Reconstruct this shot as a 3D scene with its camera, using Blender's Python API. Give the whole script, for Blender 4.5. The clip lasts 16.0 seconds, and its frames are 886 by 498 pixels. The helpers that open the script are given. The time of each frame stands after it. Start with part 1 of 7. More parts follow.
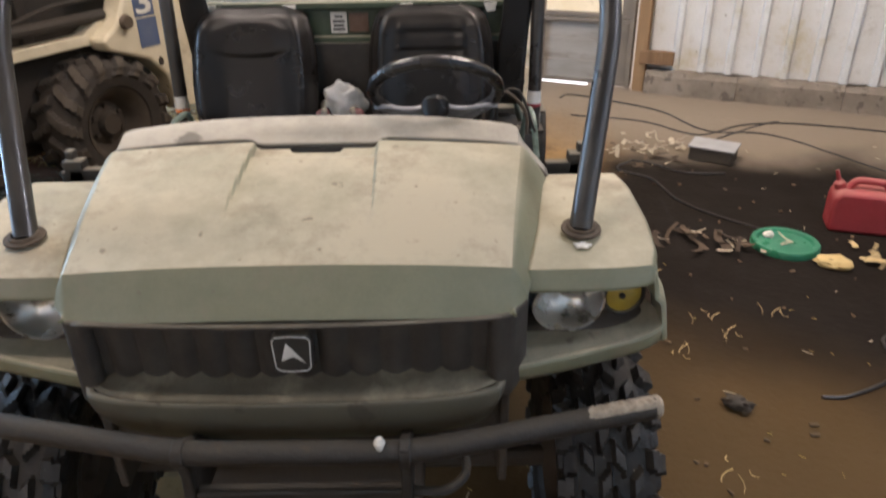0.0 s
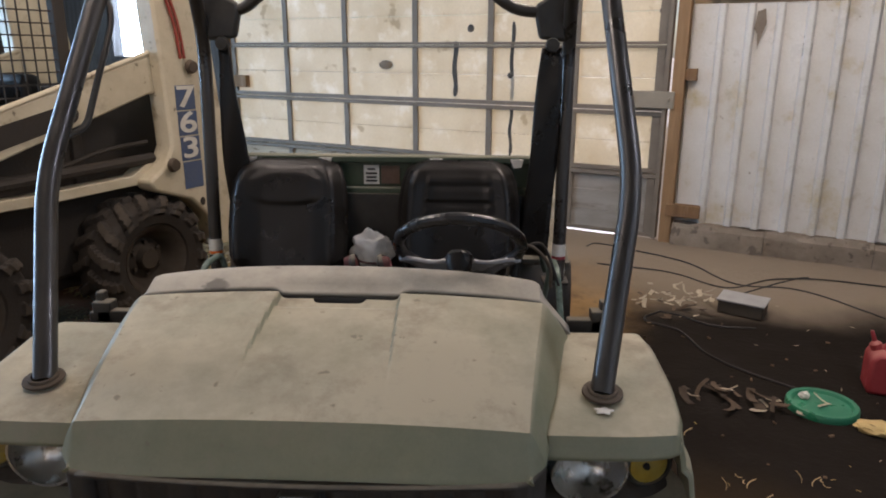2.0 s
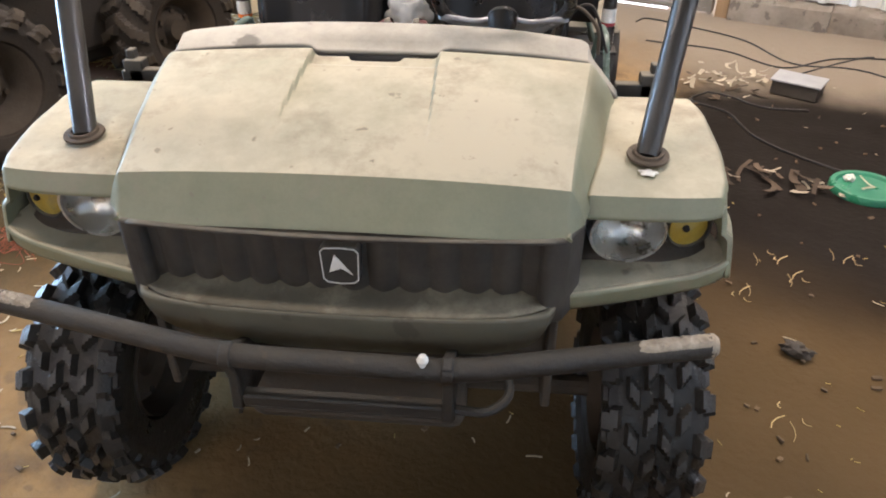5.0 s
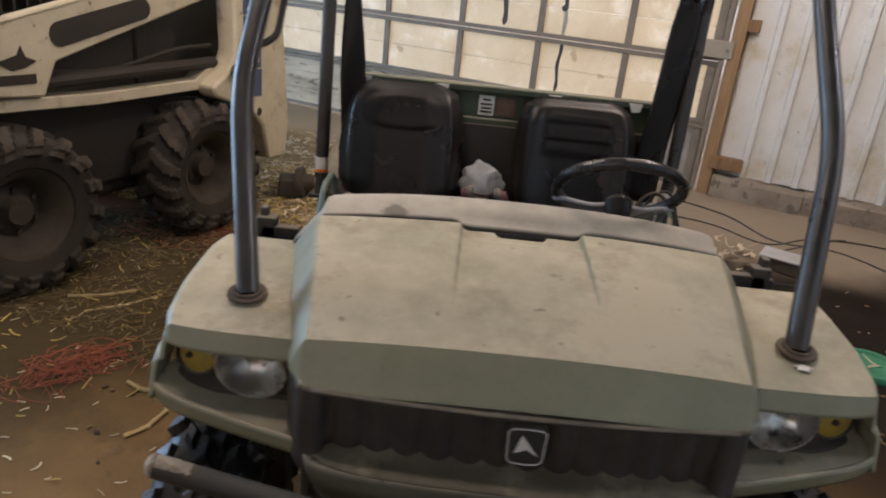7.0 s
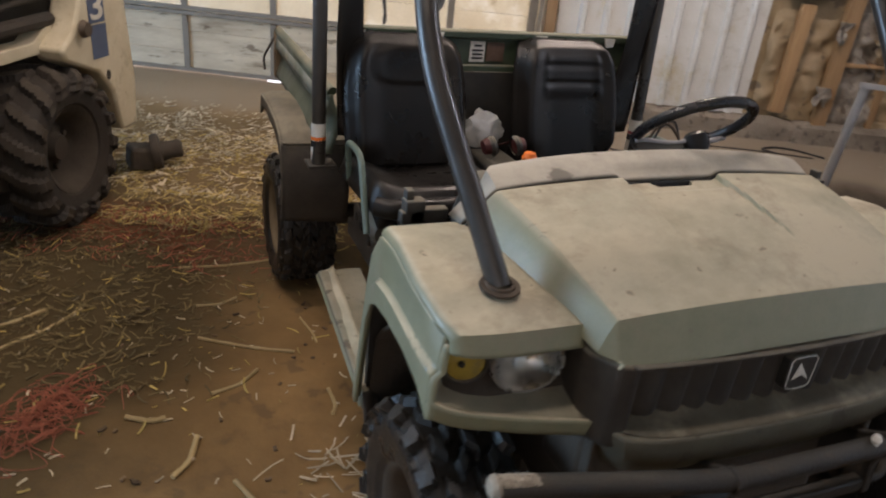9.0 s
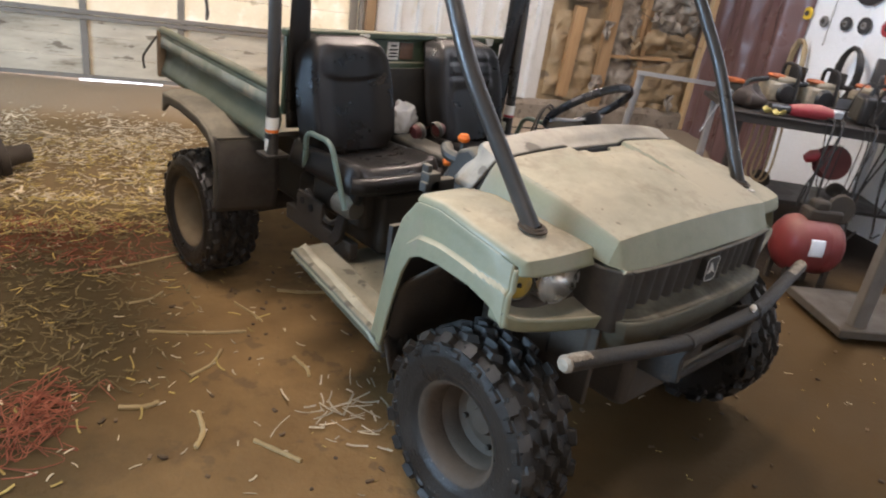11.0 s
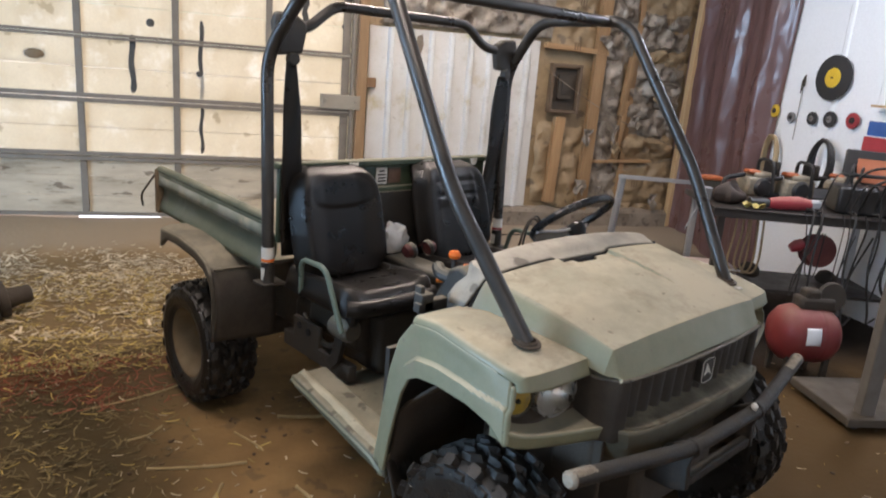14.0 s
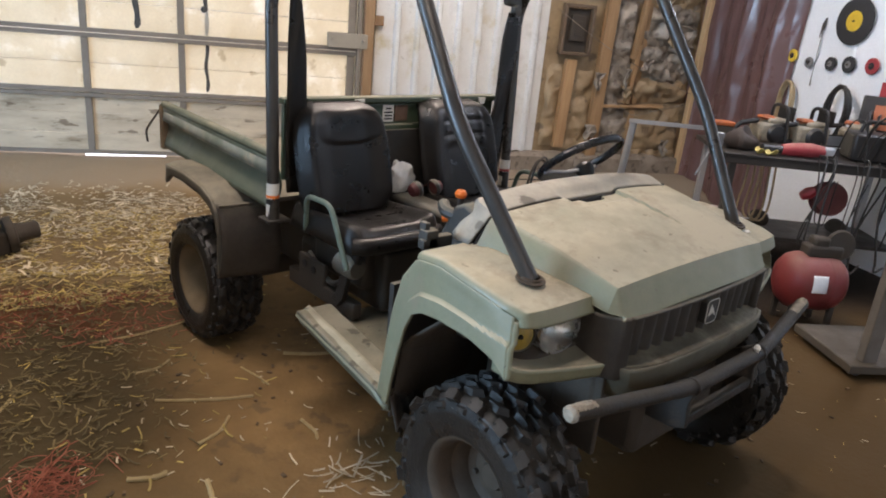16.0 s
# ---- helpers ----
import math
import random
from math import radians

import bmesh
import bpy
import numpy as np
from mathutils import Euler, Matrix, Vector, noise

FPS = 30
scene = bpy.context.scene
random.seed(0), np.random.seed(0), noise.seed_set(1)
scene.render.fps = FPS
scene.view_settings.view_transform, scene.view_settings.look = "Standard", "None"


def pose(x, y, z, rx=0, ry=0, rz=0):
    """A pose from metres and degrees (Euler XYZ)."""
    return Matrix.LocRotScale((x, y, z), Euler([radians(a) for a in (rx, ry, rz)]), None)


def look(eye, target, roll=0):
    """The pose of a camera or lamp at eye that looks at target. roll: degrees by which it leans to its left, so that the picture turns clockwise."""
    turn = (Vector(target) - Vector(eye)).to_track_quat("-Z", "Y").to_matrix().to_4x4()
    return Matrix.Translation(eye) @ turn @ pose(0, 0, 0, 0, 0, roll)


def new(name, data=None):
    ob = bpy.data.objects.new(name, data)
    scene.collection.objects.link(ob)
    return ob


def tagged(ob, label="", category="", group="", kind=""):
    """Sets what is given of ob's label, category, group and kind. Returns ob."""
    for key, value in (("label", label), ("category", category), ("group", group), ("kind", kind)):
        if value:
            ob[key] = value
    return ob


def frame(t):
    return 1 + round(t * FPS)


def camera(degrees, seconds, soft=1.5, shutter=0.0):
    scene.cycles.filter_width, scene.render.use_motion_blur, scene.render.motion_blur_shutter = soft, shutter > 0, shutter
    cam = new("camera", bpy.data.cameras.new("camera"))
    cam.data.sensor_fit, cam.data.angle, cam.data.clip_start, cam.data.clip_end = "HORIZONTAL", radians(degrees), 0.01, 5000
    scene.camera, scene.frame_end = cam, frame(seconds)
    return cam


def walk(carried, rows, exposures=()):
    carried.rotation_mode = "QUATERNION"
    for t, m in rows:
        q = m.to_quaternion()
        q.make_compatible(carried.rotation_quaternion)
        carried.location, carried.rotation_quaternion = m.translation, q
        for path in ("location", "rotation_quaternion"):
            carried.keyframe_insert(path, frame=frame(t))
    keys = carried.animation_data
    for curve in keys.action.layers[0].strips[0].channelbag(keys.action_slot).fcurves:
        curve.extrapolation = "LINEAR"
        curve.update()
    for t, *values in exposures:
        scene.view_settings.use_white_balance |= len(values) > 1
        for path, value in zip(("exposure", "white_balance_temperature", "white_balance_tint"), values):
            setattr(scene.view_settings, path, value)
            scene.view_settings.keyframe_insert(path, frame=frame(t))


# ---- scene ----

# ---- camera ----
cam = camera(64.6, 16.0, 1.9, 0.5)
PATH = [
    (0, (0.299, -1.075, 1.625), (0.301, 0.709, 0.721), -0.9),
    (0.5, (0.315, -1.075, 1.645), (0.276, 0.776, 0.887), -1.5),
    (1, (0.309, -1.067, 1.649), (0.246, 0.813, 0.969), -0.3),
    (1.5, (0.316, -1.064, 1.67), (0.241, 0.843, 1.072), -0.2),
    (2, (0.317, -1.056, 1.661), (0.239, 0.868, 1.122), 0.3),
    (2.5, (0.312, -1.057, 1.652), (0.231, 0.844, 1.035), 0.0),
    (3, (0.309, -1.052, 1.624), (0.181, 0.786, 0.846), -0.1),
    (3.5, (0.312, -1.046, 1.604), (0.162, 0.726, 0.688), -0.3),
    (3.7, (0.312, -1.044, 1.596), (0.16, 0.703, 0.634), -0.3),
    (5.8, (0.283, -1.041, 1.589), (0.126, 0.627, 0.497), 0.5),
    (6, (0.238, -1.039, 1.609), (0.088, 0.705, 0.641), 1.3),
    (6.5, (0.051, -1.047, 1.669), (-0.059, 0.812, 0.94), 3.4),
    (7, (-0.191, -1.073, 1.663), (-0.186, 0.788, 0.93), 6.0),
    (7.5, (-0.473, -0.931, 1.592), (-0.472, 0.902, 0.794), 8.3),
    (8, (-0.684, -0.816, 1.612), (-0.494, 0.971, 0.736), 8.4),
    (8.2, (-0.781, -0.822, 1.62), (-0.44, 0.94, 0.738), 9.3),
    (10.3, (-1.889, -0.796, 1.646), (-0.813, 0.698, 0.864), 3.4),
    (10.5, (-1.969, -0.821, 1.656), (-0.815, 0.609, 0.866), 8.0),
    (11, (-2.034, -0.845, 1.652), (-0.749, 0.47, 0.864), 8.6),
    (11.5, (-2.038, -0.848, 1.663), (-0.736, 0.444, 0.866), 7.3),
    (12, (-2.039, -0.853, 1.663), (-0.746, 0.468, 0.899), 5.5),
    (12.5, (-2.046, -0.865, 1.66), (-0.759, 0.476, 0.922), 5.1),
    (13, (-2.043, -0.868, 1.66), (-0.77, 0.496, 0.939), 4.8),
    (13.5, (-2.046, -0.874, 1.698), (-0.741, 0.506, 1.073), 4.8),
    (14, (-2.05, -0.873, 1.707), (-0.718, 0.531, 1.204), 4.6),
    (14.5, (-2.057, -0.869, 1.698), (-0.72, 0.547, 1.243), 4.8),
    (15, (-2.05, -0.871, 1.685), (-0.737, 0.54, 1.148), 5.0),
    (15.5, (-2.042, -0.873, 1.681), (-0.744, 0.516, 1.058), 5.2),
    (16, (-2.039, -0.875, 1.671), (-0.742, 0.503, 1.023), 5.4),
]
walk(cam, [(t, look(eye, target, roll)) for t, eye, target, roll in PATH],
     [(0, 0.47, 6530, 24), (0.5, 0.05, 6500, 24), (1, -0.06, 6430, 23), (2, -0.35, 6490, 25), (3, -0.34, 6580, 25), (3.5, -0.21, 6590, 25), (3.7, 0.0, 6510, 24), (5.8, 1.1, 6450, 23), (6.0, 1.0, 6450, 23), (6.5, 0.06, 6510, 24), (7, -0.19, 6670, 25), (8.2, -0.27, 6740, 25), (10.3, 0.2, 6590, 24), (11.5, 0.58, 6640, 24), (12.5, 0.55, 6640, 24), (14.5, 0.10, 6460, 23), (15.2, 0.06, 6500, 24), (16, 0.23, 6490, 23)])


# ---- light ----
world = bpy.data.worlds.new("sky")
scene.world = world
world.use_nodes = True
wn = world.node_tree.nodes
sky = wn.new("ShaderNodeTexSky")
sky.sky_type, sky.sun_disc, sky.sun_elevation, sky.sun_rotation = "NISHITA", False, radians(38), radians(200)
world.node_tree.links.new(sky.outputs[0], wn["Background"].inputs[0])
wn["Background"].inputs[1].default_value = 0.12

# the shed's own axes: s along the door wall, n towards the door, z up
TURN = radians(-26.03)
ROOM = Matrix.Translation((0, 5.512, 0)) @ Matrix.Rotation(TURN, 4, "Z")


def lamp(name, m, energy, colour, sx, sy):
    data = bpy.data.lights.new(name, "AREA")
    data.shape, data.size, data.size_y, data.energy, data.color = "RECTANGLE", sx, sy, energy, colour
    ob = new(name, data)
    ob.matrix_world = m
    return ob


sun = new("sun", bpy.data.lights.new("sun", "SUN"))
sun.data.energy, sun.data.angle, sun.data.color = 5.0, radians(0.6), (1.0, 0.94, 0.85)
sun.matrix_world = look((0, 0, 0), ROOM.to_3x3() @ Vector((0.25, -0.75, -0.6)))
# daylight in the open doorways behind and beside the camera
lamp("daylight_front", ROOM @ pose(0.8, -11.2, 2.0, 90, 0, 0), 7, (1.0, 0.96, 0.90), 4.6, 3.6)
lamp("daylight_side", ROOM @ pose(-5.9, -4.9, 2.0, 90, 0, -90), 760, (0.44, 0.74, 1.0), 4.0, 3.4)

# unseen ceiling lamps: first two placed from glints, last three added as fill light
UNSEEN_LAMPS = ((-1.5, -5.0, 32), (1.5, 2.6, 90), (-1.6, 2.4, 52), (3.4, 0.2, 52), (-1.2, 0.3, 34))
for px, py, watts in UNSEEN_LAMPS:
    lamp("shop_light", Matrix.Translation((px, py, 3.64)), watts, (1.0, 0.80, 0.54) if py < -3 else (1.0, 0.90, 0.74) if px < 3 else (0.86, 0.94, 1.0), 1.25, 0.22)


# ---- materials ----
def mat(name, base, dark=None, scale=8.0, mix=0.5, rough=0.6, metal=0.0, bump=0.15, fine=90.0, blotch=None, blotch_scale=1.3, blotch_at=0.55,
        dust=None, dust_amount=0.6, dust_from=0.25, dust_soft=0.5, clear=0.0, coat=0.0, stretch=(1, 1, 1), alpha=1.0, island=0.0, rough_var=0.15, trans=0.0, per_object=0.0, spec=0.5, spots=None, spot_scale=26.0, spot_at=0.68, film=0.45, film_at=0.56):
    m = bpy.data.materials.new(name)
    m.use_nodes = True
    t = m.node_tree
    N, L = t.nodes, t.links
    b = N["Principled BSDF"]
    b.inputs["Roughness"].default_value, b.inputs["Metallic"].default_value = rough, metal
    b.inputs["Coat Weight"].default_value = coat
    b.inputs["Specular IOR Level"].default_value = spec
    b.inputs["Alpha"].default_value = alpha
    b.inputs["Transmission Weight"].default_value = trans
    co = N.new("ShaderNodeTexCoord")
    mp = N.new("ShaderNodeMapping")
    mp.inputs["Scale"].default_value = stretch
    L.new(co.outputs["Object"], mp.inputs[0])

    def tex(sc, detail=6.0, rg=0.6):
        n = N.new("ShaderNodeTexNoise")
        n.inputs["Scale"].default_value, n.inputs["Detail"].default_value, n.inputs["Roughness"].default_value = sc, detail, rg
        L.new(mp.outputs[0], n.inputs["Vector"])
        return n.outputs["Fac"]

    def ramp(src, a, z):
        r = N.new("ShaderNodeMapRange")
        r.inputs[1].default_value, r.inputs[2].default_value = a, z
        L.new(src, r.inputs[0])
        return r.outputs[0]

    def blend(fac, c1, c2, amount=1.0):
        x = N.new("ShaderNodeMix")
        x.data_type = "RGBA"
        for sock, c in ((6, c1), (7, c2)):
            if isinstance(c, tuple):
                x.inputs[sock].default_value = (*c, 1)
            else:
                L.new(c, x.inputs[sock])
        if amount != 1.0:
            q = N.new("ShaderNodeMath")
            q.operation = "MULTIPLY"
            q.inputs[1].default_value = amount
            L.new(fac, q.inputs[0])
            fac = q.outputs[0]
        L.new(fac, x.inputs[0])
        return x.outputs[2]

    n1, n2 = tex(scale), tex(fine, 4.0)
    dark = dark or tuple(v * 0.6 for v in base)
    col = blend(ramp(n1, 0.35, 0.7), base, dark, mix)
    col = blend(ramp(n2, 0.4, 0.75), col, tuple(v * 0.75 for v in base), 0.35)
    if blotch:
        col = blend(ramp(tex(blotch_scale, 8.0, 0.65), blotch_at, blotch_at + 0.12), col, blotch, 0.85)
    if island or per_object:
        if island:
            rnd = N.new("ShaderNodeNewGeometry").outputs["Random Per Island"]
        else:
            rnd = N.new("ShaderNodeObjectInfo").outputs["Random"]
        hs = N.new("ShaderNodeHueSaturation")
        r = N.new("ShaderNodeMapRange")
        k = island or per_object
        r.inputs[3].default_value, r.inputs[4].default_value = 1 - k, 1 + k
        L.new(rnd, r.inputs[0])
        L.new(r.outputs[0], hs.inputs["Value"])
        L.new(col, hs.inputs["Color"])
        col = hs.outputs[0]
    rsrc = ramp(n1, 0.3, 0.7)
    rr = N.new("ShaderNodeMapRange")
    rr.inputs[3].default_value, rr.inputs[4].default_value = max(0.03, rough - rough_var), min(1, rough + rough_var)
    L.new(rsrc, rr.inputs[0])
    rout = rr.outputs[0]
    if dust:
        g = N.new("ShaderNodeNewGeometry")
        sx = N.new("ShaderNodeSeparateXYZ")
        L.new(g.outputs["Normal"], sx.inputs[0])
        up = ramp(sx.outputs[2], dust_from, dust_from + dust_soft)
        dn = N.new("ShaderNodeMath")
        dn.operation = "MULTIPLY"
        L.new(up, dn.inputs[0])
        L.new(ramp(tex(3.2, 10.0, 0.72), 0.26, 0.60), dn.inputs[1])
        ad = N.new("ShaderNodeMath")
        ad.operation = "MULTIPLY_ADD"
        ad.use_clamp = True
        L.new(ramp(tex(14.0, 8.0, 0.7), 0.3, 0.9), ad.inputs[0])
        ad.inputs[1].default_value = 0.22
        L.new(dn.outputs[0], ad.inputs[2])
        dfac = ad.outputs[0]
        col = blend(dfac, col, dust, dust_amount)
        rm = N.new("ShaderNodeMix")
        L.new(dfac, rm.inputs[0])
        L.new(rout, rm.inputs[2])
        rm.inputs[3].default_value = 0.85
        rout = rm.outputs[0]
    if spots:
        col = blend(ramp(tex(spot_scale, 3.0, 0.55), spot_at, spot_at + 0.05), col, spots, 0.75)
        col = blend(ramp(tex(4.5, 9.0, 0.72), film_at, film_at + 0.14), col, tuple(v * 1.3 for v in spots), film)
    L.new(col, b.inputs["Base Color"])
    L.new(rout, b.inputs["Roughness"])
    if clear:
        tl = N.new("ShaderNodeBsdfTranslucent")
        L.new(col, tl.inputs["Color"])
        mx = N.new("ShaderNodeMixShader")
        mx.inputs[0].default_value = clear
        L.new(b.outputs[0], mx.inputs[1])
        L.new(tl.outputs[0], mx.inputs[2])
        L.new(mx.outputs[0], N["Material Output"].inputs["Surface"])
    if bump:
        bp = N.new("ShaderNodeBump")
        bp.inputs["Strength"].default_value, bp.inputs["Distance"].default_value = bump, 0.01
        add = N.new("ShaderNodeMath")
        L.new(n1, add.inputs[0])
        L.new(n2, add.inputs[1])
        L.new(add.outputs[0], bp.inputs["Height"])
        L.new(bp.outputs[0], b.inputs["Normal"])
    return m


DUST = (0.435, 0.385, 0.28)
PAINT = mat("sage_paint", (0.187, 0.191, 0.118), (0.146, 0.155, 0.097), 5, 0.6, 0.42, 0, 0.05, 120, dust=DUST, dust_amount=0.90, dust_from=0.66, dust_soft=0.26, spots=(0.165, 0.142, 0.100), film=0.72, film_at=0.51)
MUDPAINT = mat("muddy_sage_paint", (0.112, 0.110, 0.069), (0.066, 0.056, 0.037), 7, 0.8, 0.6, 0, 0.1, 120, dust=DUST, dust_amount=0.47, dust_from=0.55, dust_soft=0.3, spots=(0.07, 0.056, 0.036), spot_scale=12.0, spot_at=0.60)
# darker all over than the muddy paint above, with mud spots
FASCIA = mat("dark_mud_spotted_panel", (0.082, 0.075, 0.048), (0.052, 0.044, 0.029), 7, 0.8, 0.65, 0, 0.12, 120, dust=DUST, dust_amount=0.34, dust_from=0.55, dust_soft=0.3, spots=(0.05, 0.04, 0.026), spot_scale=12.0, spot_at=0.62)
GREEN = mat("green_paint", (0.032, 0.056, 0.032), (0.022, 0.038, 0.023), 5, 0.5, 0.4, 0, 0.05, 120, dust=DUST, dust_amount=0.5, dust_from=0.3)
BOXSIDE = mat("box_green", (0.105, 0.140, 0.105), (0.075, 0.10, 0.075), 6, 0.5, 0.45, 0, 0.05, 120, (0.27, 0.27, 0.24), 4, 0.6, dust=DUST, dust_amount=0.5)
BLACK = mat("black_plastic", (0.018, 0.017, 0.016), (0.03, 0.027, 0.023), 6, 0.6, 0.5, 0, 0.1, 140, dust=DUST, dust_amount=0.35, dust_from=0.4)
GRILLE = mat("grille_plastic", (0.018, 0.013, 0.0095), (0.032, 0.024, 0.017), 6, 0.6, 0.7, 0, 0.1, 140, dust=DUST, dust_amount=0.4, dust_from=0.4)
GREY = mat("dusty_grey_plastic", (0.055, 0.048, 0.037), (0.082, 0.068, 0.048), 5, 0.6, 0.6, 0, 0.15, 140, dust=DUST, dust_amount=0.5, dust_from=0.35)
VINYL = mat("black_vinyl", (0.0085, 0.0072, 0.006), (0.014, 0.0118, 0.0098), 9, 0.6, 0.36, 0, 0.12, 220, spec=0.32)
TUBE = mat("black_tube", (0.024, 0.021, 0.018), (0.050, 0.043, 0.035), 9, 0.7, 0.36, 0.0, 0.06, 150, coat=0.15)
BAR = mat("dusty_bar", (0.0135, 0.0115, 0.0095), (0.032, 0.024, 0.016), 9, 0.7, 0.55, 0.0, 0.3, 110, (0.06, 0.035, 0.018), 14, 0.58, dust=DUST, dust_amount=0.08, dust_from=0.4)
UNDER = mat("undercarriage", (0.037, 0.029, 0.021), (0.080, 0.061, 0.042), 8, 0.7, 0.75, 0.1, 0.3, 100)
# pale spots are painted glints of wet rubber, here and on the lugs
TYRE = mat("tyre_rubber", (0.017, 0.0155, 0.0135), (0.033, 0.029, 0.024), 7, 0.6, 0.36, 0, 0.3, 90, (0.022, 0.018, 0.014), 9, 0.62, spots=(0.34, 0.31, 0.27), spot_scale=60.0, spot_at=0.70, spec=0.28, film=0.03)
# lug tops coloured paler than the grooves, as if lit from above
LIT_LUGS = mat("lit_lug_rubber", (0.031, 0.028, 0.024), (0.022, 0.0195, 0.017), 12, 0.7, 0.45, 0, 0.3, 90, spots=(0.30, 0.27, 0.23), spot_scale=60.0, spot_at=0.695, spec=0.4, film=0.05)
# the loader's lug tops, likewise paler than its grooves
PALE_LUGS_DRY = mat("pale_dry_lugs", (0.050, 0.039, 0.027), (0.028, 0.021, 0.015), 6, 0.7, 0.85, 0, 0.4, 70)
TYRE_DRY = mat("dusty_tyre_rubber", (0.018, 0.0145, 0.011), (0.040, 0.030, 0.021), 6, 0.7, 0.85, 0, 0.4, 70)
RIM = mat("rim_steel", (0.085, 0.064, 0.045), (0.045, 0.033, 0.023), 7, 0.7, 0.65, 0.0, 0.2, 110, spec=0.25)
SEAM = mat("dark_gap", (0.012, 0.011, 0.010), None, 8, 0.2, 0.8, 0, 0)
CHROME = mat("lamp_reflector", (0.60, 0.59, 0.56), (0.44, 0.42, 0.38), 30, 0.4, 0.30, 0.9, 0.03, 60)
YELLOW = mat("amber_lamp", (0.36, 0.24, 0.025), (0.20, 0.135, 0.02), 30, 0.6, 0.3, 0, 0.1, 60, (0.20, 0.15, 0.06), 22, 0.55, dust=DUST, dust_amount=0.4)
WHITE = mat("white_mark", (0.70, 0.68, 0.62), (0.5, 0.48, 0.42), 30, 0.5, 0.6, 0, 0.05)
ORANGE = mat("orange_plastic", (0.85, 0.19, 0.02), (0.6, 0.13, 0.02), 20, 0.4, 0.4, 0, 0.05)
RED = mat("red_plastic", (0.36, 0.028, 0.04), (0.2, 0.018, 0.02), 9, 0.5, 0.45, 0, 0.08, dust=DUST, dust_amount=0.35)
STICKER_RED = mat("brown_sticker", (0.12, 0.07, 0.045), None, 30, 0.5, 0.6, 0, 0)


def glass(name, tint=(1, 1, 1), rough=0.03):
    m = bpy.data.materials.new(name)
    m.use_nodes = True
    b = m.node_tree.nodes["Principled BSDF"]
    b.inputs["Base Color"].default_value, b.inputs["Roughness"].default_value = (*tint, 1), rough
    b.inputs["Transmission Weight"].default_value, b.inputs["IOR"].default_value = 1.0, 1.3
    return m


LENS = glass("lamp_glass", (0.95, 0.94, 0.9), 0.24)


# ---- building blocks ----
def part(name, bm, material, parent=None, label="", bevel=0.0, solid=0.0, smooth=True, world=False, segs=2, angle=35):
    """One mesh object, under a thing or a part, or top-level."""
    if world and parent is not None:
        top = parent
        while top.parent:
            top = top.parent
        bm.transform(top.matrix_basis.inverted())
    me = bpy.data.meshes.new(name)
    bmesh.ops.recalc_face_normals(bm, faces=bm.faces[:])
    bm.to_mesh(me)
    bm.free()
    me.materials.append(material)
    if smooth:
        me.shade_smooth()
        me.set_sharp_from_angle(angle=radians(angle))
    ob = new(name, me)
    if parent is not None:
        ob.parent = parent
    if solid:
        md = ob.modifiers.new("thickness", "SOLIDIFY")
        md.thickness, md.offset = solid, -1
    if bevel:
        md = ob.modifiers.new("edges", "BEVEL")
        md.width, md.segments, md.limit_method, md.angle_limit = bevel, segs, "ANGLE", radians(40)
    if label:
        ob["label"] = label
    return ob


def thing(name, m, label, category, group="", kind=""):
    ob = new(name)
    ob.empty_display_size = 0.1
    ob.matrix_basis = m
    return tagged(ob, label, category, group, kind)


def B(*args):
    """A bmesh of boxes: each centre, size and, if given, a turn in degrees."""
    bm = bmesh.new()
    for a in args:
        box(bm, *a)
    return bm


def box(bm, c, size, rot=(0, 0, 0)):
    m = pose(*c, *rot) @ Matrix.Diagonal((*size, 1))
    bmesh.ops.create_cube(bm, size=1, matrix=m)
    return bm


def smooth_path(pts, per=6):
    """A path through the points with rounded turns (Catmull-Rom)."""
    P = [Vector(p) for p in pts]
    P = [2 * P[0] - P[1]] + P + [2 * P[-1] - P[-2]]
    out = []
    for i in range(1, len(P) - 2):
        a, b, c, d = P[i - 1:i + 3]
        for k in range(per):
            t = k / per
            out.append(0.5 * (2 * b + (c - a) * t + (2 * a - 5 * b + 4 * c - d) * t * t + (3 * b - a - 3 * c + d) * t ** 3))
    return out + [P[-2]]


def bend(pts, r, per=5):
    """A path of straight runs with round bends of radius about r at the inner points."""
    P = [Vector(p) for p in pts]
    out = [P[0]]
    for a, b, c in zip(P, P[1:], P[2:]):
        d1, d2 = (a - b), (c - b)
        k = min(r, d1.length * 0.45, d2.length * 0.45)
        p, q = b + d1.normalized() * k, b + d2.normalized() * k
        for i in range(per + 1):
            t = i / per
            out.append(p * (1 - t) ** 2 + b * 2 * t * (1 - t) + q * t * t)
    return out + [P[-1]]


def tube(bm, pts, r, seg=10, caps=True, flat=1.0):
    P = [Vector(p) for p in pts]
    radii = r if isinstance(r, (list, tuple)) else [r] * len(P)
    side = None
    rings = []
    for i, p in enumerate(P):
        d = (P[min(i + 1, len(P) - 1)] - P[max(i - 1, 0)]).normalized()
        if side is None:
            side = d.orthogonal().normalized()
        side = (side - d * side.dot(d)).normalized()
        up = d.cross(side)
        rings.append([bm.verts.new(p + (side * math.cos(a) + up * math.sin(a) * flat) * radii[i]) for a in (2 * math.pi * k / seg for k in range(seg))])
    for a, b in zip(rings, rings[1:]):
        for k in range(seg):
            bm.faces.new((a[k], a[(k + 1) % seg], b[(k + 1) % seg], b[k]))
    if caps:
        bm.faces.new(rings[0][::-1])
        bm.faces.new(rings[-1])
    return bm


def T(pts, r, seg=10, flat=1.0):
    return tube(bmesh.new(), pts, r, seg, True, flat)


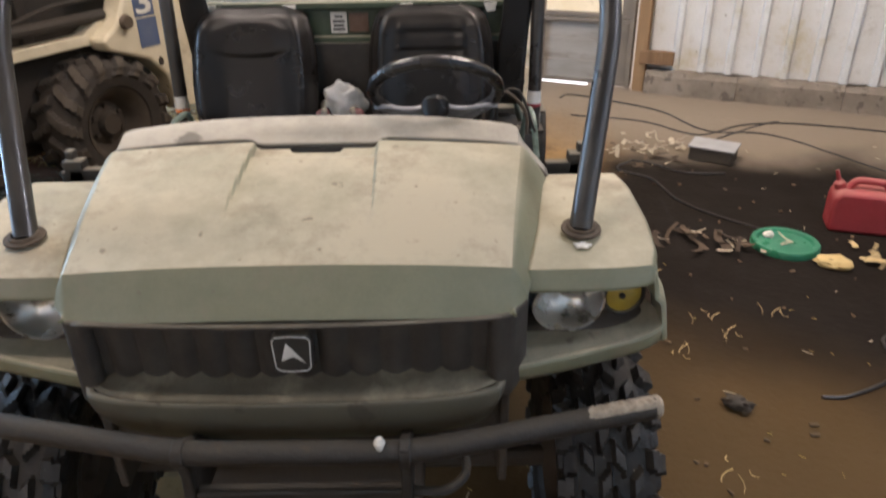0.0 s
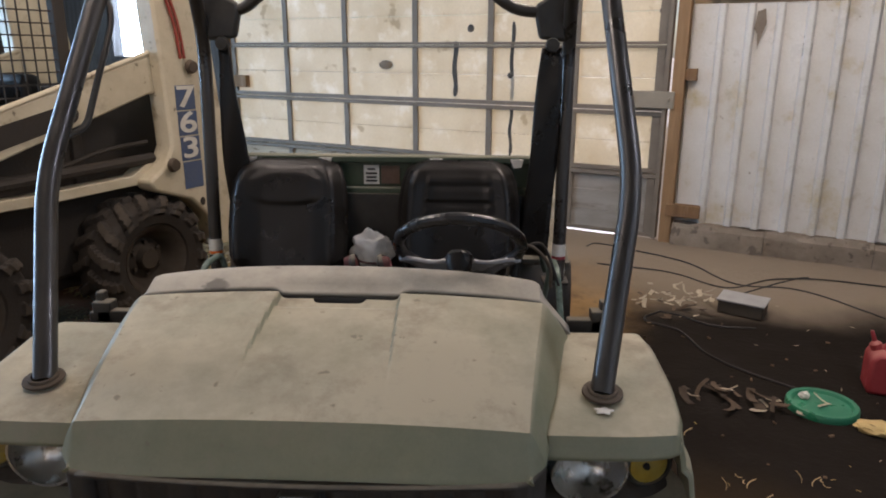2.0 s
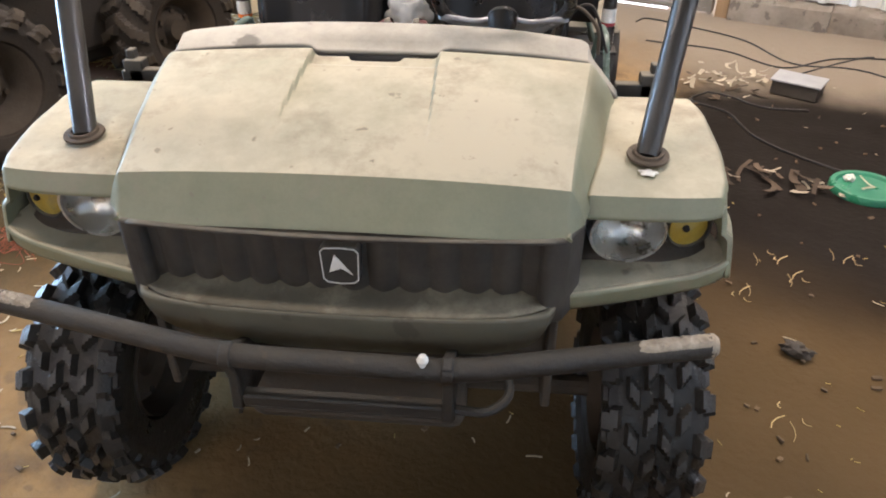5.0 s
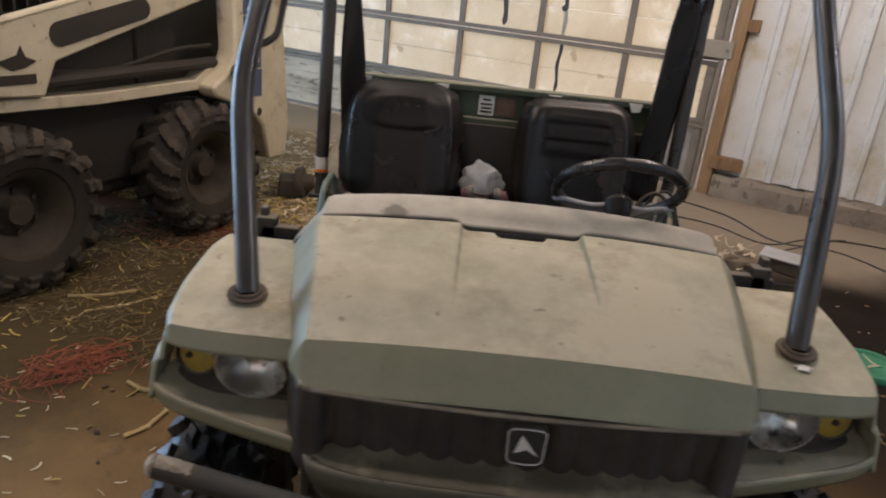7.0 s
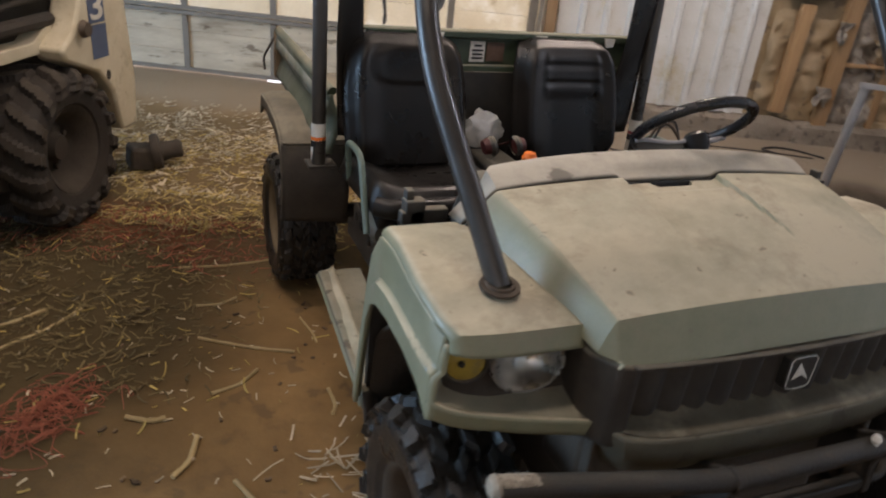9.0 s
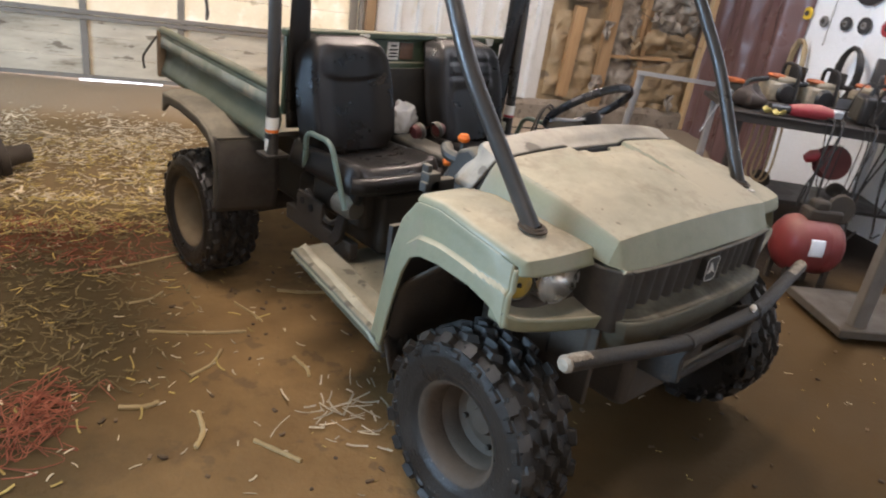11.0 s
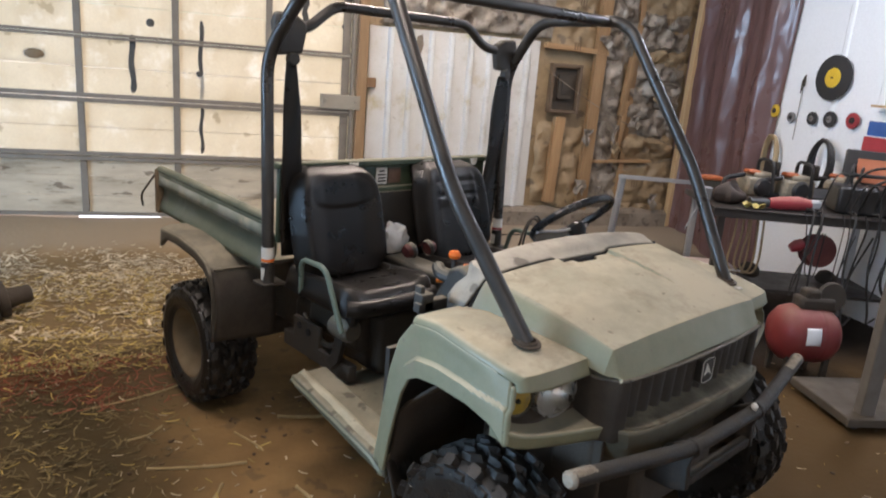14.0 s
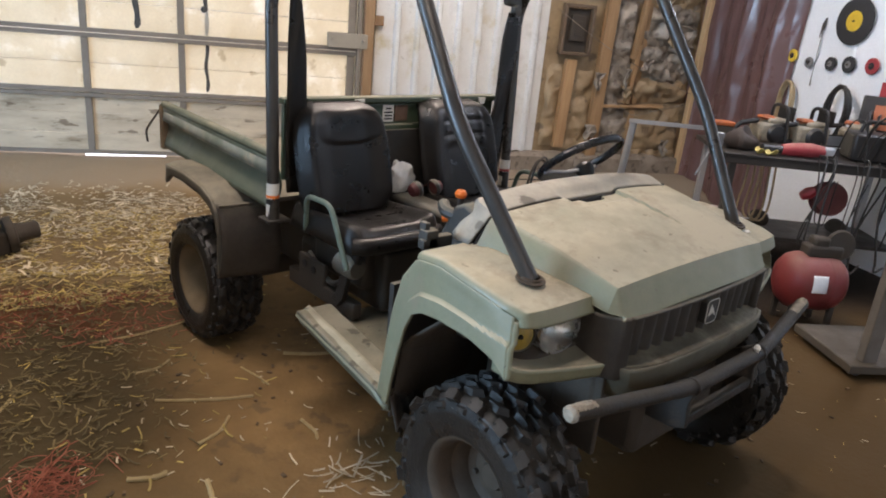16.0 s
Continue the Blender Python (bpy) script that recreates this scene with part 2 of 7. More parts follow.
def sheet(fn, nu, nv, closed=False):
    """A surface from fn(u, v), u and v from 0 to 1."""
    bm = bmesh.new()
    g = [[bm.verts.new(fn(i / nu, j / nv)) for j in range(nv + 1)] for i in range(nu + 1)]
    for i in range(nu):
        for j in range(nv):
            bm.faces.new((g[i][j], g[i + 1][j], g[i + 1][j + 1], g[i][j + 1]))
    return bm


def lathe(bm, profile, m, seg=24, caps=False):
    """Turns (radius, height) pairs round the z axis of m."""
    rings = []
    for r, h in profile:
        rings.append([bm.verts.new(m @ Vector((r * math.cos(2 * math.pi * k / seg), r * math.sin(2 * math.pi * k / seg), h))) for k in range(seg)])
    for a, b in zip(rings, rings[1:]):
        for k in range(seg):
            bm.faces.new((a[k], a[(k + 1) % seg], b[(k + 1) % seg], b[k]))
    if caps:
        bm.faces.new(rings[0][::-1])
        bm.faces.new(rings[-1])
    return bm


def LT(profile, m, seg=24, caps=False):
    return lathe(bmesh.new(), profile, m, seg, caps)


def extrude(bm, outline, m, depth):
    """A flat outline (x, y pairs) in m's plane, drawn out along its z."""
    a = [bm.verts.new(m @ Vector((x, y, 0))) for x, y in outline]
    b = [bm.verts.new(m @ Vector((x, y, depth))) for x, y in outline]
    bm.faces.new(a[::-1])
    bm.faces.new(b)
    for k in range(len(a)):
        bm.faces.new((a[k], a[(k + 1) % len(a)], b[(k + 1) % len(a)], b[k]))
    return bm


def EX(outline, m, depth):
    return extrude(bmesh.new(), outline, m, depth)


def step(a, b, x):
    t = min(1, max(0, (x - a) / (b - a)))
    return t * t * (3 - 2 * t)


def interp(x, xs, ys):
    return float(np.interp(x, xs, ys))


YZ = Matrix(((0, 0, 1, 0), (1, 0, 0, 0), (0, 1, 0, 0), (0, 0, 0, 1)))  # outline (y, z), depth along x
XZ = Matrix(((1, 0, 0, 0), (0, 0, -1, 0), (0, 1, 0, 0), (0, 0, 0, 1)))  # outline (x, z), depth along -y

# ---- shed ----
FLOOR = mat("dirt_floor", (0.275, 0.170, 0.073), (0.158, 0.096, 0.042), 2.2, 0.85, 0.84, 0, 0.6, 30, (0.105, 0.066, 0.036), 1.6, 0.55, rough_var=0.10, spots=(0.15, 0.098, 0.050), spot_scale=7.0, spot_at=0.60)


def stain_floor(m):
    """An oily dark stretch on the far side and a paler dry strip along the door wall, with ragged borders."""
    t = m.node_tree
    N, L = t.nodes, t.links
    b = N["Principled BSDF"]
    b.inputs["Specular IOR Level"].default_value = 0.12
    src = b.inputs["Base Color"].links[0].from_socket
    co = N.new("ShaderNodeTexCoord")
    sep = N.new("ShaderNodeSeparateXYZ")
    ns = N.new("ShaderNodeTexNoise")
    ns.inputs["Scale"].default_value, ns.inputs["Detail"].default_value = 1.3, 8
    L.new(co.outputs["Object"], ns.inputs["Vector"])
    wob = N.new("ShaderNodeVectorMath")
    wob.operation = "MULTIPLY_ADD"
    wob.inputs[1].default_value = (0.9, 0.9, 0)
    L.new(ns.outputs["Color"], wob.inputs[0])
    L.new(co.outputs["Object"], wob.inputs[2])
    L.new(wob.outputs[0], sep.inputs[0])

    def band(src_, a, z):
        r = N.new("ShaderNodeMapRange")
        r.interpolation_type = "SMOOTHSTEP"
        r.inputs[1].default_value, r.inputs[2].default_value = a, z
        L.new(src_, r.inputs[0])
        return r.outputs[0]

    def mul(p, q):
        k = N.new("ShaderNodeMath")
        k.operation = "MULTIPLY"
        L.new(p, k.inputs[0])
        L.new(q, k.inputs[1])
        return k.outputs[0]

    def over(fac, col, c2):
        x = N.new("ShaderNodeMix")
        x.data_type = "RGBA"
        L.new(fac, x.inputs[0])
        L.new(col, x.inputs[6])
        x.inputs[7].default_value = (*c2, 1)
        return x.outputs[2]
    S, Nn = sep.outputs[0], sep.outputs[1]
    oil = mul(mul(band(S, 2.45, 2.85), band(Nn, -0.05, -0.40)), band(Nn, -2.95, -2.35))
    dry = mul(band(Nn, -0.75, -0.15), band(S, 1.2, 1.8))
    swept = mul(band(Nn, -0.75, -0.25), band(S, 1.8, 1.2))
    # ragged band of darker floor on the far side
    darker = mul(mul(band(S, 2.3, 3.2), band(Nn, -1.6, -2.6)), band(Nn, -3.3, -2.7))
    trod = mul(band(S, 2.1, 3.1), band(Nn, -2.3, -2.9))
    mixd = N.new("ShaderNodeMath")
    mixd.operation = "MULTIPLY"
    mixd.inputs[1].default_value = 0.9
    L.new(darker, mixd.inputs[0])
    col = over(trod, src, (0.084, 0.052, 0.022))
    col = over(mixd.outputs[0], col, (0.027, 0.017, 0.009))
    rot = mul(mul(band(S, 1.6, 0.8), band(Nn, -5.2, -4.2)), band(Nn, -2.0, -2.5))
    bed = mul(mul(band(Nn, -0.35, -0.85), band(Nn, -3.0, -2.4)), band(S, 1.7, 1.1))
    col = over(bed, col, (0.165, 0.115, 0.058))
    col = over(rot, col, (0.066, 0.047, 0.022))
    rusty = mul(mul(band(S, 1.2, 0.7), band(Nn, -2.75, -2.5)), band(Nn, -2.1, -2.35))
    col = over(rusty, col, (0.125, 0.052, 0.024))
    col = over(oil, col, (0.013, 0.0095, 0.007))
    col = over(swept, col, (0.27, 0.205, 0.135))
    col = over(dry, col, (0.23, 0.185, 0.135))
    L.new(col, b.inputs["Base Color"])


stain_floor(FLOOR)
DOORSKIN = mat("door_panel", (0.84, 0.79, 0.66), (0.70, 0.635, 0.49), 2.2, 0.9, 0.55, 0, 0.1, 60, (0.93, 0.91, 0.84), 3.6, 0.54, clear=0.66, spots=(0.50, 0.43, 0.29), spot_scale=5.0, spot_at=0.64)
DOORGREY = mat("grey_door_board", (0.34, 0.31, 0.27), (0.22, 0.20, 0.17), 4.0, 0.8, 0.7, 0, 0.2, 60, (0.15, 0.12, 0.095), 2.8, 0.56, stretch=(0.6, 1, 2.4), clear=0.12)
DOORLOW = mat("door_board_dirty", (0.66, 0.60, 0.47), (0.40, 0.34, 0.245), 3.0, 0.9, 0.7, 0, 0.2, 60, (0.24, 0.19, 0.125), 2.8, 0.56, stretch=(0.6, 1, 2.4), clear=0.42, spots=(0.16, 0.12, 0.08), spot_scale=9.0, spot_at=0.62)
DOORMETAL = mat("galvanised", (0.200, 0.168, 0.132), (0.130, 0.106, 0.080), 6, 0.6, 0.62, 0.0, 0.05, 120, spec=0.3)
WHITESTEEL = mat("white_steel", (0.66, 0.645, 0.59), (0.52, 0.49, 0.41), 2.0, 0.7, 0.4, 0, 0.05, 90, (0.45, 0.37, 0.22), 1.9, 0.66)
SHEETSTEEL = mat("worn_white_sheet", (0.60, 0.595, 0.565), (0.48, 0.455, 0.40), 2.6, 0.7, 0.40, 0, 0.06, 60, (0.43, 0.37, 0.23), 2.6, 0.555, spots=(0.22, 0.19, 0.14), spot_scale=13.0, spot_at=0.70)
DARKWALL = mat("dark_wall_skin", (0.060, 0.050, 0.042), (0.03, 0.025, 0.02), 3.0, 0.8, 0.8, 0, 0.3, 50, stretch=(6, 6, 0.6))
CLEANSTEEL = mat("white_sheet", (0.86, 0.89, 0.91), (0.79, 0.82, 0.84), 2.0, 0.5, 0.4, 0, 0.04, 90)
CONCRETE = mat("concrete_block", (0.25, 0.205, 0.155), (0.13, 0.10, 0.072), 4, 0.9, 0.88, 0, 0.6, 45, spots=(0.09, 0.07, 0.05), spot_scale=12.0, spot_at=0.58)
WOOD = mat("stud_wood", (0.36, 0.215, 0.10), (0.22, 0.125, 0.058), 3, 0.8, 0.7, 0, 0.2, 60, stretch=(6, 6, 0.6), per_object=0.2)
PALEWOOD = mat("pale_wood", (0.52, 0.36, 0.19), (0.40, 0.26, 0.13), 3, 0.8, 0.7, 0, 0.2, 60, stretch=(6, 6, 0.6))
KRAFT = mat("kraft_paper", (0.33, 0.235, 0.13), (0.19, 0.13, 0.07), 4, 0.9, 0.6, 0, 0.4, 30, (0.11, 0.078, 0.048), 2.6, 0.60, spots=(0.10, 0.07, 0.045), spot_scale=7.0, spot_at=0.60)
FOIL = mat("foil_insulation", (0.33, 0.285, 0.23), (0.095, 0.072, 0.050), 7, 1.0, 0.45, 0.15, 0.8, 22, spots=(0.075, 0.055, 0.04), spot_scale=9.0, spot_at=0.58)
PLASTIC = mat("brown_plastic_sheet", (0.150, 0.082, 0.076), (0.085, 0.046, 0.043), 2.5, 0.7, 0.34, 0, 0.06, 14, coat=0.25)
ROOFMETAL = mat("roof_metal", (0.35, 0.34, 0.32), (0.25, 0.24, 0.22), 2, 0.7, 0.5, 0.2, 0.05, 50)
S0, S1, N0 = -6.0, 5.78, -11.3
APRON = 0.18


def ground_z(s, n):
    """The floor rises gently towards the door wall, later and steeper beside the white sheet."""
    far = step(0.6, 1.8, s)
    h = APRON * step(-3.3 + 2.25 * far, -0.2, n) if n < 0 else APRON
    return h + 0.007 * noise.noise(Vector((s * 1.7, n * 1.7, 0))) + 0.003 * noise.noise(Vector((s * 7, n * 7, 3)))


def structure(name, bm, material, label="", category="", **k):
    ob = part(name, bm, material, None, **k)
    ob.matrix_basis = ROOM
    return tagged(ob, label, category, "", "structure")


def on_far(u, v):
    a = (u - 0.5) * 2
    b = (v - 0.5) * 2
    s, n = 12.0 * a * (0.45 + 0.55 * abs(a)), -4.5 + 14.0 * b * (0.35 + 0.65 * abs(b))
    return Vector((s, n, ground_z(s, n)))


structure("floor", sheet(on_far, 150, 150), FLOOR, "trodden brown dirt floor with ragged dark patches", "floor")
bm = bmesh.new()
g = [bm.verts.new(v) for v in ((-400, -400, -0.25), (400, -400, -0.25), (400, 400, -0.25), (-400, 400, -0.25))]
bm.faces.new(g)
structure("ground", bm, mat("yard_ground", (0.16, 0.13, 0.09), None, 0.5), "bare yard ground outside the shed", "ground")


def wall_with_holes(a0, a1, top, holes, place, thick):
    """A wall of blocks round rectangular openings; place(a, z, d) gives the point."""
    bm = bmesh.new()
    cuts = sorted({a0, a1, *(h[0] for h in holes), *(h[1] for h in holes)})
    for l, r in zip(cuts, cuts[1:]):
        inside = sorted((h[2], h[3]) for h in holes if h[0] <= l and h[1] >= r)
        z = -0.3
        spans = []
        for lo, hi in inside:
            spans.append((z, lo))
            z = hi
        spans.append((z, top))
        for lo, hi in spans:
            if hi - lo > 0.01:
                v = [bm.verts.new(place(a, zz, d)) for d in (0, thick) for a, zz in ((l, lo), (r, lo), (r, hi), (l, hi))]
                for f in ((0, 1, 2, 3), (7, 6, 5, 4), (0, 4, 5, 1), (1, 5, 6, 2), (2, 6, 7, 3), (3, 7, 4, 0)):
                    bm.faces.new([v[i] for i in f])
    return bm


TOP = 3.9
DOOR_L, DOOR_R, DOOR_TOP = -2.53, 2.06, 3.25
# left part of the back wall, coloured dark throughout
structure("wall_back_dark", wall_with_holes(S0, -2.66, TOP, [(-4.50, -3.95, 1.58, 2.36), (-5.95, -5.35, 1.58, 2.36)], lambda a, z, d: (a, 0.075 + d, z), 0.12), DARKWALL, "plain dark wall beside the overhead door", "wall", smooth=False)
structure("wall_back", wall_with_holes(-2.66, S1, TOP, [(DOOR_L, DOOR_R, -0.3, DOOR_TOP)], lambda a, z, d: (a, 0.075 + d, z), 0.12),
          WHITESTEEL, "pale painted sheet wall round the overhead door", "wall", smooth=False)
structure("wall_right", wall_with_holes(N0, 0.2, TOP, [], lambda a, z, d: (S1 + 0.02 + d, a, z), 0.12), WHITESTEEL, "pale sheet side wall behind the work table", "wall", smooth=False)
# left wall is out of view; its dark colour cuts bounced light
structure("wall_left", wall_with_holes(N0, 0.2, TOP, [(-7.7, -3.5, -0.3, 3.6)], lambda a, z, d: (S0 - d, a, z), 0.12), DARKWALL, "unseen dark side wall with an open doorway", "wall", smooth=False)
structure("wall_front", wall_with_holes(S0, S1, TOP, [(-1.6, 3.2, -0.3, 3.7)], lambda a, z, d: (a, N0 - d, z), 0.12), WHITESTEEL, "pale sheet end wall with an open doorway", "wall", smooth=False)
structure("ceiling", B(((-0.1, -5.6, TOP + 0.06), (12.2, 12.2, 0.1))), ROOFMETAL, "grey metal shed ceiling", "ceiling", smooth=False)

# overhead door: four visible sections of white panels between galvanised rails and stiles
STILES = (-2.50, -1.775, -1.041, -0.25, 0.51, 1.285, 1.945)
RAILS = (0.725, 1.22, 1.73, 2.235, 2.74)
door = thing("door_1", ROOM @ pose(0, 0, 0.0), "closed white sectional overhead door with grey metal rails", "overhead door", kind="structure")
LEVELS = (0.20,) + RAILS + (DOOR_TOP,)
for i, (lo, hi) in enumerate(zip(LEVELS, LEVELS[1:])):
    for a, b in zip(STILES, STILES[1:] + (2.05,)):
        seg = 3 if i == 0 else 2
        bm = bmesh.new()
        h = (hi - lo) / seg
        for k in range(seg):
            tilt = random.uniform(-0.003, 0.003)
            box(bm, ((a + b) / 2, 0.035 + tilt, lo + h * (k + 0.5)), (b - a, 0.02, h - 0.004))
        part("panel", bm, DOORGREY if i == 0 and a > 1.2 else DOORLOW if i == 0 else DOORSKIN, door, bevel=0.002, segs=1)
for z in RAILS:
    deep = 0.034 if z in RAILS[:2] else 0.022
    part("rail", B(((-0.23, 0.012, z + deep * 0.62), (4.56, 0.03, deep)), ((-0.23, 0.004, z - deep * 0.62), (4.56, 0.03, deep))), DOORMETAL, door, bevel=0.003, segs=1)
part("rail", B(((-0.23, 0.012, 0.215), (4.56, 0.035, 0.03))), DOORMETAL, door)
for x in STILES[:-1] + (1.975,):
    for lo, hi in zip(LEVELS, LEVELS[1:]):
        w = 0.055 if x != 1.975 else 0.07
        part("stile", B(((x, 0.014, (lo + hi) / 2), (w, 0.022, hi - lo - 0.045)), ((x, 0.0, hi - 0.07), (w * 0.8, 0.01, 0.05))), DOORMETAL, door, bevel=0.002, segs=1)
part("track", B(((2.035, -0.01, 1.7), (0.03, 0.08, 3.0))), DOORMETAL, door)
part("lock_box", B(((1.93, -0.035, 1.315), (0.36, 0.06, 0.13)), ((1.79, -0.07, 1.33), (0.03, 0.02, 0.03)), ((2.07, -0.07, 1.32), (0.02, 0.04, 0.02))), mat("grey_board", (0.27, 0.235, 0.18), None, 5), door, "weathered grey bracket board", bevel=0.004)
STAIN = mat("black_smear", (0.035, 0.032, 0.028), (0.10, 0.09, 0.075), 14, 0.7, 0.8, 0, 0)


def smear(s, z0, z1, w):
    def fn(u, v):
        z = z0 + (z1 - z0) * v
        ww = w * (0.85 + 0.25 * noise.noise(Vector((v * 6, s * 5, 0)))) * (0.5 + 0.5 * step(0, 0.06, v) * step(1, 0.94, v))
        return Vector((s + (u - 0.5) * ww + 0.008 * math.sin(v * 9), 0.0235, z))
    part("grease_mark", sheet(fn, 2, 14), STAIN, door, "dark grease smear")


smear(0.16, 1.28, 1.76, 0.055)
smear(0.715, 1.26, 1.92, 0.04)
smear(0.715, 0.78, 1.2, 0.035)
smear(1.60, 1.95, 2.2, 0.06)
for s, z, r in ((0.70, 1.475, 0.032), (0.31, 1.87, 0.034), (1.95, 1.98, 0.025)):
    part("knot_hole", LT([(0.0, 0.0), (r * 0.7, 0.0), (r, -0.006)], Matrix.Translation((s, 0.021, z)) @ Matrix.Rotation(radians(90), 4, "X"), 12), STAIN, door, "dark round hole")
part("patch", LT([(0.0, 0.0), (0.05, 0.0), (0.06, -0.006)], Matrix.Translation((-0.58, 0.021, 1.55)) @ Matrix.Rotation(radians(90), 4, "X") @ Matrix.Diagonal((1.5, 0.8, 1, 1)), 9), mat("brown_foam", (0.20, 0.12, 0.05), (0.05, 0.03, 0.02), 30), door, "brown torn patch")
GLOW = bpy.data.materials.new("gap_and_tube_glow")
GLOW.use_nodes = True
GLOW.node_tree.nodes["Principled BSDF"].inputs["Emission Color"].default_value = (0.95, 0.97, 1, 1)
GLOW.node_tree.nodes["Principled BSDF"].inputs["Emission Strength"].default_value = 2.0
# glowing strips stand in for the daylight that shows under the door
part("gap", B(((0.02, 0.03, 0.185), (0.66, 0.01, 0.018)), ((1.48, 0.03, 0.188), (0.44, 0.01, 0.025))), GLOW, door, "bright daylight gap under the door")

# door posts, white ribbed sheet, kerb blocks
POSTWOOD = mat("weathered_post", (0.235, 0.130, 0.058), (0.12, 0.068, 0.034), 4, 0.8, 0.8, 0, 0.25, 60, (0.30, 0.20, 0.12), 3, 0.6, stretch=(6, 6, 0.6))
structure("trim_post", B(((2.125, 0.0, 1.9), (0.09, 0.09, 3.6)), ((-2.6, 0.0, 1.9), (0.09, 0.09, 3.6))), WOOD, "rough orange-brown timber posts beside the overhead door", "door post", bevel=0.004)
blk = thing("wood_block", ROOM @ pose(2.26, 0.0, 0.0), "short brown timber blocks nailed to the door post", "block")
part("lower_block", B(((-0.01, -0.03, 0.455), (0.26, 0.07, 0.10))), POSTWOOD, blk, bevel=0.004)
part("upper_block", B(((-0.05, -0.005, 1.51), (0.09, 0.06, 0.09))), POSTWOOD, blk, bevel=0.004)
part("side_block", B(((-4.72, -0.005, 1.36), (0.30, 0.07, 0.12))), POSTWOOD, blk, bevel=0.004)


def ribbed(place, width, pitch, low, top, material, name, label, ribh=0.018, start=0.2):
    """A steel sheet with raised ribs, of real thickness."""
    prof = [(0.0, 0.0)]
    k = start
    while k < width - 0.02:
        prof += [(k - 0.030, 0), (k - 0.020, ribh * 0.85), (k - 0.013, ribh), (k + 0.013, ribh), (k + 0.020, ribh * 0.85), (k + 0.030, 0)]
        k += pitch
    prof.append((width, 0.0))
    bm = bmesh.new()
    zs = [low + (top - low) * i / 6 for i in range(7)]
    rows = [[bm.verts.new(place(a, d, z)) for a, d in prof] for z in zs]
    for p, q in zip(rows, rows[1:]):
        for i in range(len(prof) - 1):
            bm.faces.new((p[i], p[i + 1], q[i + 1], q[i]))
    return structure(name, bm, material, label, "wall", solid=0.003, smooth=False)


ribbed(lambda a, d, z: Vector((2.19 + a, 0.02 - d, z)), 1.70, 0.196, 0.365, 2.02, SHEETSTEEL, "wall_sheet_white", "white ribbed steel wall sheet with yellowish stains", 0.042)
structure("wall_tear", EX([(-0.03, 0.10), (0.02, 0.12), (0.035, 0.02), (0.01, -0.07), (-0.012, -0.16), (-0.02, -0.06), (-0.045, -0.02)], pose(2.66, -0.008, 1.86) @ XZ, 0.004), CONCRETE, "ragged dark tear in the white sheet", "tear")


def rough_block(x0, x1, z0, z1, seed):
    """A crumbling concrete block: a box skin with uneven faces."""
    bm = bmesh.new()
    bmesh.ops.create_cube(bm, size=1, matrix=Matrix.Translation(((x0 + x1) / 2, 0.0, (z0 + z1) / 2)) @ Matrix.Diagonal((x1 - x0, 0.16, z1 - z0, 1)))
    bmesh.ops.subdivide_edges(bm, edges=bm.edges[:], cuts=9, use_grid_fill=True)
    for v in bm.verts:
        k = Vector((v.co.x * 6 + seed, v.co.y * 9, v.co.z * 9))
        top = step(z1 - 0.06, z1, v.co.z)
        v.co.y += 0.022 * noise.noise(k) + 0.03 * top
        v.co.z += 0.030 * top * noise.noise(k * 1.3 + Vector((5, 0, 0))) - 0.02 * top
    return bm


random.seed(5)
x = 2.18
while x < 5.7:
    w = random.uniform(0.5, 0.8)
    structure("kerb_block", rough_block(x, x + w - 0.004, 0.12, 0.375, x), CONCRETE, "crumbling concrete block at the foot of the wall", "concrete block")
    x += w

# open stud wall with foil-backed insulation
INS0, INS1 = 3.89, 5.70
structure("wall_board", B(((4.8, 0.06, 1.9), (1.84, 0.02, 3.5))), KRAFT, "brown paper facing behind the open studs", "wall", smooth=False)
structure("wall_board_upper", B(((3.05, 0.05, 2.9), (1.75, 0.02, 1.75))), KRAFT, "brown paper facing above the white sheet", "wall", smooth=False)


def stud(s0, z0, s1, z1, w=0.085, material=None, d=0.075, n=-0.02):
    a, b = Vector((s0, n, z0)), Vector((s1, n, z1))
    ln = (b - a).length
    ang = math.degrees(math.atan2(s1 - s0, z1 - z0))
    ob = part("stud", B(((0, 0, ln / 2), (w, d, ln))), material or WOOD, None, bevel=0.004)
    ob.matrix_basis = ROOM @ pose(s0, n, z0, 0, ang, 0)
    return tagged(ob, "rough bare timber stud in the open wall", "stud", "wall studs", "structure")


for k, pts in enumerate(([(3.95, 1.75), (4.5, 1.45), (5.05, 1.22), (5.55, 1.05)], [(4.65, 0.95), (4.9, 0.80), (5.2, 0.86), (5.5, 0.93)])):
    c_ = thing("string_line", ROOM @ pose(pts[0][0], -0.09, pts[0][1]), "thin pale cord strung across the open studs", "cord", "wall cords")
    part("strand", T(smooth_path([(a - pts[0][0], -0.02 * (i % 2), z - pts[0][1]) for i, (a, z) in enumerate(pts)], 6), 0.0035, 6), CONCRETE, c_)
random.seed(17)
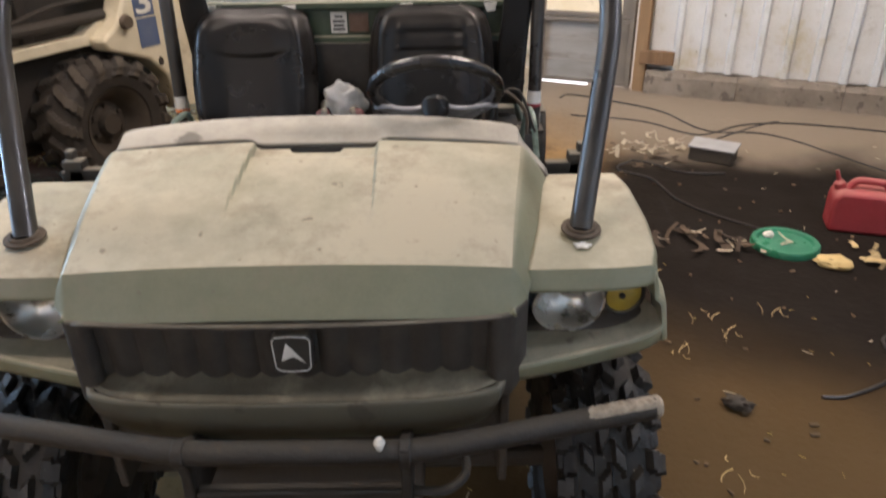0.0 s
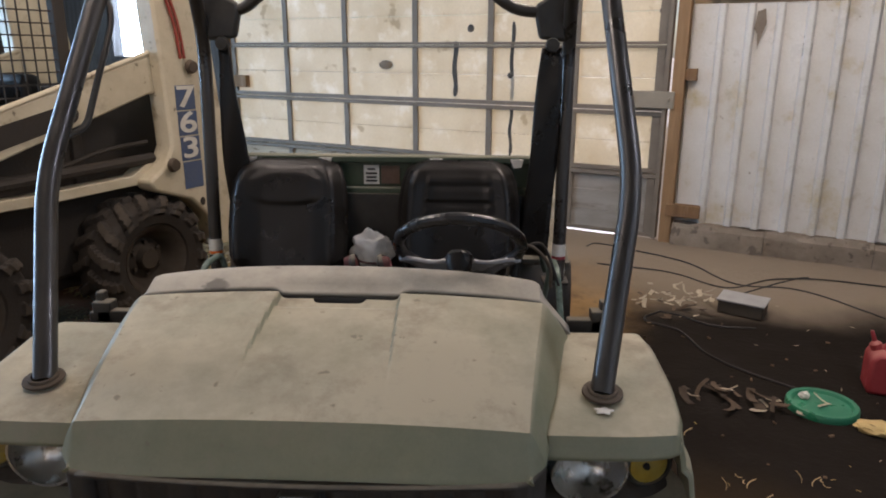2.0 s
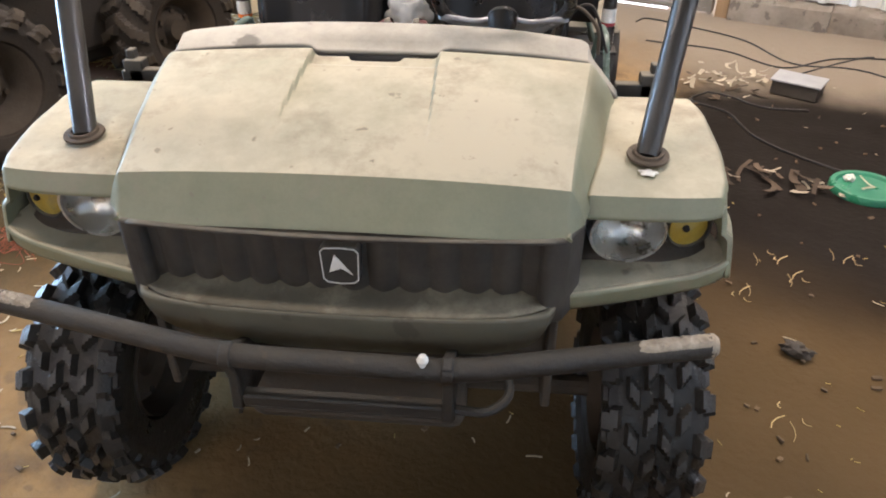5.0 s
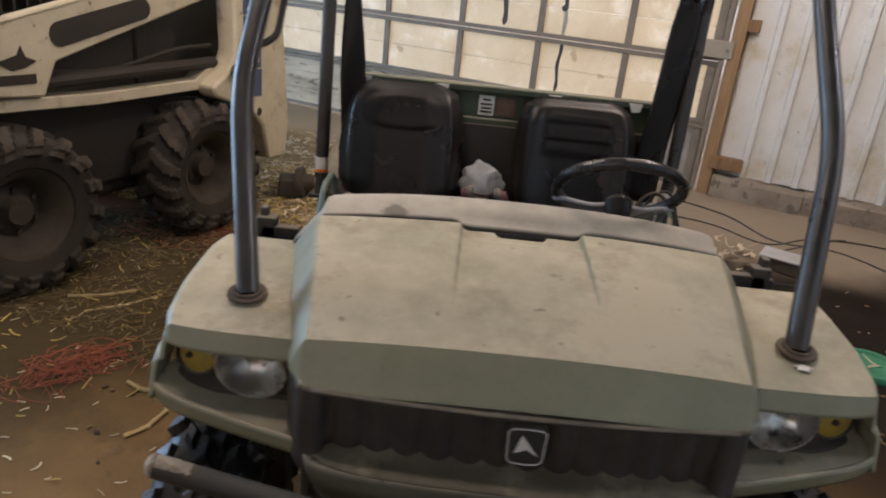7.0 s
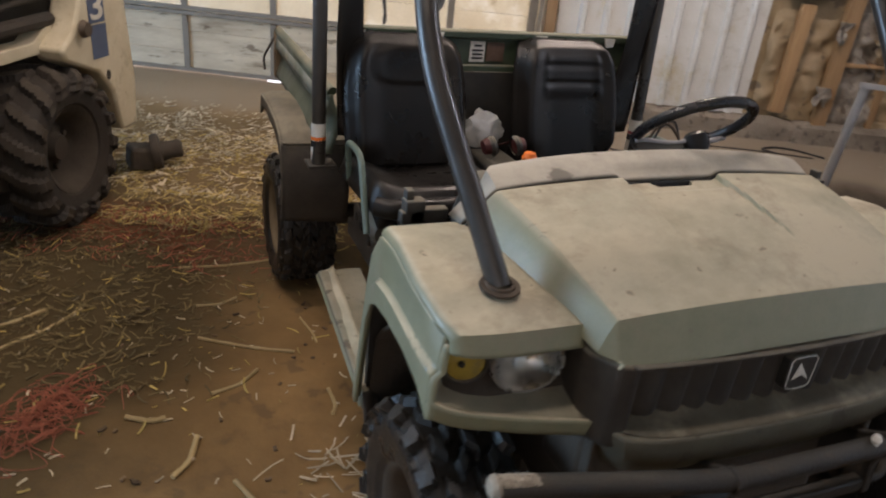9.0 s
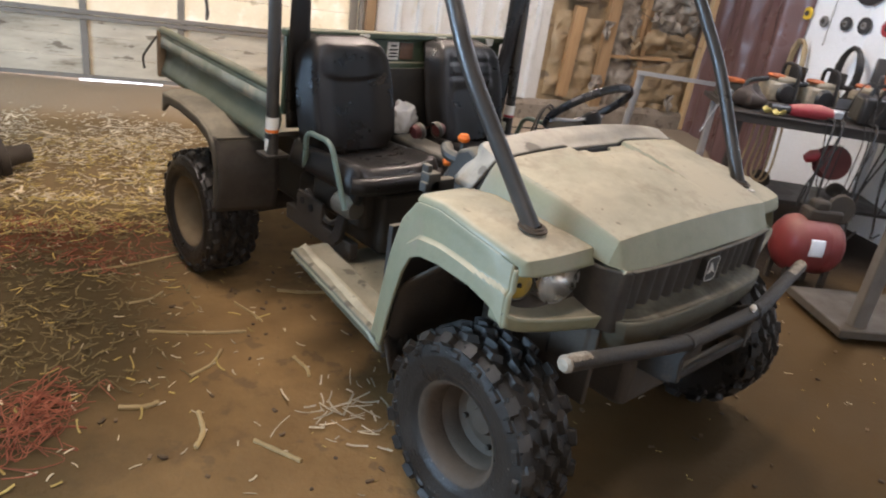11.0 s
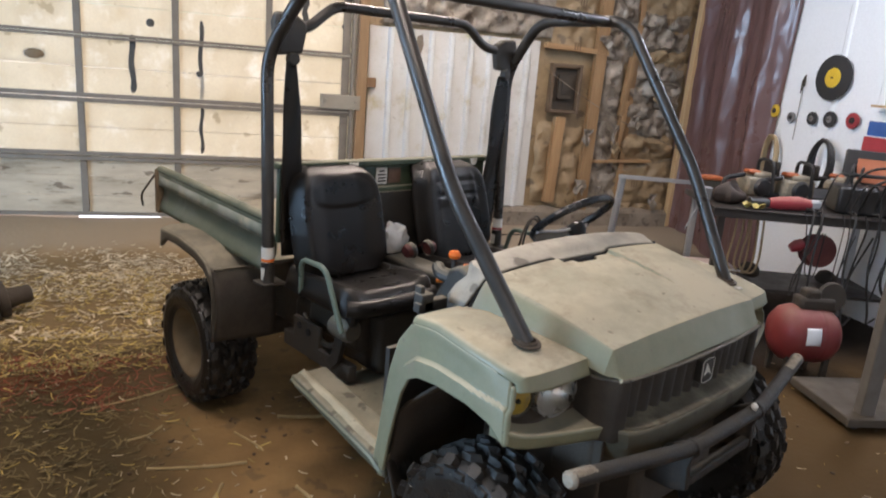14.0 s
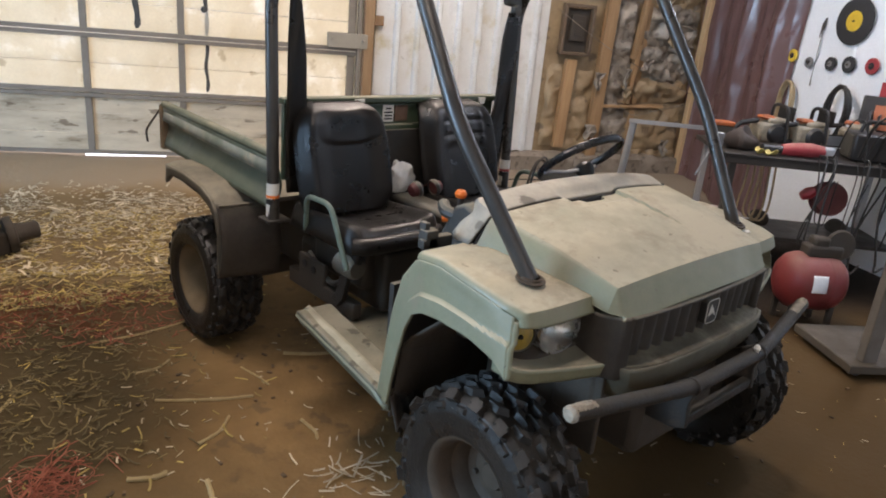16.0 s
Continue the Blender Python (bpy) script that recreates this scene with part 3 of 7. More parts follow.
for k in range(16):
    a, z = random.uniform(4.0, 5.5), random.uniform(0.5, 2.6)
    w, h = random.uniform(0.05, 0.13), random.uniform(0.10, 0.24)
    if a < 4.55 and z > 1.2:
        continue
    ph = random.uniform(0, 6)
    sc_ = thing("paper_flap", ROOM @ pose(a, -0.07, z), "torn flap of brown insulation paper hanging loose", "paper flap", "torn paper flaps")
    part("flap", sheet(lambda u, v: Vector(((u - 0.5) * w * (1 - 0.5 * v * math.sin(ph) ** 2) + 0.02 * math.sin(v * 5 + ph), -0.03 * v * (1 + math.sin(u * 4 + ph)) + 0.012 * math.sin(v * 11 + u * 6 + ph), -h * v * (0.8 + 0.2 * math.sin(u * 9 + ph)))), 6, 8), random.choice((FOIL, KRAFT, FOIL)), sc_, solid=0.003)
stud(4.14, 0.42, 4.17, 1.30, 0.11)
stud(4.52, 0.2, 4.56, 3.8, 0.12)
stud(4.86, 1.35, 4.92, 1.95, 0.05)
stud(4.86, 0.9, 4.9, 1.5, 0.05)
stud(4.96, 0.25, 4.98, 3.8, 0.06, n=0.03)
stud(5.60, 0.19, 5.66, 3.8, 0.075, PALEWOOD, n=-0.06)
stud(3.93, 1.99, 4.62, 1.96, 0.05)
stud(4.55, 0.86, 5.3, 0.89, 0.03, n=0.0)


def quilt(s0, s1, z0, z1, material, seed, puff=0.09, n=0.03, crease=9.0, name="insulation_batt", label="torn foil-faced insulation batt stuffed between the studs"):
    """A crumpled pillow of insulation."""
    w, h = s1 - s0, z1 - z0

    def fn(u, v):
        e = (math.sin(math.pi * u) * math.sin(math.pi * v)) ** 0.45 if 0 < u < 1 and 0 < v < 1 else 0
        p = Vector((u * w * crease, v * h * crease, seed * 3.7))
        k = noise.turbulence(p, 3, False) - 0.4
        edge = 0.03 * noise.noise(Vector((u * 5, v * 5, seed)))
        return Vector((s0 + u * w + edge, n - e * puff * (0.75 + 0.8 * k), z0 + v * h + edge))
    nu, nv = max(6, int(w / 0.025)), max(6, int(h / 0.025))
    ob = part(name, sheet(fn, nu, nv), material, None, angle=60)
    ob.matrix_basis = ROOM
    return tagged(ob, label, "insulation", "wall insulation", "structure")


random.seed(11)
quilt(3.95, 4.13, 0.42, 1.25, KRAFT, 1)
quilt(4.20, 4.47, 0.36, 1.2, KRAFT, 2, 0.07)
quilt(4.0, 4.5, 1.95, 2.75, KRAFT, 3, 0.08, label="brown paper-faced insulation batt with faded print")
quilt(2.3, 4.0, 2.06, 2.85, FOIL, 21, 0.12, 0.0)
quilt(4.0, 4.5, 2.7, 3.6, KRAFT, 4, 0.08)
quilt(4.6, 4.98, 0.20, 0.75, FOIL, 5, 0.06)
quilt(4.62, 4.88, 0.7, 1.3, FOIL, 6, 0.08)
quilt(4.62, 4.86, 1.25, 1.9, FOIL, 7, 0.09)
quilt(4.62, 4.95, 1.9, 2.7, FOIL, 8, 0.1)
quilt(4.92, 5.58, 0.28, 0.42, KRAFT, 9, 0.09)
quilt(4.90, 5.56, 0.42, 0.86, KRAFT, 10, 0.08, label="brown paper-faced insulation batt with faded print")
z = 0.92
while z < 2.25:
    h = random.uniform(0.14, 0.26)
    quilt(4.9 + random.uniform(0, 0.03), 5.57, z, z + h + 0.05, FOIL if random.random() < 0.75 else KRAFT, z * 9, 0.13)
    z += h
quilt(4.98, 5.58, 2.2, 2.9, KRAFT, 13, 0.06, label="brown paper-faced insulation batt with faded print")
quilt(4.62, 5.58, 2.9, 3.6, FOIL, 14, 0.1)
# printed patches on the batts
INK = mat("faded_ink", (0.16, 0.105, 0.06), None, 40, 0.6, 0.8, 0, 0)
for s, z in ((4.26, 2.0), (4.27, 2.42), (5.28, 2.32), (5.12, 0.64)):
    ob = part("print", B(*[((s + 0.028 * k, -0.062, z), (0.012, 0.002, 0.07)) for k in (-1, 0, 1)], ((s, -0.062, z + 0.03), (0.09, 0.002, 0.008))), INK, None)
    ob.matrix_basis = ROOM
    tagged(ob, "faded dark print on brown paper facing", "print", "", "structure")
# cut-out with a dark metal box in it
eb = thing("electrical_box", ROOM @ pose(4.18, -0.03, 1.36), "dark open metal box set in a timber frame", "electrical box")
part("frame", B(((-0.15, 0, 0.22), (0.03, 0.08, 0.46)), ((0.15, 0, 0.22), (0.03, 0.08, 0.46)), ((0, 0, 0.45), (0.33, 0.08, 0.03)), ((0, 0, 0.0), (0.33, 0.08, 0.03))), mat("dark_frame_wood", (0.13, 0.085, 0.05), None, 6), eb, bevel=0.003)
part("box", B(((0, 0.03, 0.22), (0.27, 0.02, 0.41)), ((0, 0.0, 0.24), (0.15, 0.05, 0.24)), ((0, -0.02, 0.24), (0.08, 0.03, 0.14))), UNDER, eb, "dark grey metal box", bevel=0.006)

# brown plastic sheet hung over the corner and the white sheet wall past it


def curtain(u, v):
    nn = 0.02 - 1.32 * u
    z = 0.02 + 3.7 * v
    w = 0.022 * math.sin(u * 15 + 1.2 * math.sin(v * 3)) + 0.010 * math.sin(u * 37 + v * 4) + 0.03 * noise.noise(Vector((u * 9, v * 5, 0))) + 0.012 * noise.noise(Vector((u * 30, v * 26, 5)))
    return Vector((5.66 + (0.085 - w * 0.3) * step(0.86, 1.0, u) - w * step(1.05, 0.85, u) - 0.04 * (1 - v) * step(1.0, 0.8, u), nn + 0.04 * math.sin(v * 5) * u, z))


structure("plastic_sheet", sheet(curtain, 90, 90), PLASTIC, "glossy brown plastic sheeting hung in folds over the wall", "plastic sheet", angle=80)
ribbed(lambda a, d, z: Vector((5.765 - d, -1.05 - a, z)), 9.0, 0.45, 0.0, 3.8, CLEANSTEEL, "wall_sheet_bright", "bright white steel wall sheet behind the work table", 0.008, 0.8)

# ---- utility vehicle ----
uv = thing("utility_vehicle", pose(0, 1.3, 0), "dusty sage-green two-seat utility vehicle with cargo box and black roll bars", "utility vehicle")


def V(name, bm, material, parent=None, label="", **k):
    return part(name, bm, material, parent or uv, label, world=True, **k)


# hood: a broad pressed cover, crease across the nose, sunk middle panel, hand hole at the seam
HY = (0.060, 0.110, 0.20, 0.32, 0.45, 0.555)
HZ = (0.912, 1.002, 1.027, 1.060, 1.086, 1.100)
HW = (0.424, 0.432, 0.442, 0.458, 0.478, 0.492)


def hood_top(x, y):
    w = interp(y, HY, HW)
    z = interp(y, HY, HZ) - 0.020 * (abs(x) / w) ** 2.2
    sink = step(0.151, 0.144, abs(x) - 0.03 * (0.5 - y)) * step(0.16, 0.42, y)
    z -= 0.010 * sink
    z -= 0.009 * step(0.155, 0.130, abs(x)) * step(0.480, 0.510, y)
    return z


def hood_fn(u, v):
    y = interp(v, (0, 10 / 46, 0.5, 0.75, 1.0), (0.060, 0.110, 0.25, 0.42, 0.550))
    w = interp(y, HY, HW)
    a = (u - 0.5) * 2
    if abs(a) < 0.8601:
        x = a / 0.86 * w
        low = step(0.113, 0.060, y)
        bow = -0.016 * (1 - (x / w) ** 2) * step(0.3, 0.05, y) + 0.008 * (x / w) ** 4 * low
        return Vector((x, y + bow, hood_top(x, y) + 0.004 * (x / w) ** 4 * low))
    k = max(0, (abs(a) - 0.86) / 0.14)
    low = step(0.113, 0.060, y)
    ztop = hood_top(w, y) + 0.004 * low
    zlow = interp(y, (0.03, 0.1, 0.3, 0.56), (0.908, 0.912, 0.952, 0.978))
    out = interp(y, (0.06, 0.11, 0.3, 0.56), (0.008, 0.034, 0.060, 0.075))
    return Vector((math.copysign(w + out * k ** 0.8, a), y + 0.008 * low, ztop + (zlow - ztop) * k ** 1.15))


bm = sheet(hood_fn, 230, 46)


def slot(x, y):
    """Distance of a point outside the rounded hand slot."""
    return math.hypot(max(0.0, abs(x) - 0.042), y - 0.547) - 0.021


bmesh.ops.delete(bm, geom=[f for f in bm.faces if slot(*f.calc_center_median().xy) < 0.001], context="FACES")
for v in bm.verts:
    if v.is_boundary and abs(v.co.x) < 0.09 and 0.50 < v.co.y < 0.549:
        for _ in range(8):
            d = slot(v.co.x, v.co.y)
            gx = (slot(v.co.x + 1e-4, v.co.y) - d) / 1e-4
            gy = (slot(v.co.x, v.co.y + 1e-4) - d) / 1e-4
            v.co.x, v.co.y = v.co.x - d * gx, min(0.5495, v.co.y - d * gy)
hood = V("hood", bm, PAINT, label="dust-covered sage green hood", solid=0.012, angle=13, bevel=0.005)
V("hand_hole", B(((0, 0.540, 1.030), (0.16, 0.060, 0.035))), SEAM, hood, "dark hand hole in the hood")


def cowl_fn(u, v):
    y = 0.562 + 0.115 * v
    w = interp(v, (0, 0.55, 1), (0.494, 0.498, 0.455))
    a = (u - 0.5) * 2
    if abs(a) < 0.86:
        x = a / 0.86 * w
        z = 1.102 + 0.028 * math.sin(v * math.pi * 0.6) - 0.025 * (abs(x) / w) ** 2.6 - 0.05 * max(0, v - 0.75)
        z -= 0.014 * step(0.165, 0.14, abs(x)) * step(0.34, 0.10, v)
        return Vector((x, y + 0.02 * (1 - (x / w) ** 2) * v, z))
    k = (abs(a) - 0.86) / 0.14
    return Vector((math.copysign(w + 0.075 * k, a), y + 0.015 * k, 1.078 - 0.09 * k))


V("cowl", sheet(cowl_fn, 80, 14), mat("dusty_cowl", (0.20, 0.185, 0.155), (0.12, 0.108, 0.09), 5, 0.7, 0.55, 0, 0.08, 120, dust=(0.46, 0.42, 0.34), dust_amount=0.8, spots=(0.10, 0.088, 0.072), spot_scale=9.0, spot_at=0.62), label="dusty cowl panel behind the hood seam", solid=0.01, angle=30)


def seam_fn(u, v):
    p = cowl_fn(u, 0)
    return Vector((p.x * 0.998, 0.5605, p.z - 0.0075 - 0.03 * v))


V("seam", sheet(seam_fn, 60, 1), SEAM, solid=0.003)
V("dashboard", EX([(0.60, 0.62), (0.60, 1.05), (0.68, 1.085), (0.73, 1.06), (0.80, 0.93), (0.76, 0.62)], YZ @ pose(0, 0, -0.5), 1.0), BLACK, bevel=0.015)

# nose: grille with ribs, dark corner panels, lower fascia
def grille_back(x, z):
    """Depth of the fluted grille wall: rounded vertical folds about 6 cm apart."""
    k = abs(math.sin(math.pi * x / 0.0605 + 0.4)) ** 0.9
    return 0.094 - 0.022 * (1 - (x / 0.40) ** 2) - 0.013 * k - 0.006 * (z - 0.76) / 0.15


nose = V("grille", sheet(lambda u, v: (lambda x, z: Vector((x, grille_back(x, z), z)))((u - 0.5) * 0.80, 0.745 + 0.165 * v), 210, 4), GRILLE, label="dark fluted plastic grille", solid=0.010, angle=60)
V("grille_lintel", sheet(lambda u, v: (lambda x: Vector((x, 0.052 - 0.022 * (1 - (x / 0.41) ** 2) + 0.05 * v, 0.906 - 0.006 * v)))((u - 0.5) * 0.82), 30, 2), GRILLE, nose, solid=0.006)
for sgn in (-1, 1):
    V("corner_panel", EX([(sgn * 0.385, 0.070), (sgn * 0.400, 0.056), (sgn * 0.436, 0.068), (sgn * 0.470, 0.13), (sgn * 0.47, 0.21), (sgn * 0.39, 0.21)], pose(0, 0, 0.708), 0.196), GRILLE, bevel=0.008)


def fascia(u, v):
    a = (u - 0.5) * 2
    x = a * (0.452 - 0.05 * (1 - v) ** 1.5)
    y = 0.022 - 0.022 * (1 - a * a) + 0.045 * (1 - v) ** 2 - 0.006 * math.sin(math.pi * v) + 0.045 * abs(a) ** 8 + 0.10 * (max(0, abs(a) - 0.92) / 0.08) ** 1.5
    return Vector((x, y, 0.622 + 0.128 * v))


V("front_fascia", sheet(fascia, 44, 12), FASCIA, label="dark sage lower front panel with mud spots", solid=0.015)
SILL = mat("dust_filled_sill", (0.125, 0.108, 0.072), (0.070, 0.058, 0.039), 9, 0.8, 0.9, 0, 0.3, 90, (0.20, 0.172, 0.118), 7, 0.5)
V("grille_sill", sheet(lambda u, v: (lambda a: Vector((a * 0.415, 0.022 - 0.022 * (1 - a * a) + 0.045 * abs(a) ** 8 + 0.078 * v, 0.754 + 0.012 * v + 0.012 * v ** 3 + 0.003 * noise.noise(Vector((a * 22, v * 3, 1))))))((u - 0.5) * 2), 90, 6), SILL, label="dust lying on the grille sill", solid=0.006, angle=50)
# maker's badge: a plain outlined shield with a pale mark
bdg = V("badge", EX([(0.040 * c, 0.043 * s_) for c, s_ in ((1, 0.75), (0.8, 0.95), (-0.8, 0.95), (-1, 0.75), (-0.92, -0.8), (-0.7, -0.98), (0.7, -0.98), (0.92, -0.8))], pose(0.008, 0.040, 0.843) @ XZ @ Matrix.Translation((0, 0, -0.02)), 0.026), BLACK, None, "black shield-shaped badge with pale outline", bevel=0.003)
ring = [Vector((0.008 + 0.0365 * c, 0.033, 0.843 + 0.0395 * s_)) for c, s_ in ((1, 0.75), (0.8, 0.95), (0, 1.0), (-0.8, 0.95), (-1, 0.75), (-0.92, -0.8), (-0.7, -0.98), (0, -1.05), (0.7, -0.98), (0.92, -0.8), (1, 0.75))]
V("badge_outline", T(ring, 0.0013, 6), WHITE, bdg)
V("badge_mark", EX([(-0.022, -0.016), (-0.010, 0.024), (0.002, 0.010), (0.024, -0.020), (0.002, -0.006)], pose(0.008, 0.035, 0.843) @ XZ, 0.003), WHITE, bdg)


# front fenders
def fender(sg):
    side = "sage green front fender with pale dust on top"

    def crown(y):
        return interp(y, (0.16, 0.21, 0.33, 0.5, 0.6), (0.945, 0.957, 0.976, 0.996, 0.985))

    def top(u, v):
        # u across from the hood to the flank, v from the brow back
        y = interp(v, (0, 0.12, 0.4, 0.8, 1), (0.165, 0.205, 0.33, 0.54, 0.60))
        xi = interp(y, (0.16, 0.3, 0.6), (0.468, 0.505, 0.555))
        xo = interp(y, (0.16, 0.21, 0.35, 0.6), (0.738, 0.752, 0.760, 0.752))
        q = max(0.0, (u - 0.8) / 0.2) * math.pi / 2
        x = xi + (xo - 0.022 - xi) * min(1.0, u / 0.8) + 0.022 * math.sin(q)
        z = crown(y) - 0.022 * (1 - math.cos(q))
        yy = y + 0.030 * u ** 4 * step(0.4, 0.0, v)
        return Vector((sg * x, yy, z))
    def brow(u, v):
        p = top(u, 0)
        return Vector((p.x, p.y - 0.017 * v * (1 - 0.7 * u ** 8), p.z - 0.044 * v * (1 - 0.55 * u ** 8)))
    f = V("fender_top", sheet(lambda u, v: brow(u, 1 - v / 0.2) if v < 0.199 else top(u, (v - 0.2) / 0.8), 36, 30), PAINT, None, side, solid=0.004, angle=40)

    OUT = [(0.205, 0.932), (0.27, 0.946), (0.40, 0.963), (0.52, 0.973), (0.60, 0.960), (0.655, 0.89), (0.69, 0.78), (0.715, 0.64), (0.735, 0.50), (0.745, 0.44)]
    INN = [(0.182, 0.762), (0.235, 0.802), (0.324, 0.823), (0.45, 0.828), (0.53, 0.820), (0.575, 0.797), (0.606, 0.735), (0.630, 0.64), (0.652, 0.54), (0.668, 0.44)]

    def flank(u, v):
        i = np.linspace(0, 1, len(OUT))
        oy, oz = interp(u, i, [p[0] for p in OUT]), interp(u, i, [p[1] for p in OUT])
        iy, iz = interp(u, i, [p[0] for p in INN]), interp(u, i, [p[1] for p in INN])
        x0 = 0.756
        if oy < 0.6:
            oz = crown(oy) - 0.021
            x0 = interp(oy, (0.16, 0.21, 0.35, 0.6), (0.738, 0.752, 0.760, 0.756))
        fold = 0.47 + 0.17 * step(0.0, 0.22, u)
        x = x0 + (0.756 - x0) * step(0, 0.3, v) + 0.011 * v ** 0.7 + 0.013 * step(fold - 0.03, fold + 0.03, v) - 0.010 * step(0.10, 0, u) * (1 - v)
        return Vector((sg * x, oy + (iy - oy) * v, oz + (iz - oz) * v))
    fl = sheet(flank, 56, 30)
    V("fender_flank", fl, PAINT, f, solid=0.012, angle=25)

    def corner(u, v):
        # rounded front edge of the flank, turned in beside the lamps
        p = flank(0, 0.10 + 0.88 * v)
        q = min(1.0, u / 0.6) * math.pi * 0.5
        back = max(0.0, u - 0.6) / 0.4
        return Vector((p.x - sg * (0.013 * (1 - math.cos(q)) + 0.004 * back), p.y - 0.011 * math.sin(q) + 0.07 * back, p.z))
    V("lamp_cheek", sheet(corner, 10, 16), PAINT, f, solid=0.006, angle=60)

    def chin(u, v):
        # the shelf's nose curves back round the corner to the flank, rising outwards
        x = 0.440 + (0.775 - 0.440) * (1 - (1 - u) ** 1.3)
        y0 = interp(x, (0.433, 0.55, 0.621, 0.682, 0.710, 0.740, 0.758, 0.768, 0.775), (0.094, 0.117, 0.133, 0.146, 0.153, 0.162, 0.169, 0.176, 0.186))
        low = interp(x, (0.44, 0.60, 0.70, 0.74, 0.765, 0.775), (0.714, 0.728, 0.741, 0.750, 0.760, 0.768))
        back = max(0.0, v - 0.3) / 0.7
        z = low + 0.040 * min(1.0, v / 0.3) + (0.797 + 0.030 * u ** 3 - low - 0.040) * back
        return Vector((sg * (x - 0.036 * back * step(0.5, 1.0, u)), y0 + 0.008 * max(0, 1 - v / 0.3) + (0.260 - y0) * back, z))
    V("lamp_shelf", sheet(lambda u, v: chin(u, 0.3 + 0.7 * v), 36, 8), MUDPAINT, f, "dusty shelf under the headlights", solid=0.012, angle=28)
    V("shelf_edge", sheet(lambda u, v: chin(u, 0.3 * v) + Vector((0, -0.0015, 0)), 36, 4), PAINT, f, solid=0.012, angle=40)
    V("lamp_recess", B(((sg * 0.594, 0.305, 0.862), (0.268, 0.09, 0.124))), BLACK, f, "dark recess round the lamps")
    m = Matrix.Translation((sg * 0.563, 0.197, 0.850)) @ Matrix.Rotation(radians(90), 4, "X") @ Matrix.Rotation(radians(sg * 6), 4, "Y")
    rbm = LT([(0.0, -0.040), (0.012, -0.039), (0.026, -0.034), (0.040, -0.024), (0.054, -0.010), (0.064, 0.004), (0.069, 0.012), (0.074, 0.012), (0.074, -0.03)], Matrix.Identity(4), 96)
    for v in rbm.verts:
        if v.co.xy.length < 0.065:
            v.co.z += 0.0005 * math.cos(v.co.x * 2 * math.pi / 0.020)
    rbm.transform(m @ Matrix.Diagonal((1.06, 0.90, 1, 1)))
    hl = V("headlight", rbm, CHROME, f, "round headlight with a fluted chrome reflector")
    V("lens", LT([(0.0, 0.034), (0.035, 0.03), (0.06, 0.02), (0.07, 0.008)], m @ Matrix.Diagonal((1.06, 0.90, 1, 1)), 32), LENS, hl)
    m = Matrix.Translation((sg * 0.688, 0.220, 0.852)) @ Matrix.Rotation(radians(90), 4, "X") @ Matrix.Rotation(radians(sg * 12), 4, "Y")
    fg = V("marker_lamp", LT([(0.0, 0.010), (0.026, 0.008), (0.040, 0.001), (0.043, -0.012), (0.043, -0.04)], m, 22), YELLOW, f, "round yellow front marker lamp")
    V("bezel", LT([(0.041, -0.004), (0.044, 0.004), (0.050, 0.002), (0.052, -0.02)], m, 24), BLACK, fg, "dark lamp ring")
    V("screw", LT([(0.0, 0.017), (0.006, 0.016), (0.008, 0.008)], m @ Matrix.Translation((-0.01, 0.005, 0)), 8), SEAM, fg)
    V("wheel_well", sheet(lambda u, v: Vector((sg * (0.40 + 0.33 * v), interp(u, (0, 0.25, 0.5, 0.8, 1), (0.19, 0.23, 0.45, 0.66, 0.71)), interp(u, (0, 0.25, 0.5, 0.8, 1), (0.785, 0.812, 0.84, 0.66, 0.36)))), 16, 3), UNDER, f, "dark inner wheel arch", solid=0.01)
    V("inner_arch", B(((sg * 0.425, 0.33, 0.62), (0.02, 0.46, 0.36))), UNDER, f, "dark inner wheel arch", bevel=0.005)
    V("hinge", B(((sg * 0.655, 0.665, 1.005), (0.05, 0.04, 0.035)), ((sg * 0.665, 0.675, 1.03), (0.02, 0.03, 0.03)), ((sg * 0.66, 0.66, 0.98), (0.06, 0.03, 0.03)), ((sg * 0.62, 0.66, 0.96), (0.10, 0.03, 0.08))), BLACK, f, "black rubber hood latch", bevel=0.004)


fender(-1)
fender(1)

V("splat", sheet(lambda u, v: (lambda a, r: Vector((0.592 + r * math.cos(a), 0.233 + 0.7 * r * math.sin(a), 0.9665 + 0.08 * (0.7 * r * math.sin(a)))))(2 * math.pi * u, 0.017 * v * (1 + 0.25 * math.sin(5 * u * 6.283 + 1))), 24, 2), WHITE, None, "dried white splat on the fender", solid=0.0015)
# front bumper
BUMPER = bend([(-0.700, 0.015, 0.724), (-0.215, -0.060, 0.684), (0.245, -0.060, 0.678), (0.715, 0.010, 0.720)], 0.08)
bp = V("bumper", T(BUMPER, 0.0235, 16), BAR, None, "dusty black tubular front bumper")
CRUST = mat("crusted_end", (0.34, 0.29, 0.22), (0.14, 0.11, 0.08), 30, 0.8, 0.85, 0, 0.5, 50)
for sg in (-1, 1):
    V("end_cap", LT([(0.0, 0.012), (0.017, 0.010), (0.0245, 0.001), (0.0245, -0.006)], Matrix.Translation((sg * 0.702 + (0.013 if sg > 0 else 0.0), 0.015 if sg < 0 else 0.010, 0.724 if sg < 0 else 0.720)) @ Matrix.Rotation(radians(90 * sg), 4, "Y"), 14), CRUST, bp, "pale crusted tube end")


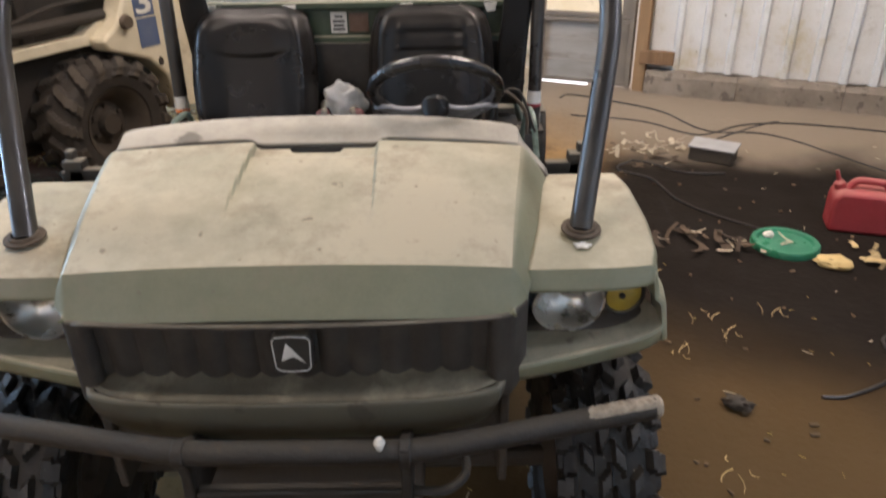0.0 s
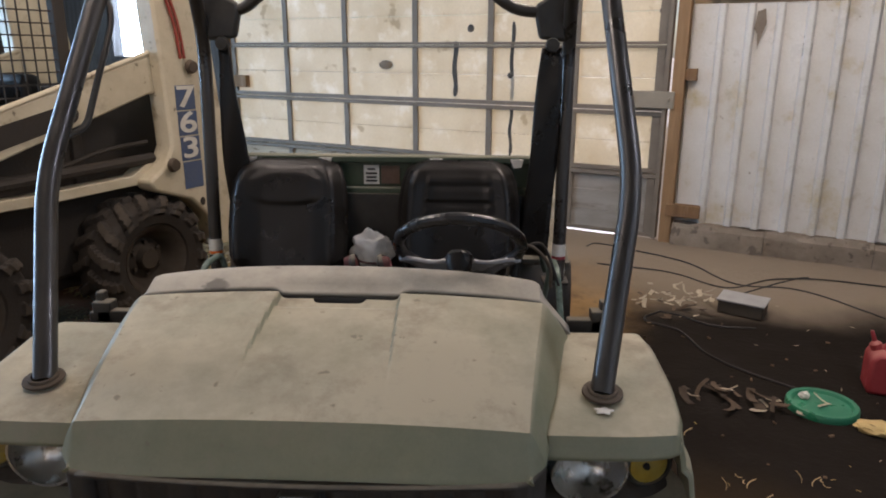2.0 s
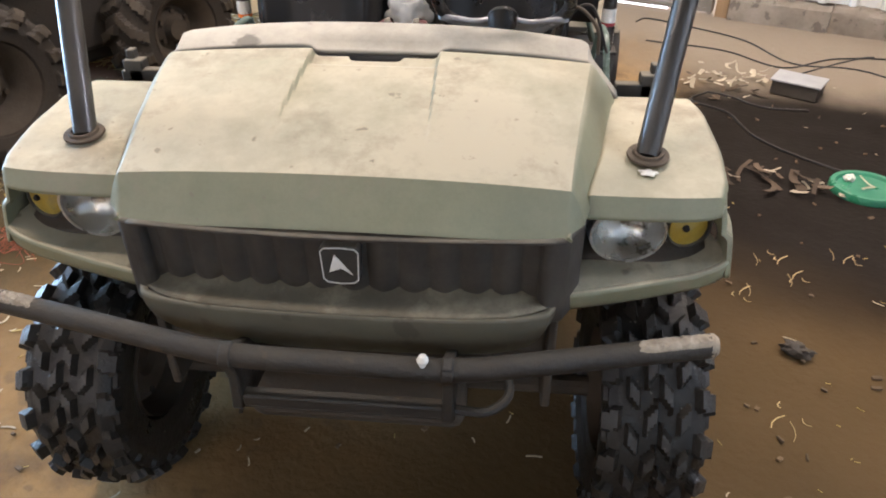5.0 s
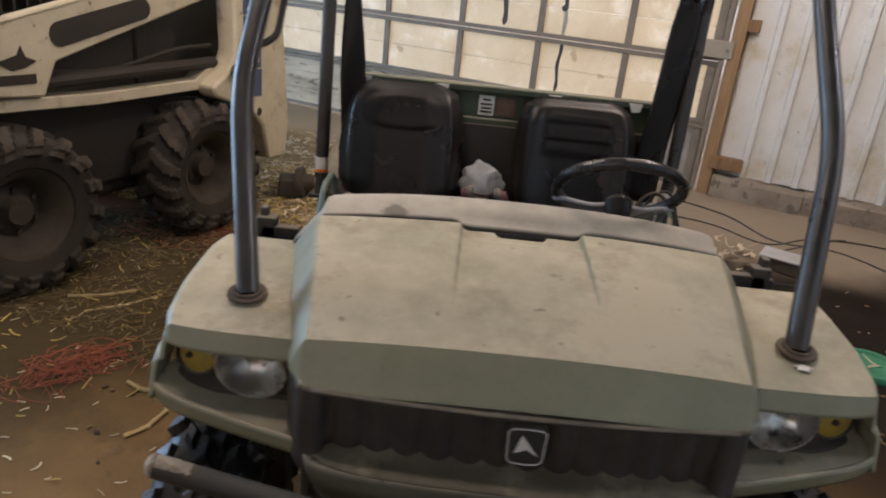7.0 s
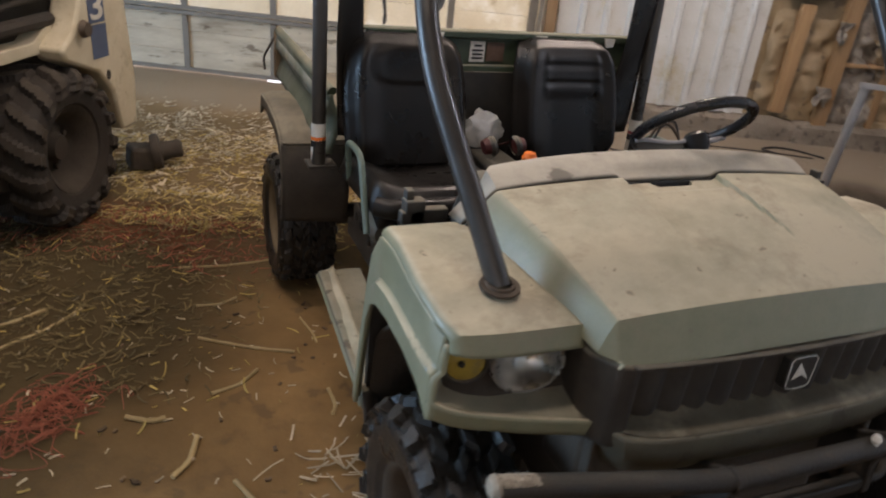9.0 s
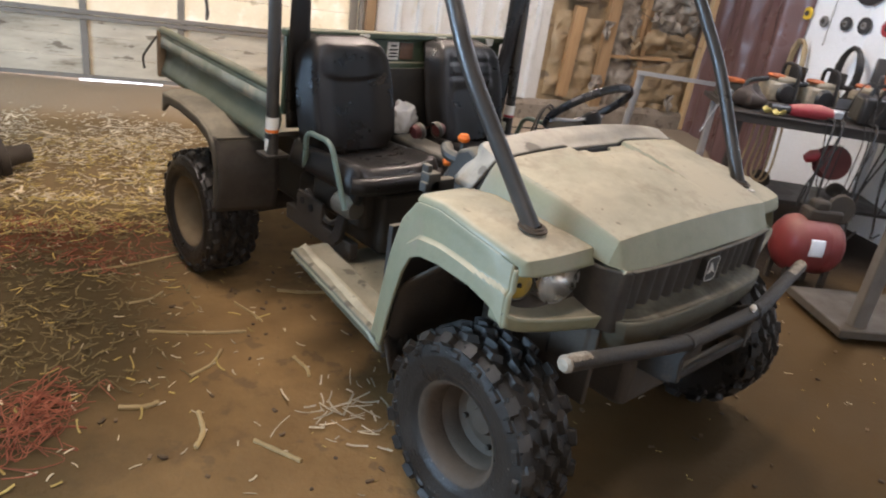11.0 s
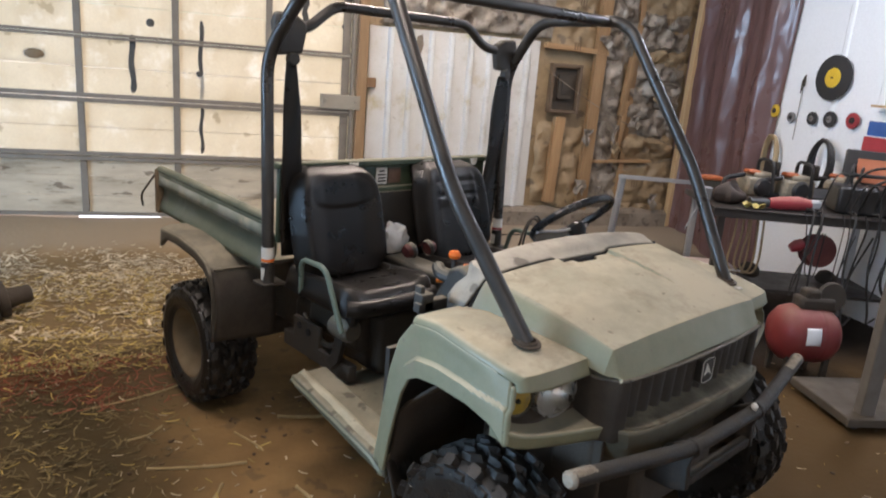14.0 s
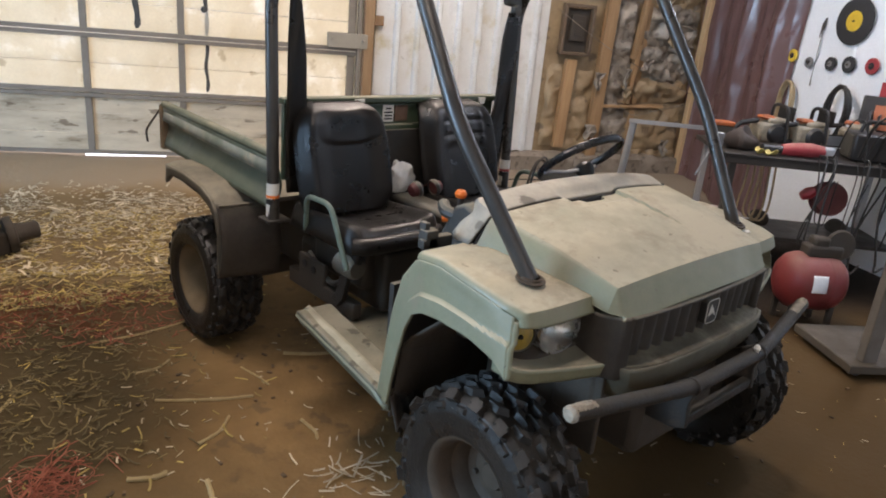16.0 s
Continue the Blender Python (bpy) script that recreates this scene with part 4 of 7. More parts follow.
def crust(x0, x1, y0, y1, z0, z1, seed):
    """A ragged crust of dried mud along the top of a tube."""
    def fn(u, v):
        a = radians(35 + 100 * v)
        e = math.sin(math.pi * v) ** 0.6 * math.sin(math.pi * min(1, max(0, u))) ** 0.3
        r = 0.0225 + 0.006 * e * (0.7 + 0.8 * noise.noise(Vector((u * 17, v * 5, seed))))
        return Vector((x0 + (x1 - x0) * u + 0.006 * noise.noise(Vector((v * 9, seed, 0))), y0 + (y1 - y0) * u - r * math.cos(a), z0 + (z1 - z0) * u + r * math.sin(a)))
    return sheet(fn, 44, 10)


V("mud_crust", crust(0.575, 0.712, -0.011, 0.009, 0.7075, 0.7195, 1), CRUST, bp, "dried pale mud crust on the bumper end")
V("mud_crust", crust(-0.695, -0.62, 0.014, 0.003, 0.7235, 0.7175, 2), CRUST, bp, "dried pale mud crust on the bumper end")
V("lower_bar", B(((0.02, -0.045, 0.563), (0.43, 0.030, 0.030))), BAR, bp, bevel=0.005)
V("lower_flange", B(((0.02, -0.030, 0.543), (0.43, 0.050, 0.006))), BAR, bp, bevel=0.002)
V("tow_hook", T(bend([(0.22, -0.035, 0.555), (0.30, -0.040, 0.552), (0.345, -0.010, 0.570), (0.335, 0.06, 0.585)], 0.03), 0.010, 8), BAR, bp, "bent tow hook")
for x in (-0.205, 0.222):
    V("bracket", EX([(-0.082, 0.700), (-0.060, 0.712), (0.02, 0.66), (0.12, 0.63), (0.12, 0.52), (-0.02, 0.525), (-0.066, 0.545), (-0.060, 0.62)], YZ @ pose(0, 0, x - 0.011), 0.022), BAR, bp, "dark bumper bracket plate", bevel=0.004)
    V("bracket_hoop", LT([(0.0245, -0.012), (0.0275, -0.009), (0.0275, 0.009), (0.0245, 0.012)], Matrix.Translation((x, -0.0595, 0.684 if x < 0 else 0.678)) @ Matrix.Rotation(radians(90), 4, "Y"), 16), BAR, bp)
V("white_clip", LT([(0.0, 0.022), (0.007, 0.020), (0.012, 0.010), (0.008, 0.0), (0.009, -0.02)], Matrix.Translation((0.175, -0.068, 0.700)), 10), WHITE, bp, "crusted white clip on the bumper")


# wheels
RIM_TAN = mat("dried_mud_rim", (0.175, 0.128, 0.070), (0.105, 0.076, 0.042), 6, 0.7, 0.8, 0, 0.2)
def lugged(prof, pitches, per, across, lug, m):
    """A moulded tyre: the profile (radius, offset) turned round, raised where lug(turn, q) says, q from -1 to 1 over the tread."""
    bm = bmesh.new()
    L = np.cumsum([0] + [math.hypot(b[0] - a[0], b[1] - a[1]) for a, b in zip(prof, prof[1:])])
    L /= L[-1]
    rr, hh = [p[0] for p in prof], [p[1] for p in prof]
    seg = pitches * per
    rows, high = [], []
    for i in range(seg):
        t = i / per
        row = []
        high.append([lug(t, j / across) > 0.01 for j in range(across + 1)])
        for j in range(across + 1):
            u = j / across
            r, h = interp(u, L, rr), interp(u, L, hh)
            d = lug(t, u)
            dr = interp(min(1, u + 0.04), L, rr) - interp(max(0, u - 0.04), L, rr)
            dh = interp(min(1, u + 0.04), L, hh) - interp(max(0, u - 0.04), L, hh)
            k = math.hypot(dr, dh) or 1.0
            r, h = r + d * dh / k, h - d * dr / k
            a = 2 * math.pi * i / seg
            row.append(bm.verts.new(m @ Vector((h, r * math.sin(a), r * math.cos(a)))))
        rows.append(row)
    for i in range(seg):
        a, b = rows[i], rows[(i + 1) % seg]
        for j in range(across):
            f = bm.faces.new((a[j], b[j], b[j + 1], a[j + 1]))
            k = (i + 1) % seg
            f.material_index = int(high[i][j] and high[k][j] and high[i][j + 1] and high[k][j + 1])
    return bm


def tyre(r, w, rim_r, pitches, seed):
    """A knobbly mud tyre about the x axis: angled centre blocks, square shoulder blocks and ribbed upper sidewalls."""
    prof = [(rim_r, -w * 0.40), (rim_r + 0.03, -w * 0.47), (r * 0.76, -w * 0.50), (r * 0.88, -w * 0.465), (r * 0.925, -w * 0.36), (r * 0.935, 0),
            (r * 0.925, w * 0.36), (r * 0.88, w * 0.465), (r * 0.76, w * 0.50), (rim_r + 0.03, w * 0.47), (rim_r, w * 0.40)]
    # centre, half width, phase, half length, slope, height
    blocks = ((0.075, 0.050, 0.10, 0.24, 3.2, 0.060), (0.230, 0.055, 0.58, 0.22, -2.6, 0.060), (0.395, 0.072, 0.16, 0.24, 0.9, 0.064), (0.53, 0.042, 0.62, 0.20, 0.0, 0.026))

    def lug(t, u):
        q = (u - 0.5) * 2
        turn, q = (0.0, q) if q > 0 else (0.5, -q)
        for qc, hw, ph, hl, sl, up in blocks:
            if abs(q - qc) < hw and abs((t + turn + ph + sl * (q - qc)) % 1.0 - 0.5) < hl:
                return r * up
        return 0.0
    return lugged(prof, pitches, 14, 76, lug, Matrix.Identity(4))


def wheel(parent, c, r, w, rim_r, lugs, out, rubber, rimmat, steer=0, world_m=Matrix.Identity(4), seed=1, label="black knobbly tyre on a steel rim"):
    M = world_m @ Matrix.Translation(c) @ Matrix.Rotation(radians(steer), 4, "Z")
    ax = Matrix.Rotation(radians(90) * out, 4, "Y")
    rb = LT([(0.0, -w * 0.10), (0.040, -w * 0.10), (0.050, -w * 0.18), (rim_r * 0.58, -w * 0.22), (rim_r * 0.72, -w * 0.16), (rim_r * 0.78, w * 0.02), (rim_r * 0.86, w * 0.08), (rim_r * 0.90, w * 0.30), (rim_r * 0.99, w * 0.40), (rim_r * 1.05, w * 0.42), (rim_r * 1.05, w * 0.36), (rim_r * 0.95, w * 0.3), (rim_r * 0.95, -w * 0.42)], M @ ax, 28)
    rim = part("wheel", rb, rimmat, parent, label, world=True)
    t = tyre(r, w, rim_r, lugs, seed)
    t.transform(M)
    part("tyre", t, rubber, rim, world=True, smooth=True, angle=30).data.materials.append(LIT_LUGS)
    for k in range(4):
        bm = bmesh.new()
        a = 2 * math.pi * k / 4 + 0.4
        lathe(bm, [(0.0, -w * 0.15), (0.009, -w * 0.15), (0.009, -w * 0.24)], M @ ax @ Matrix.Translation((0.085 * r / 0.31 * math.cos(a), 0.085 * r / 0.31 * math.sin(a), 0)), 6)
        part("wheel_bolt", bm, UNDER, rim, world=True)
    return rim


wheel(uv, (-0.660, 0.303, 0.324), 0.324, 0.220, 0.160, 19, -1, TYRE, RIM, seed=1)
wheel(uv, (0.660, 0.303, 0.324), 0.324, 0.220, 0.160, 19, 1, TYRE, RIM, seed=2)
wheel(uv, (-0.632, 2.27, 0.305), 0.305, 0.26, 0.165, 18, -1, TYRE, RIM_TAN, seed=3)
wheel(uv, (0.632, 2.27, 0.305), 0.305, 0.26, 0.165, 18, 1, TYRE, RIM_TAN, seed=4)

# chassis
ch = V("chassis", B(((0, 1.35, 0.40), (0.42, 2.3, 0.10))), UNDER, None, "dark dirty chassis frame", bevel=0.01)
V("front_housing", B(((0, 0.32, 0.50), (0.5, 0.5, 0.26))), UNDER, ch, bevel=0.03)
V("front_beam", B(((0, 0.20, 0.62), (0.88, 0.16, 0.18)), ((0, 0.10, 0.61), (0.60, 0.06, 0.10))), UNDER, ch, bevel=0.02)
V("front_axle", T([(-0.55, 0.303, 0.324), (0.55, 0.303, 0.324)], 0.026, 10), UNDER, ch)
V("rear_axle", T([(-0.53, 2.27, 0.305), (0.53, 2.27, 0.305)], 0.05, 12), UNDER, ch)
for sg in (-1, 1):
    V("wishbone", T(bend([(sg * 0.15, 0.20, 0.42), (sg * 0.48, 0.33, 0.36), (sg * 0.15, 0.50, 0.42)], 0.05), 0.02, 8), UNDER, ch)
V("engine", B(((0, 2.1, 0.55), (0.6, 0.6, 0.34)), ((-0.28, 1.75, 0.50), (0.18, 0.3, 0.2)), ((0.3, 1.8, 0.5), (0.16, 0.3, 0.2))), UNDER, None, "dark engine and gearbox under the cargo box", bevel=0.03)
V("front_shock", T([(-0.42, 0.36, 0.36), (-0.36, 0.42, 0.78)], 0.03, 10), UNDER)
V("front_shock", T([(0.42, 0.36, 0.36), (0.36, 0.42, 0.78)], 0.03, 10), UNDER)
V("skid_plate", EX([(0.10, 0.46), (0.18, 0.36), (0.65, 0.30), (0.65, 0.33), (0.18, 0.44)], YZ @ pose(0, 0, -0.17), 0.34), UNDER, bevel=0.02)
V("firewall", B(((0, 0.70, 0.66), (0.98, 0.03, 0.55))), BLACK)
for sg in (-1, 1):
    V("footwell_side", B(((sg * 0.60, 0.735, 0.62), (0.26, 0.02, 0.42))), BLACK)

# floor pan with upturned step edges
fp = V("floor_pan", B(((0, 1.0, 0.440), (1.20, 0.62, 0.02))), MUDPAINT, None, "dusty floor pan", bevel=0.004)
for sg in (-1, 1):
    V("step", EX([(0.69, 0.385), (0.70, 0.435), (1.27, 0.530), (1.29, 0.518), (1.26, 0.485), (0.85, 0.41)], YZ @ pose(0, 0, sg * 0.60 - (0.15 if sg < 0 else 0)), 0.15), MUDPAINT, fp, "sage side step with muddy tread", bevel=0.008)
    V("step_flange", sheet(lambda u, v: Vector((sg * (0.698 + 0.060 * v), 0.70 + 0.575 * u + 0.004 * noise.noise(Vector((u * 9, v, sg))), interp(u, (0, 0.3, 1), (0.447, 0.480, 0.541)) - 0.030 * v - 0.02 * step(0.12, 0.0, u) * v + 0.004 * noise.noise(Vector((u * 7, 3, v * 2))))), 26, 4), PAINT, fp, "scuffed sage step flange", solid=0.006)
    V("mud_flap", sheet(lambda u, v: Vector((sg * (0.64 + 0.115 * u), 0.695 + 0.02 * math.sin(u * 5) - 0.05 * v, 0.46 - 0.16 * v * (0.7 + 0.5 * noise.noise(Vector((u * 6, 0, sg)))))), 12, 8), UNDER, fp, "torn dark mud flap ahead of the step", solid=0.006)
    V("frame_rail", B(((sg * 0.52, 1.45, 0.50), (0.04, 0.50, 0.07)), ((sg * 0.53, 1.52, 0.575), (0.02, 0.20, 0.10))), UNDER, fp, bevel=0.006)
    V("frame_hole", LT([(0, 0.012), (0.016, 0.012), (0.018, 0.0)], Matrix.Translation((sg * 0.532, 1.50, 0.58)) @ Matrix.Rotation(radians(90) * sg, 4, "Y"), 10), SEAM, fp)
    V("frame_hole", LT([(0, 0.012), (0.016, 0.012), (0.018, 0.0)], Matrix.Translation((sg * 0.532, 1.57, 0.59)) @ Matrix.Rotation(radians(90) * sg, 4, "Y"), 10), SEAM, fp)
    V("seat_bracket", EX([(1.20, 0.74), (1.24, 0.76), (1.30, 0.56), (1.34, 0.52), (1.29, 0.50), (1.25, 0.54)], YZ @ pose(0, 0, sg * 0.55 - 0.012), 0.024), BAR, fp, bevel=0.004)
    V("drape_hose", T(smooth_path([(sg * 0.50, 1.24, 0.70), (sg * 0.54, 1.30, 0.60), (sg * 0.52, 1.42, 0.56), (sg * 0.50, 1.60, 0.62)], 6), 0.012, 8), BLACK, fp)

# seat box and console
V("seat_box", B(((0, 1.44, 0.66), (0.92, 0.38, 0.22)), ((0, 1.32, 0.60), (0.82, 0.28, 0.26))), UNDER, None, "black seat base", bevel=0.02)
for sg in (-1, 1):
    V("seat_rail", B(((sg * 0.30, 1.22, 0.775), (0.50, 0.05, 0.025)), ((sg * 0.53, 1.42, 0.765), (0.035, 0.45, 0.03))), BAR)
    V("tank", LT([(0, -0.07), (0.035, -0.07), (0.046, -0.055), (0.046, 0.04), (0.036, 0.055), (0, 0.055)], Matrix.Translation((sg * 0.56, 1.21, 0.70)) @ Matrix.Rotation(radians(90), 4, "X"), 14), GREY, None, "grey cylinder under the seat edge")


def seat(cx, ridged):
    """A moulded vinyl bucket: cushion and backrest with bolsters."""
    def cushion(u, v):
        a = (u - 0.5) * 2
        y = 1.118 + 0.475 * v
        w = 0.240 * (1 - 0.06 * v) * (1 - 0.10 * (1 - step(0, 0.15, v)))
        roll = step(0.80, 1.0, abs(a))
        z = 0.850 + 0.026 * step(0.45, 0.85, abs(a)) - 0.02 * step(0.1, 0.8, v) - 0.05 * (1 - step(0, 0.14, v)) ** 2 - 0.085 * roll ** 2
        return Vector((cx + a * w, y, z))
    c = V("seat_cushion", sheet(cushion, 36, 26), VINYL, None, "black vinyl seat cushion", solid=0.05, angle=60)
    V("cushion_skirt", B(((cx, 1.350, 0.785), (0.43, 0.43, 0.07))), VINYL, c, bevel=0.025)
    V("front_lip", T(smooth_path([(cx - 0.212, 1.155, 0.803), (cx - 0.14, 1.122, 0.800), (cx + 0.14, 1.122, 0.800), (cx + 0.212, 1.155, 0.803)], 6), 0.034, 12), VINYL, c)

    def back(u, v):
        a = (u - 0.5) * 2
        t = v
        w = interp(t, (0, 0.15, 0.4, 0.65, 0.8, 0.91, 0.965, 1), (0.200, 0.228, 0.234, 0.229, 0.220, 0.203, 0.178, 0.135))
        z = 0.835 + 0.432 * t
        y = 1.435 + 0.105 * t + 0.02 * t * t
        bol = step(0.35, 0.85, abs(a)) * step(0, 0.2, t) * step(1.0, 0.82, t)
        wrap = step(0.74, 1.0, abs(a))
        y += -0.030 * bol + 0.085 * wrap ** 1.6 + 0.05 * step(0.93, 1, t)
        if ridged:
            for zz in (0.66, 0.80):
                y += 0.010 * math.exp(-((t - zz) / 0.018) ** 2) * step(0.62, 0.5, abs(a))
            y -= 0.012 * step(0.5, 0.62, t) * step(0.92, 0.86, t) * step(0.6, 0.5, abs(a))
        else:
            e = (abs(a / 0.62) ** 3 + abs((t - 0.78) / 0.15) ** 3) ** (1 / 3)
            y -= 0.008 * step(1.10, 0.75, e)
            y += 0.002 * math.exp(-((e - 1.10) / 0.06) ** 2)
        return Vector((cx + a * w, y, z))
    V("backrest", sheet(back, 52, 52), VINYL, None, "black vinyl backrest with raised bolsters", solid=0.07, angle=60)


seat(-0.384, False)
seat(0.270, True)
V("back_panel", B(((0, 1.63, 0.96), (1.05, 0.02, 0.34))), BLACK)
con = V("console", B(((-0.055, 1.33, 0.80), (0.14, 0.44, 0.12)), ((-0.055, 1.12, 0.78), (0.16, 0.14, 0.14))), BLACK, None, "black console between the seats", bevel=0.02)
lv = V("lever", T([(-0.10, 1.10, 0.84), (-0.098, 1.112, 0.945)], 0.013, 8), BLACK, con)
V("knob", LT([(0, 0.024), (0.018, 0.021), (0.026, 0.006), (0.022, -0.008), (0.012, -0.012)], Matrix.Translation((-0.098, 1.112, 0.958)), 14), ORANGE, lv, "orange lever knob")
V("brake_grip", T([(-0.17, 1.13, 0.865), (-0.10, 1.02, 0.885)], 0.016, 10), ORANGE, con, "orange hand brake grip")
V("side_grip", T([(-0.03, 1.12, 0.90), (0.0, 1.06, 0.905)], 0.013, 10), ORANGE, con, "orange grip")

# hand hoops at the seat sides
for sg in (-1, 1):
    V("hand_hoop", T(bend([(sg * 0.60, 1.47, 0.77), (sg * 0.62, 1.44, 0.93), (sg * 0.62, 1.27, 0.935), (sg * 0.63, 1.13, 0.72)], 0.045), 0.011, 10), mat("hoop_paint", (0.11, 0.15, 0.12), None, 8, 0.5, 0.35), None, "grey-green seat side hand hoop")

# steering
SW = pose(0.287, 0.834, 1.141, -39.5)
st = V("steering_wheel", LT([(0.172 + 0.0168 * math.cos(a), 0.0168 * math.sin(a)) for a in (2 * math.pi * k / 12 for k in range(13))], SW, 52), mat("wheel_grip", (0.012, 0.012, 0.013), None, 8, 0.5, 0.28), None, "black steering wheel with dished spokes")
# pale base colour stands in for light reflected by the black spokes
SPOKE_SHEEN = mat("spoke_painted_sheen", (0.38, 0.38, 0.385), None, 8, 0.5, 0.20)


def spoke(angle, w0, w1):
    """A broad curved arm from the rim down to the sunk hub."""
    d, e = Vector((math.cos(angle), math.sin(angle), 0)), Vector((-math.sin(angle), math.cos(angle), 0))

    def fn(u, v):
        r = 0.172 + (0.022 - 0.172) * u
        z = -0.004 - 0.030 * step(0.0, 0.85, u)
        w = w0 + (w1 - w0) * u
        return SW @ (d * r + e * (v - 0.5) * w + Vector((0, 0, z - 0.006 * (2 * v - 1) ** 2)))
    return sheet(fn, 16, 6)


for ang in (math.radians(142), math.radians(38)):
    V("spoke", spoke(ang, 0.125, 0.050), SPOKE_SHEEN, st, "glossy dark wheel spoke coloured pale for its sheen", solid=0.012, angle=50)
V("hub_cover", LT([(0, 0.016), (0.030, 0.013), (0.040, 0.0), (0.036, -0.03), (0.024, -0.05)], SW @ Matrix.Translation((0, 0, -0.036)), 18), VINYL, st)
V("steering_column", T([(0.287, 0.805, 1.103), (0.287, 0.66, 0.93)], 0.027, 12), BLACK, st)
V("dash_stub", T(bend([(-0.47, 0.70, 1.02), (-0.49, 0.78, 1.03), (-0.46, 0.82, 1.04)], 0.03), 0.022, 10), BLACK)

# roll bars
for sg in (-1, 1):
    path = bend([(sg * 0.597, 0.290, 0.975), (sg * 0.688, 0.545, 1.37), (sg * 0.650, 0.935, 1.955), (sg * 0.640, 1.42, 1.950), (sg * 0.675 - 0.01, 1.62, 1.70), (sg * 0.675 - 0.015, 1.575, 0.80)], 0.10, 8)
    path = bend([path[0], *path[1:-1], path[-1]], 0.005, 2)
    hoop = V("roll_bar", T(path, 0.0250, 14), TUBE, None, "glossy black tubular roll bar")
    V("foot_ring", LT([(0.0245, 0.010), (0.030, 0.009), (0.032, 0.004), (0.042, 0.003), (0.043, -0.001), (0.040, -0.004), (0.024, -0.006)], Matrix.Translation((sg * 0.598, 0.288, 0.979)) @ Matrix.Rotation(radians(8), 4, "X"), 24), RIM, hoop, "flange ring at the roll bar foot")
    V("rear_foot", B(((sg * 0.665 - 0.015, 1.585, 0.80), (0.10, 0.09, 0.012))), BAR, hoop, bevel=0.003)
    V("label_strip", LT([(0.0262, -0.068), (0.0262, 0.068)], Matrix.Translation((sg * 0.675 - 0.015, 1.581, 0.885)), 14), WHITE, hoop, "worn white sticker round the tube")
    V("label_band", LT([(0.0266, -0.012), (0.0266, 0.012)], Matrix.Translation((sg * 0.675 - 0.015, 1.581, 0.879)), 14), SEAM, hoop)
    V("label_band", LT([(0.0266, -0.006), (0.0266, 0.006)], Matrix.Translation((sg * 0.675 - 0.015, 1.581, 0.899)), 14), ORANGE if sg < 0 else RED, hoop)
    V("gusset", EX([(-sg * 0.05, -0.09), (sg * 0.055, -0.10), (sg * 0.075, 0.02), (sg * 0.06, 0.06), (-sg * 0.02, 0.055), (-sg * 0.065, 0.03), (-sg * 0.07, 0.0)], pose(sg * 0.603, 1.622, 1.80) @ XZ, 0.045), BLACK, hoop, bevel=0.012)
    V("belt_anchor", LT([(0, 0.02), (0.022, 0.018), (0.026, 0.0), (0.026, -0.01)], Matrix.Translation((sg * 0.600, 1.575, 1.69)) @ Matrix.Rotation(radians(90), 4, "X"), 14), BLACK, hoop)
    V("seat_belt", sheet(lambda u, v: Vector((sg * interp(v, (0, 0.55, 1), (0.60, 0.585, 0.555)) + (u - 0.5) * interp(v, (0, 0.15, 0.6, 1), (0.045, 0.055, 0.10, 0.12) if sg < 0 else (0.075, 0.09, 0.105, 0.12)), 1.585 + 0.02 * v + 0.008 * math.sin(v * 9 + u * 3), 1.68 - 0.78 * v)), 6, 20), VINYL, hoop, "black seat belt hanging from its anchor", solid=0.012)
V("cross_bar", T(bend([(-0.60, 1.60, 1.80), (-0.52, 1.60, 1.81), (-0.40, 1.60, 1.905), (0.33, 1.60, 1.905), (0.46, 1.60, 1.81), (0.58, 1.60, 1.80)], 0.05), 0.021, 12), TUBE)
V("cross_bar", T([(-0.645, 1.03, 1.95), (0.645, 1.03, 1.95)], 0.023, 12), TUBE)
V("post_bolt", LT([(0, 0.012), (0.009, 0.010), (0.012, 0.0)], Matrix.Translation((0.69, 0.525, 1.345)) @ Matrix.Rotation(radians(90), 4, "X"), 8), RIM)
V("grab_handle", T(bend([(-0.683, 0.600, 1.455), (-0.632, 0.645, 1.476), (-0.622, 0.820, 1.740), (-0.658, 0.865, 1.845)], 0.035), 0.0085, 8), TUBE, None, "bent black grab handle on the roll bar")

# cargo box
cb = V("headboard", B(((0, 1.675, 1.10), (1.20, 0.025, 0.33))), GREEN, None, "dark green cargo box front panel", bevel=0.006)
V("top_lip", B(((0, 1.665, 1.262), (1.22, 0.055, 0.03))), GREEN, cb, bevel=0.008)
V("ledge", B(((0, 1.655, 1.135), (1.16, 0.03, 0.035))), GREEN, cb, bevel=0.006)
V("ledge", B(((0, 1.66, 1.02), (1.16, 0.02, 0.02))), GREEN, cb, bevel=0.004)
for x in (-0.545, -0.25, 0.18, 0.49):
    V("clip", EX([(-0.025, 0.016), (0.025, 0.016), (0.018, -0.014), (-0.012, -0.018)], pose(x, 1.642, 1.252) @ XZ, 0.012), WHITE, cb, "white plastic clip")
lab = V("warning_label", B(((-0.075, 1.6585, 1.200), (0.06, 0.006, 0.075))), WHITE, cb, "white warning label with grey marks")
for z, w in ((1.222, 0.03), (1.205, 0.045), (1.19, 0.04), (1.176, 0.045)):
    V("mark_bar", B(((-0.075, 1.654, z), (w, 0.003, 0.007))), SEAM, lab)
V("warning_label", B(((0.0, 1.6585, 1.200), (0.072, 0.006, 0.07))), STICKER_RED, cb, "dark brown warning label")
bed = V("bed_floor", B(((0, 2.28, 0.845), (1.2, 1.18, 0.02))), GREY, None, "dusty cargo bed floor", bevel=0.003)
